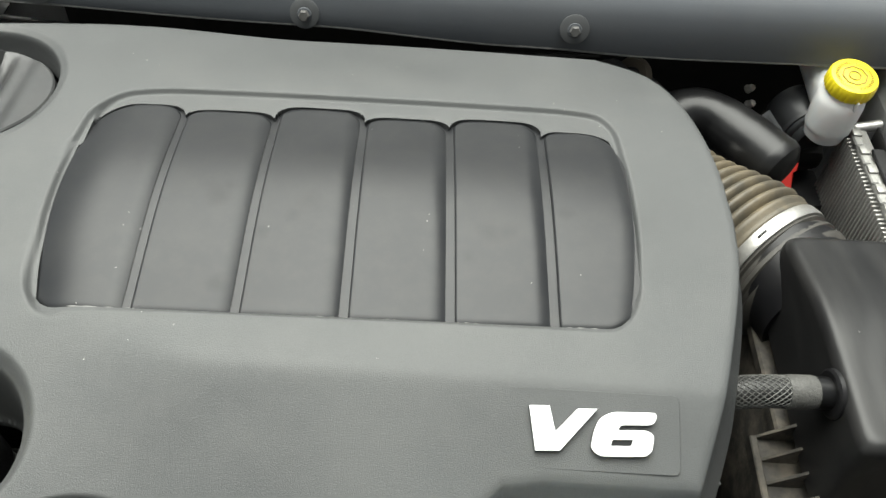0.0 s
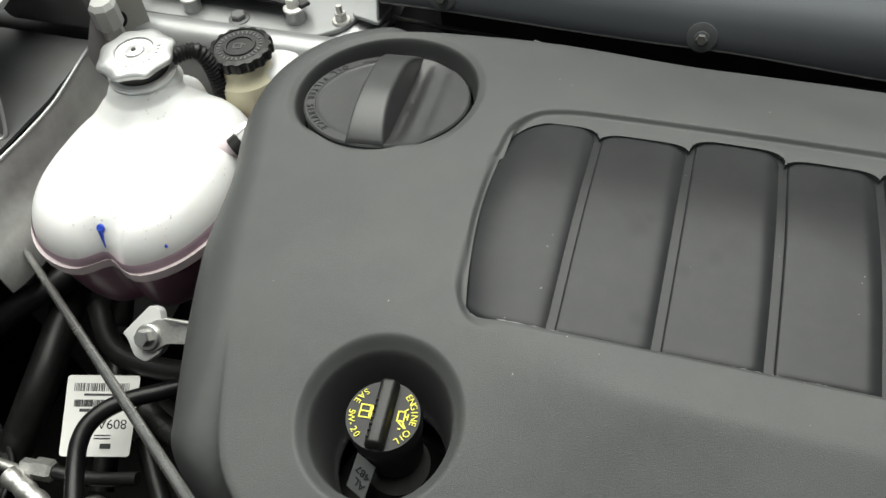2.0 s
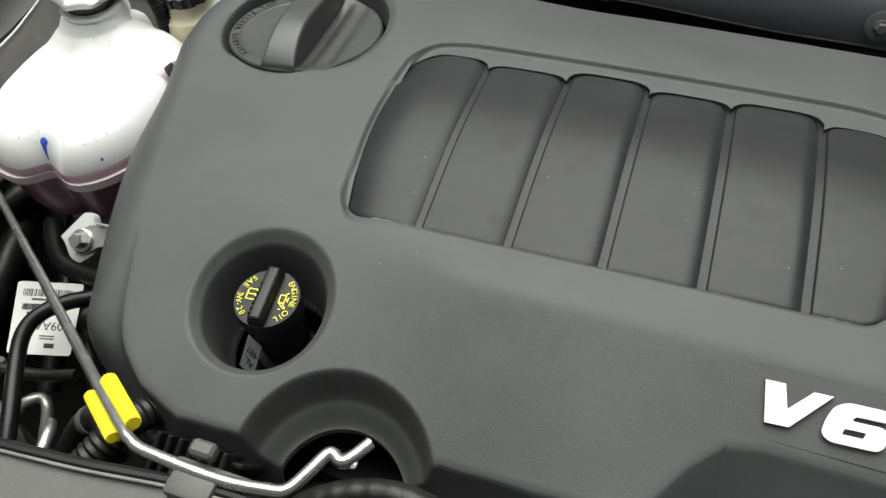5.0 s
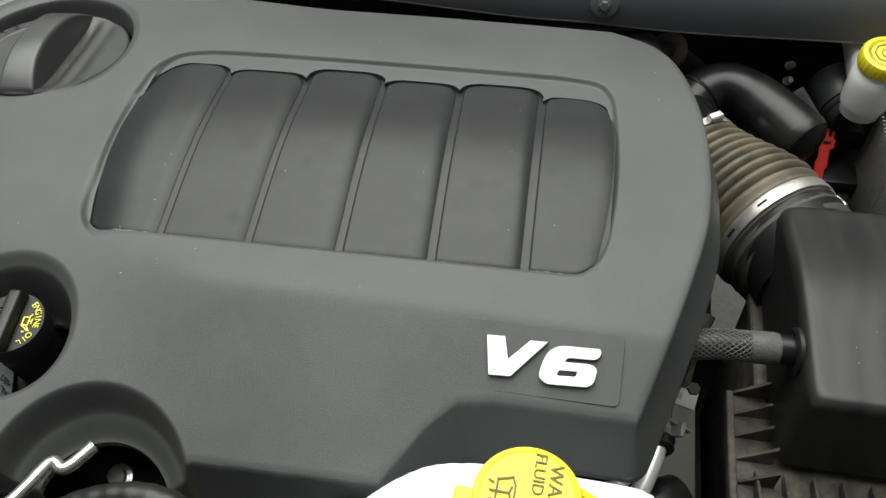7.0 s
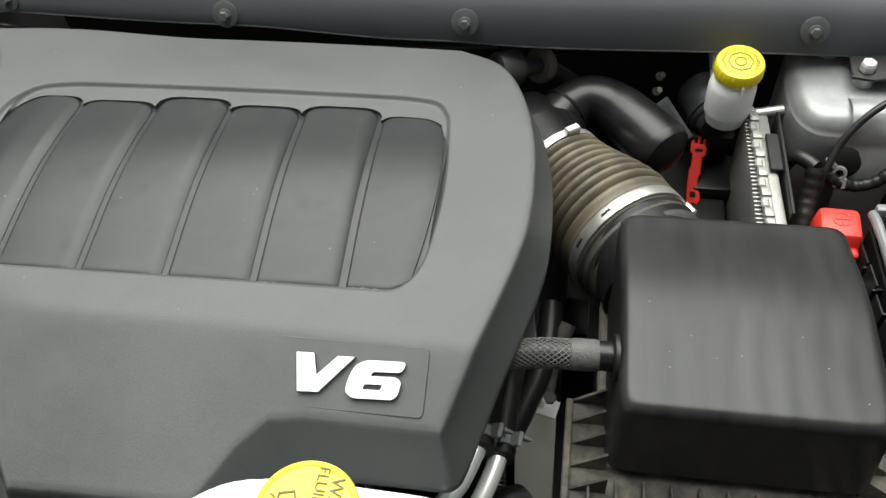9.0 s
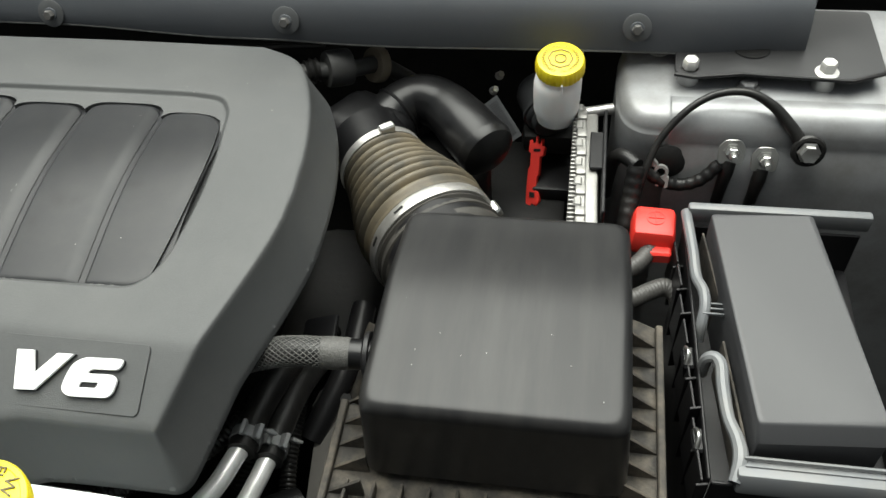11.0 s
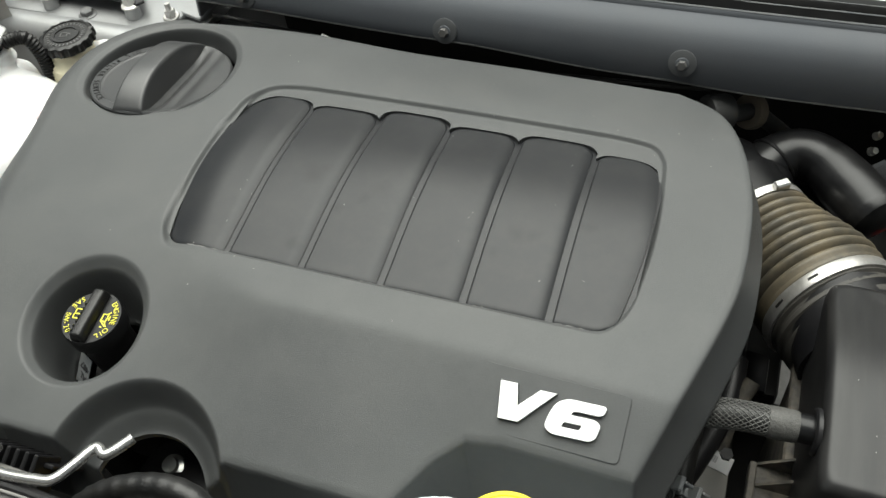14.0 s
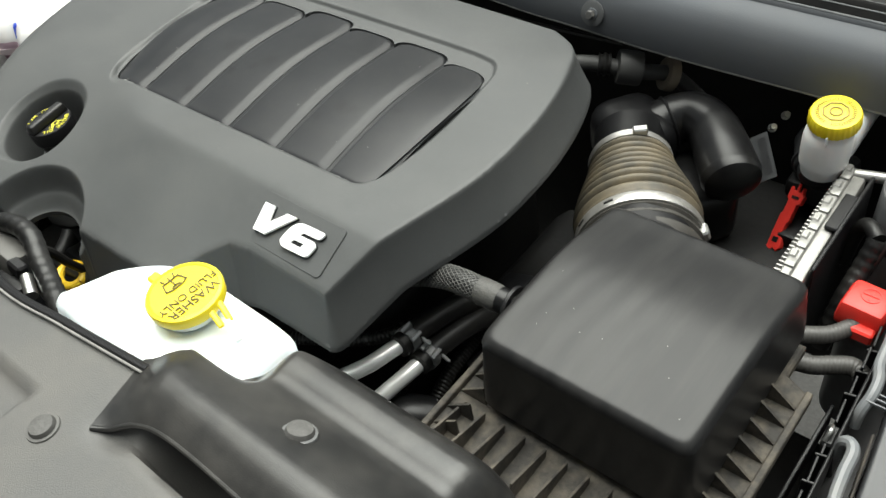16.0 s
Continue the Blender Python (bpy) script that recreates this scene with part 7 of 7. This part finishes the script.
# ---- wiring on the right tower ----
for nm, (x, y, z) in (("ground_nut", (0.651, 0.1415, 0.815)), ("ground_nut", (0.6845, 0.1425, 0.806))):
    ax = Vector((0, -0.95, 0.30))
    g = thing(nm, (x, y, z), "zinc stud nut holding a ground cable eyelet", "nut", "ground studs on the strut tower")
    part("washer", prism(round_poly([(-0.012, -0.014), (0.012, -0.014), (0.0135, 0.004), (0.007, 0.0125), (-0.007, 0.0125), (-0.0135, 0.004)], 0.004), 0, 0.0016, 0.0004, 1, plane_frame((x, y, z), ax, (0, 0.2, 1))), M_STEEL, g)
    part("hex_nut", lathe([(0.002, 0), (0.0085, 0), (0.0085, 0.002), (0.0066, 0.0024), (0.0066, 0.0080), (0.0055, 0.0092), (0.001, 0.0092)], Vector((x, y, z)) + ax * 0.001, ax, 6), M_STEEL, g, smooth=20)
    part("stud", lathe([(0.0036, 0), (0.0036, 0.010), (0.0028, 0.0115), (0.0005, 0.0115)], Vector((x, y, z)) + ax * 0.009, ax, 14), M_STEEL, g)
    part("cable", tube([(x, y - 0.002, z - 0.012), (x - 0.002, y - 0.006, z - 0.024), (x - 0.004, y - 0.008, z - 0.045), (x - 0.004, y + 0.0, z - 0.09)], [0.0065, 0.0075, 0.006, 0.006], 14), M_RUBBER, g)
g = thing("eyelet_bolt", (0.720, 0.142, 0.817), "zinc bolt in a black cable eyelet on the tower", "bolt")
part("eyelet", lathe([(0.010, 0), (0.0155, 0.0), (0.0168, 0.003), (0.0155, 0.006), (0.0125, 0.007), (0.010, 0.004)], (0.7225, 0.1440, 0.8185), (0, -0.95, 0.30), 32), M_RUBBER, g)
part("hex_head", lathe([(0.002, 0), (0.0115, 0), (0.0115, 0.002), (0.0085, 0.003), (0.0085, 0.009), (0.0005, 0.0095)], (0.7225, 0.139, 0.820), (0, -0.95, 0.30), 6), M_STEEL, g, smooth=20)
h = thing("arched_cable", (0.64, 0.17, 0.82), "black cable arching across the strut tower", "cable")
part("cable", tube([(0.562, 0.110, 0.770), (0.569, 0.125, 0.800), (0.580, 0.142, 0.825), (0.603, 0.158, 0.850), (0.630, 0.170, 0.862), (0.660, 0.172, 0.864), (0.685, 0.165, 0.854), (0.703, 0.155, 0.838), (0.714, 0.148, 0.826)], [0.0038, 0.0038, 0.0038, 0.0038, 0.0038, 0.0040, 0.0052, 0.0065, 0.0070], 14), M_RUBBER, h)
h = thing("taped_harness", (0.56, 0.10, 0.75), "black taped wiring harness below the strut tower", "wiring")
part("trunk", ringed_hose([(0.560, 0.128, 0.800), (0.556, 0.110, 0.775), (0.552, 0.085, 0.750), (0.548, 0.06, 0.70)], 0.010, 0.011, 0.0007), M_RUBBER, h)
part("branch", ringed_hose([(0.566, 0.128, 0.795), (0.585, 0.128, 0.782), (0.605, 0.130, 0.775), (0.625, 0.131, 0.783), (0.641, 0.137, 0.800)], 0.0070, 0.010, 0.0007), M_RUBBER, h)
part("rear_branch", tube([(0.560, 0.128, 0.800), (0.545, 0.145, 0.798), (0.535, 0.150, 0.78), (0.53, 0.145, 0.74)], 0.008, 12), M_RUBBER, h)
cl = thing("harness_clip", (0.585, 0.150, 0.785), "pale grey plastic harness clip in a black grommet", "clip")
part("grommet", lathe([(0.002, 0), (0.017, 0), (0.018, 0.004), (0.012, 0.008), (0.002, 0.008)], (0.592, 0.1505, 0.790), (0, -0.95, 0.30), 28), M_RUBBER, cl)
CM = plane_frame((0.5845, 0.130, 0.7925), (-0.1, -0.9, 0.4), (0.1, 0.3, 1))
M_CLIP = mat("grey_clip_plastic", (0.22, 0.22, 0.212), 0.5, vary=0.12)
part("clip_ring", lathe([(0.0045, -0.003), (0.0072, -0.003), (0.0078, 0), (0.0072, 0.003), (0.0045, 0.003)], CM.translation, CM.col[2].xyz, 20, cap=False), M_CLIP, cl)
part("clip_fork", merge(prism(round_poly([(-0.004, -0.006), (-0.003, -0.016), (0.001, -0.016), (0.0015, -0.009), (0.005, -0.009), (0.006, -0.017), (0.010, -0.015), (0.009, -0.004), (0.006, -0.003)], 0.0015), -0.003, 0.003, 0.0008, 1, CM), prism(round_poly([(-0.017, 0.011), (-0.013, 0.015), (-0.004, 0.008), (-0.005, 0.003), (-0.010, 0.004)], 0.0015), -0.003, 0.003, 0.0008, 1, CM)), M_CLIP, cl)

# ---- fuse box and red terminal cover ----
rt = thing("terminal_cover", (0.578, 0.055, 0.75), "red plastic battery terminal cover", "terminal cover")
part("cover_shell", merge(box((0.046, 0.044, 0.030), at(0.578, 0.064, 0.776, 0, 0, -3), 0.006, 2, (0.86, 0.86))), M_RED, rt)
part("front_step", box((0.026, 0.014, 0.014), at(0.582, 0.040, 0.768), 0.002, 1), M_RED, rt)
part("raised_ring", lathe([(0.0080, 0), (0.0092, 0), (0.0092, 0.0008), (0.0080, 0.0008)], (0.579, 0.066, 0.791), (0, 0, 1), 28, cap=False), M_RED, rt)
part("raised_cross", merge(box((0.014, 0.0012, 0.0008), at(0.579, 0.066, 0.7915), 0), box((0.0012, 0.014, 0.0008), at(0.579, 0.066, 0.7915), 0)), M_RED, rt, smooth=0)
for k, pts in enumerate((((0.583, 0.060, 0.768), (0.574, 0.042, 0.768), (0.560, 0.023, 0.767), (0.530, 0.006, 0.765), (0.500, -0.010, 0.755)), ((0.608, -0.004, 0.735), (0.602, 0.008, 0.746), (0.590, 0.013, 0.750), (0.574, 0.005, 0.750), (0.558, -0.005, 0.750), (0.533, -0.011, 0.750), (0.500, -0.020, 0.745)))):
    h = thing("battery_cable", pts[0], "grey corrugated battery cable sleeve by the fuse box", "cable", "cables by the fuse box")
    part("sleeve", ringed_hose(pts, 0.0085 if k == 0 else 0.0092, 0.0035, 0.0003), mat("grey_cable_sleeve", (0.055, 0.053, 0.050), 0.5, vary=0.2, scale=60), h)
fb = thing("fuse_box", (0.69, -0.07, 0.60), "black fuse box with a light grey frame and charcoal lid", "fuse box")
FX0, FX1, FY0, FY1 = 0.603, 0.775, -0.212, 0.072
part("lower_case", box((FX1 - FX0 - 0.01, FY1 - FY0 - 0.01, 0.14), at((FX0 + FX1) / 2, (FY0 + FY1) / 2, 0.665), 0.006, 2), M_BLACK, fb)
part("side_wall", box((0.003, FY1 - FY0 - 0.02, 0.06), at(FX0 + 0.008, (FY0 + FY1) / 2, 0.757, 0, 0, 2), 0.001, 1), M_BLACK, fb)
part("front_wall", box((FX1 - FX0 - 0.02, 0.003, 0.055), at((FX0 + FX1) / 2 + 0.004, FY0 + 0.009, 0.757), 0.001, 1), M_BLACK, fb)
part("back_wall", box((FX1 - FX0 - 0.02, 0.003, 0.055), at((FX0 + FX1) / 2 + 0.004, FY1 - 0.007, 0.757), 0.001, 1), M_BLACK, fb)
fr = part("frame", box((FX1 - 0.634, 0.022, 0.022), at((0.634 + FX1) / 2, FY0 + 0.015, 0.790, -14), 0.003, 2), M_GREYBOX, fb, "light grey plastic frame")
part("frame_bar", box((FX1 - FX0 - 0.004, 0.010, 0.020), at((FX0 + FX1) / 2 + 0.003, FY1, 0.796), 0.003, 2), M_GREYBOX, fr)
part("frame_arm", tube([(0.6065, 0.070, 0.797), (0.6075, 0.052, 0.800), (0.6110, 0.018, 0.798), (0.6130, -0.009, 0.796), (0.6180, -0.026, 0.798), (0.6190, -0.042, 0.796), (0.6165, -0.055, 0.786), (0.6160, -0.060, 0.770)], 0.0050, 10), M_GREYBOX, fr)
part("frame_lever", tube([(0.6165, -0.098, 0.775), (0.6170, -0.0985, 0.797), (0.6230, -0.1000, 0.803), (0.6275, -0.1080, 0.803), (0.6283, -0.127, 0.800), (0.6313, -0.1526, 0.797), (0.6370, -0.1719, 0.797), (0.6380, -0.1888, 0.797), (0.6330, -0.206, 0.792)], [0.0050, 0.0050, 0.0050, 0.0054, 0.0054, 0.0050, 0.0056, 0.0062, 0.0050], 10), M_GREYBOX, fr)
for k in range(3):
    part("frame_ridge", box((0.13, 0.0014, 0.003), at(0.705, FY0 + 0.022 - k * 0.006, 0.8025 - k * 0.0015, -14), 0), M_GREYBOX, fb, smooth=0)
    part("latch_bar", box((0.018, 0.0016, 0.003), at(0.6255, -0.039 - k * 0.0055, 0.796), 0.0004, 1), M_GREYBOX, fb)


def fuse_lid():
    """A flat-topped lid whose front falls to a sloping edge."""
    top = round_poly([(0.6493, -0.1672), (0.7440, -0.160), (0.7147, 0.052), (0.6261, 0.0468)], 0.004, 3)
    verts = [(x, y, 0.8205) for x, y in top]
    for z, out, front in ((0.8198, 0.0009, 0.0006), (0.8188, 0.0012, 0.0014), (0.8060, 0.0014, 0.0100), (0.7350, 0.0016, 0.0110)):
        for x, y in top:
            near = float(smoothstep(-0.14, -0.155, np.array(y)))
            verts.append((x + out * (1 if x > 0.685 else -1), y + (out if y > -0.05 else -out) - front * near, z))
    n = len(top)
    faces = [tuple(range(n))] + [(i * n + k, (i + 1) * n + k, (i + 1) * n + (k + 1) % n, i * n + (k + 1) % n) for i in range(4) for k in range(n)]
    return pydata(verts, faces)


part("lid", fuse_lid(), M_LID, fb, "smooth charcoal lid", smooth=30)
part("inner_wall", box((0.0022, 0.106, 0.060), at(0.6300, -0.003, 0.762, 0, 0, 8.2), 0.0006, 1), M_DUSTY, fb)
part("inner_wall", box((0.0022, 0.102, 0.060), at(0.6390, -0.125, 0.762, 0, 0, 6.3), 0.0006, 1), M_DUSTY, fb)
for k in range(8):
    y = 0.02 - k * 0.032
    part("side_rib", box((0.010, 0.0024, 0.06 + 0.012 * (k % 3)), at(0.6005 + 0.0015 * k, y, 0.745, 0, 0, 12), 0.0005, 1), M_BLACK, fb)
    part("side_plate", box((0.0022, 0.026, 0.05), at(0.5975 + 0.0015 * k, y + 0.014, 0.755 + 0.005 * (k % 2), 0, 3, 5), 0.0005, 1), M_BLACK, fb)
for k, (x, y) in enumerate(((0.6065, -0.0860), (0.6115, -0.1650))):
    part("side_latch", box((0.011, 0.022, 0.050), at(x + 0.002, y, 0.756, 0, -8, 3), 0.002, 1), M_BLACK, fb)
    part("latch_pin", tube([(x - 0.0035, y - 0.008, 0.780), (x - 0.002, y, 0.787), (x - 0.0035, y + 0.008, 0.782)], 0.0021, 10), M_STEEL, fb)
part("side_bracket", box((0.004, 0.22, 0.03), at(0.588, -0.12, 0.70), 0.001, 1), M_BLACK, fb)

# ---- metal coolant tubes by the air cleaner ----
for k, (pts, cp, ax) in enumerate(((((0.251, -0.224, 0.808), (0.247, -0.238, 0.808), (0.238, -0.262, 0.805), (0.218, -0.290, 0.798), (0.185, -0.322, 0.78)), (0.2520, -0.2200, 0.808), (0.0, 0.97, -0.16)),
                                   (((0.267, -0.219, 0.786), (0.262, -0.240, 0.782), (0.252, -0.265, 0.772), (0.236, -0.290, 0.752)), (0.2675, -0.2150, 0.786), (-0.04, 0.97, -0.16)))):
    h = thing("heater_tube", pts[-1], "aluminium coolant tube with a spring hose clamp", "pipe", "coolant tubes by the air cleaner")
    part("tube", tube(pts, 0.0080, 18), M_TUBE, h)
    a = Vector(ax).normalized()
    p = Vector(cp)
    part("hose", tube([p - a * 0.012, p + a * 0.02, p + a * 0.08 + Vector((0.004, 0, -0.01)), p + a * 0.16 + Vector((0.01, 0, -0.05))], 0.0118, 18), M_RUBBER, h)
    part("spring_clamp", lathe([(0.0119, 0), (0.0132, 0), (0.0132, 0.010), (0.0119, 0.010)], p - a * 0.004, a, 28, cap=False), M_GREYBOX, h)
    E1 = plane_frame(p + Vector((0.006, 0.002, 0.015)), (0.3, -0.3, 0.9), a)
    part("clamp_ear", merge(box((0.004, 0.012, 0.012), E1 @ at(-0.005, 0, 0), 0.0008, 1), box((0.004, 0.012, 0.014), E1 @ at(0.007, 0, 0.001, 0, 18, 0), 0.0008, 1), box((0.010, 0.003, 0.008), E1 @ at(0.016, 0.003, -0.004, 0, 30, 0), 0.0008, 1)), M_GREYBOX, h)
h = thing("round_elbow", (0.262, -0.285, 0.70), "glossy black round plastic elbow by the air cleaner", "pipe fitting")
part("elbow", tube([(0.262, -0.290, 0.64), (0.262, -0.280, 0.72), (0.268, -0.262, 0.742), (0.29, -0.245, 0.735)], 0.022, 22), M_GLOSS, h)
sh = thing("shield_plate", (0.29, -0.19, 0.66), "dark plastic shield with a barcode strip", "shield")
SM = plane_frame((0.290, -0.165, 0.700), (0, -0.12, 1), (0, 1, 0))
part("shield", prism(round_poly([(-0.008, -0.085), (0.024, -0.080), (0.022, 0.050), (-0.021, 0.056)], 0.006), -0.002, 0.002, 0.0006, 1, SM), mat("greyish_brown_plastic", (0.075, 0.070, 0.062), 0.6, vary=0.2, scale=40), sh)
part("tag_strip", box((0.048, 0.018, 0.0006), SM @ at(0.000, 0.040, 0.0026, 0, 0, -14), 0), M_PAINT_D, sh, smooth=0)
part("barcode", merge(*[box((0.0012, 0.007, 0.0003), SM @ at(-0.018 + k * 0.0018, 0.045 - k * 0.00045, 0.0032, 0, 0, -14), 0) for k in range(16)]), M_INK, sh, smooth=0)
wh = thing("gear_lever_plate", (0.285, -0.10, 0.72), "black metal plate and linkage below the bellows", "bracket")
part("plate", box((0.034, 0.045, 0.006), at(0.272, -0.085, 0.765, -10, -12, 10), 0.003, 2), M_BLACK, wh)
part("arm", tube([(0.300, -0.03, 0.74), (0.296, -0.09, 0.73), (0.27, -0.16, 0.70)], 0.012, 12), M_BLACK, wh)
part("foil_wrap", tube([(0.318, -0.055, 0.745), (0.306, -0.085, 0.725), (0.300, -0.115, 0.70)], 0.008, 12), M_DUSTY, wh)
part("bolt_head", lathe([(0.001, 0), (0.006, 0), (0.006, 0.006), (0.001, 0.006)], (0.305, -0.135, 0.735), (0, -0.3, 1), 6), M_DARK, wh, smooth=20)
for k, pts in enumerate((((0.238, -0.235, 0.74), (0.243, -0.19, 0.755), (0.255, -0.13, 0.755), (0.275, -0.06, 0.74)), ((0.272, -0.27, 0.68), (0.262, -0.20, 0.715), (0.258, -0.14, 0.725), (0.25, -0.05, 0.73)), ((0.10, -0.30, 0.80), (0.16, -0.27, 0.80), (0.22, -0.23, 0.80), (0.25, -0.17, 0.80)))):
    h = thing("sleeved_wire", pts[0], "black ribbed wiring sleeve beside the engine", "wiring", "wiring sleeves beside the engine")
    part("sleeve", ringed_hose(pts, (0.010, 0.008, 0.007)[k], 0.004, 0.0012), M_RUBBER, h)
h = thing("dark_connector", (0.06, -0.335, 0.84), "grey plastic connector below the washer bottle", "connector")
part("plug", box((0.035, 0.025, 0.03), at(0.055, -0.352, 0.865, 10, 0, 12), 0.004, 2), M_BLACK, h)
for k, pts in enumerate((((0.33, 0.30, 0.83), (0.36, 0.33, 0.86), (0.385, 0.345, 0.90)), ((0.43, 0.30, 0.85), (0.428, 0.33, 0.87), (0.43, 0.37, 0.90)), ((0.56, 0.30, 0.86), (0.545, 0.29, 0.845), (0.556, 0.275, 0.842), (0.578, 0.270, 0.846)))):
    h = thing("thin_pipe", pts[0], "thin dark metal pipe under the cowl", "pipe", "thin pipes under the cowl")
    part("pipe", tube(pts, 0.0035, 10), M_DUSTY if k < 2 else M_GLOSS, h)
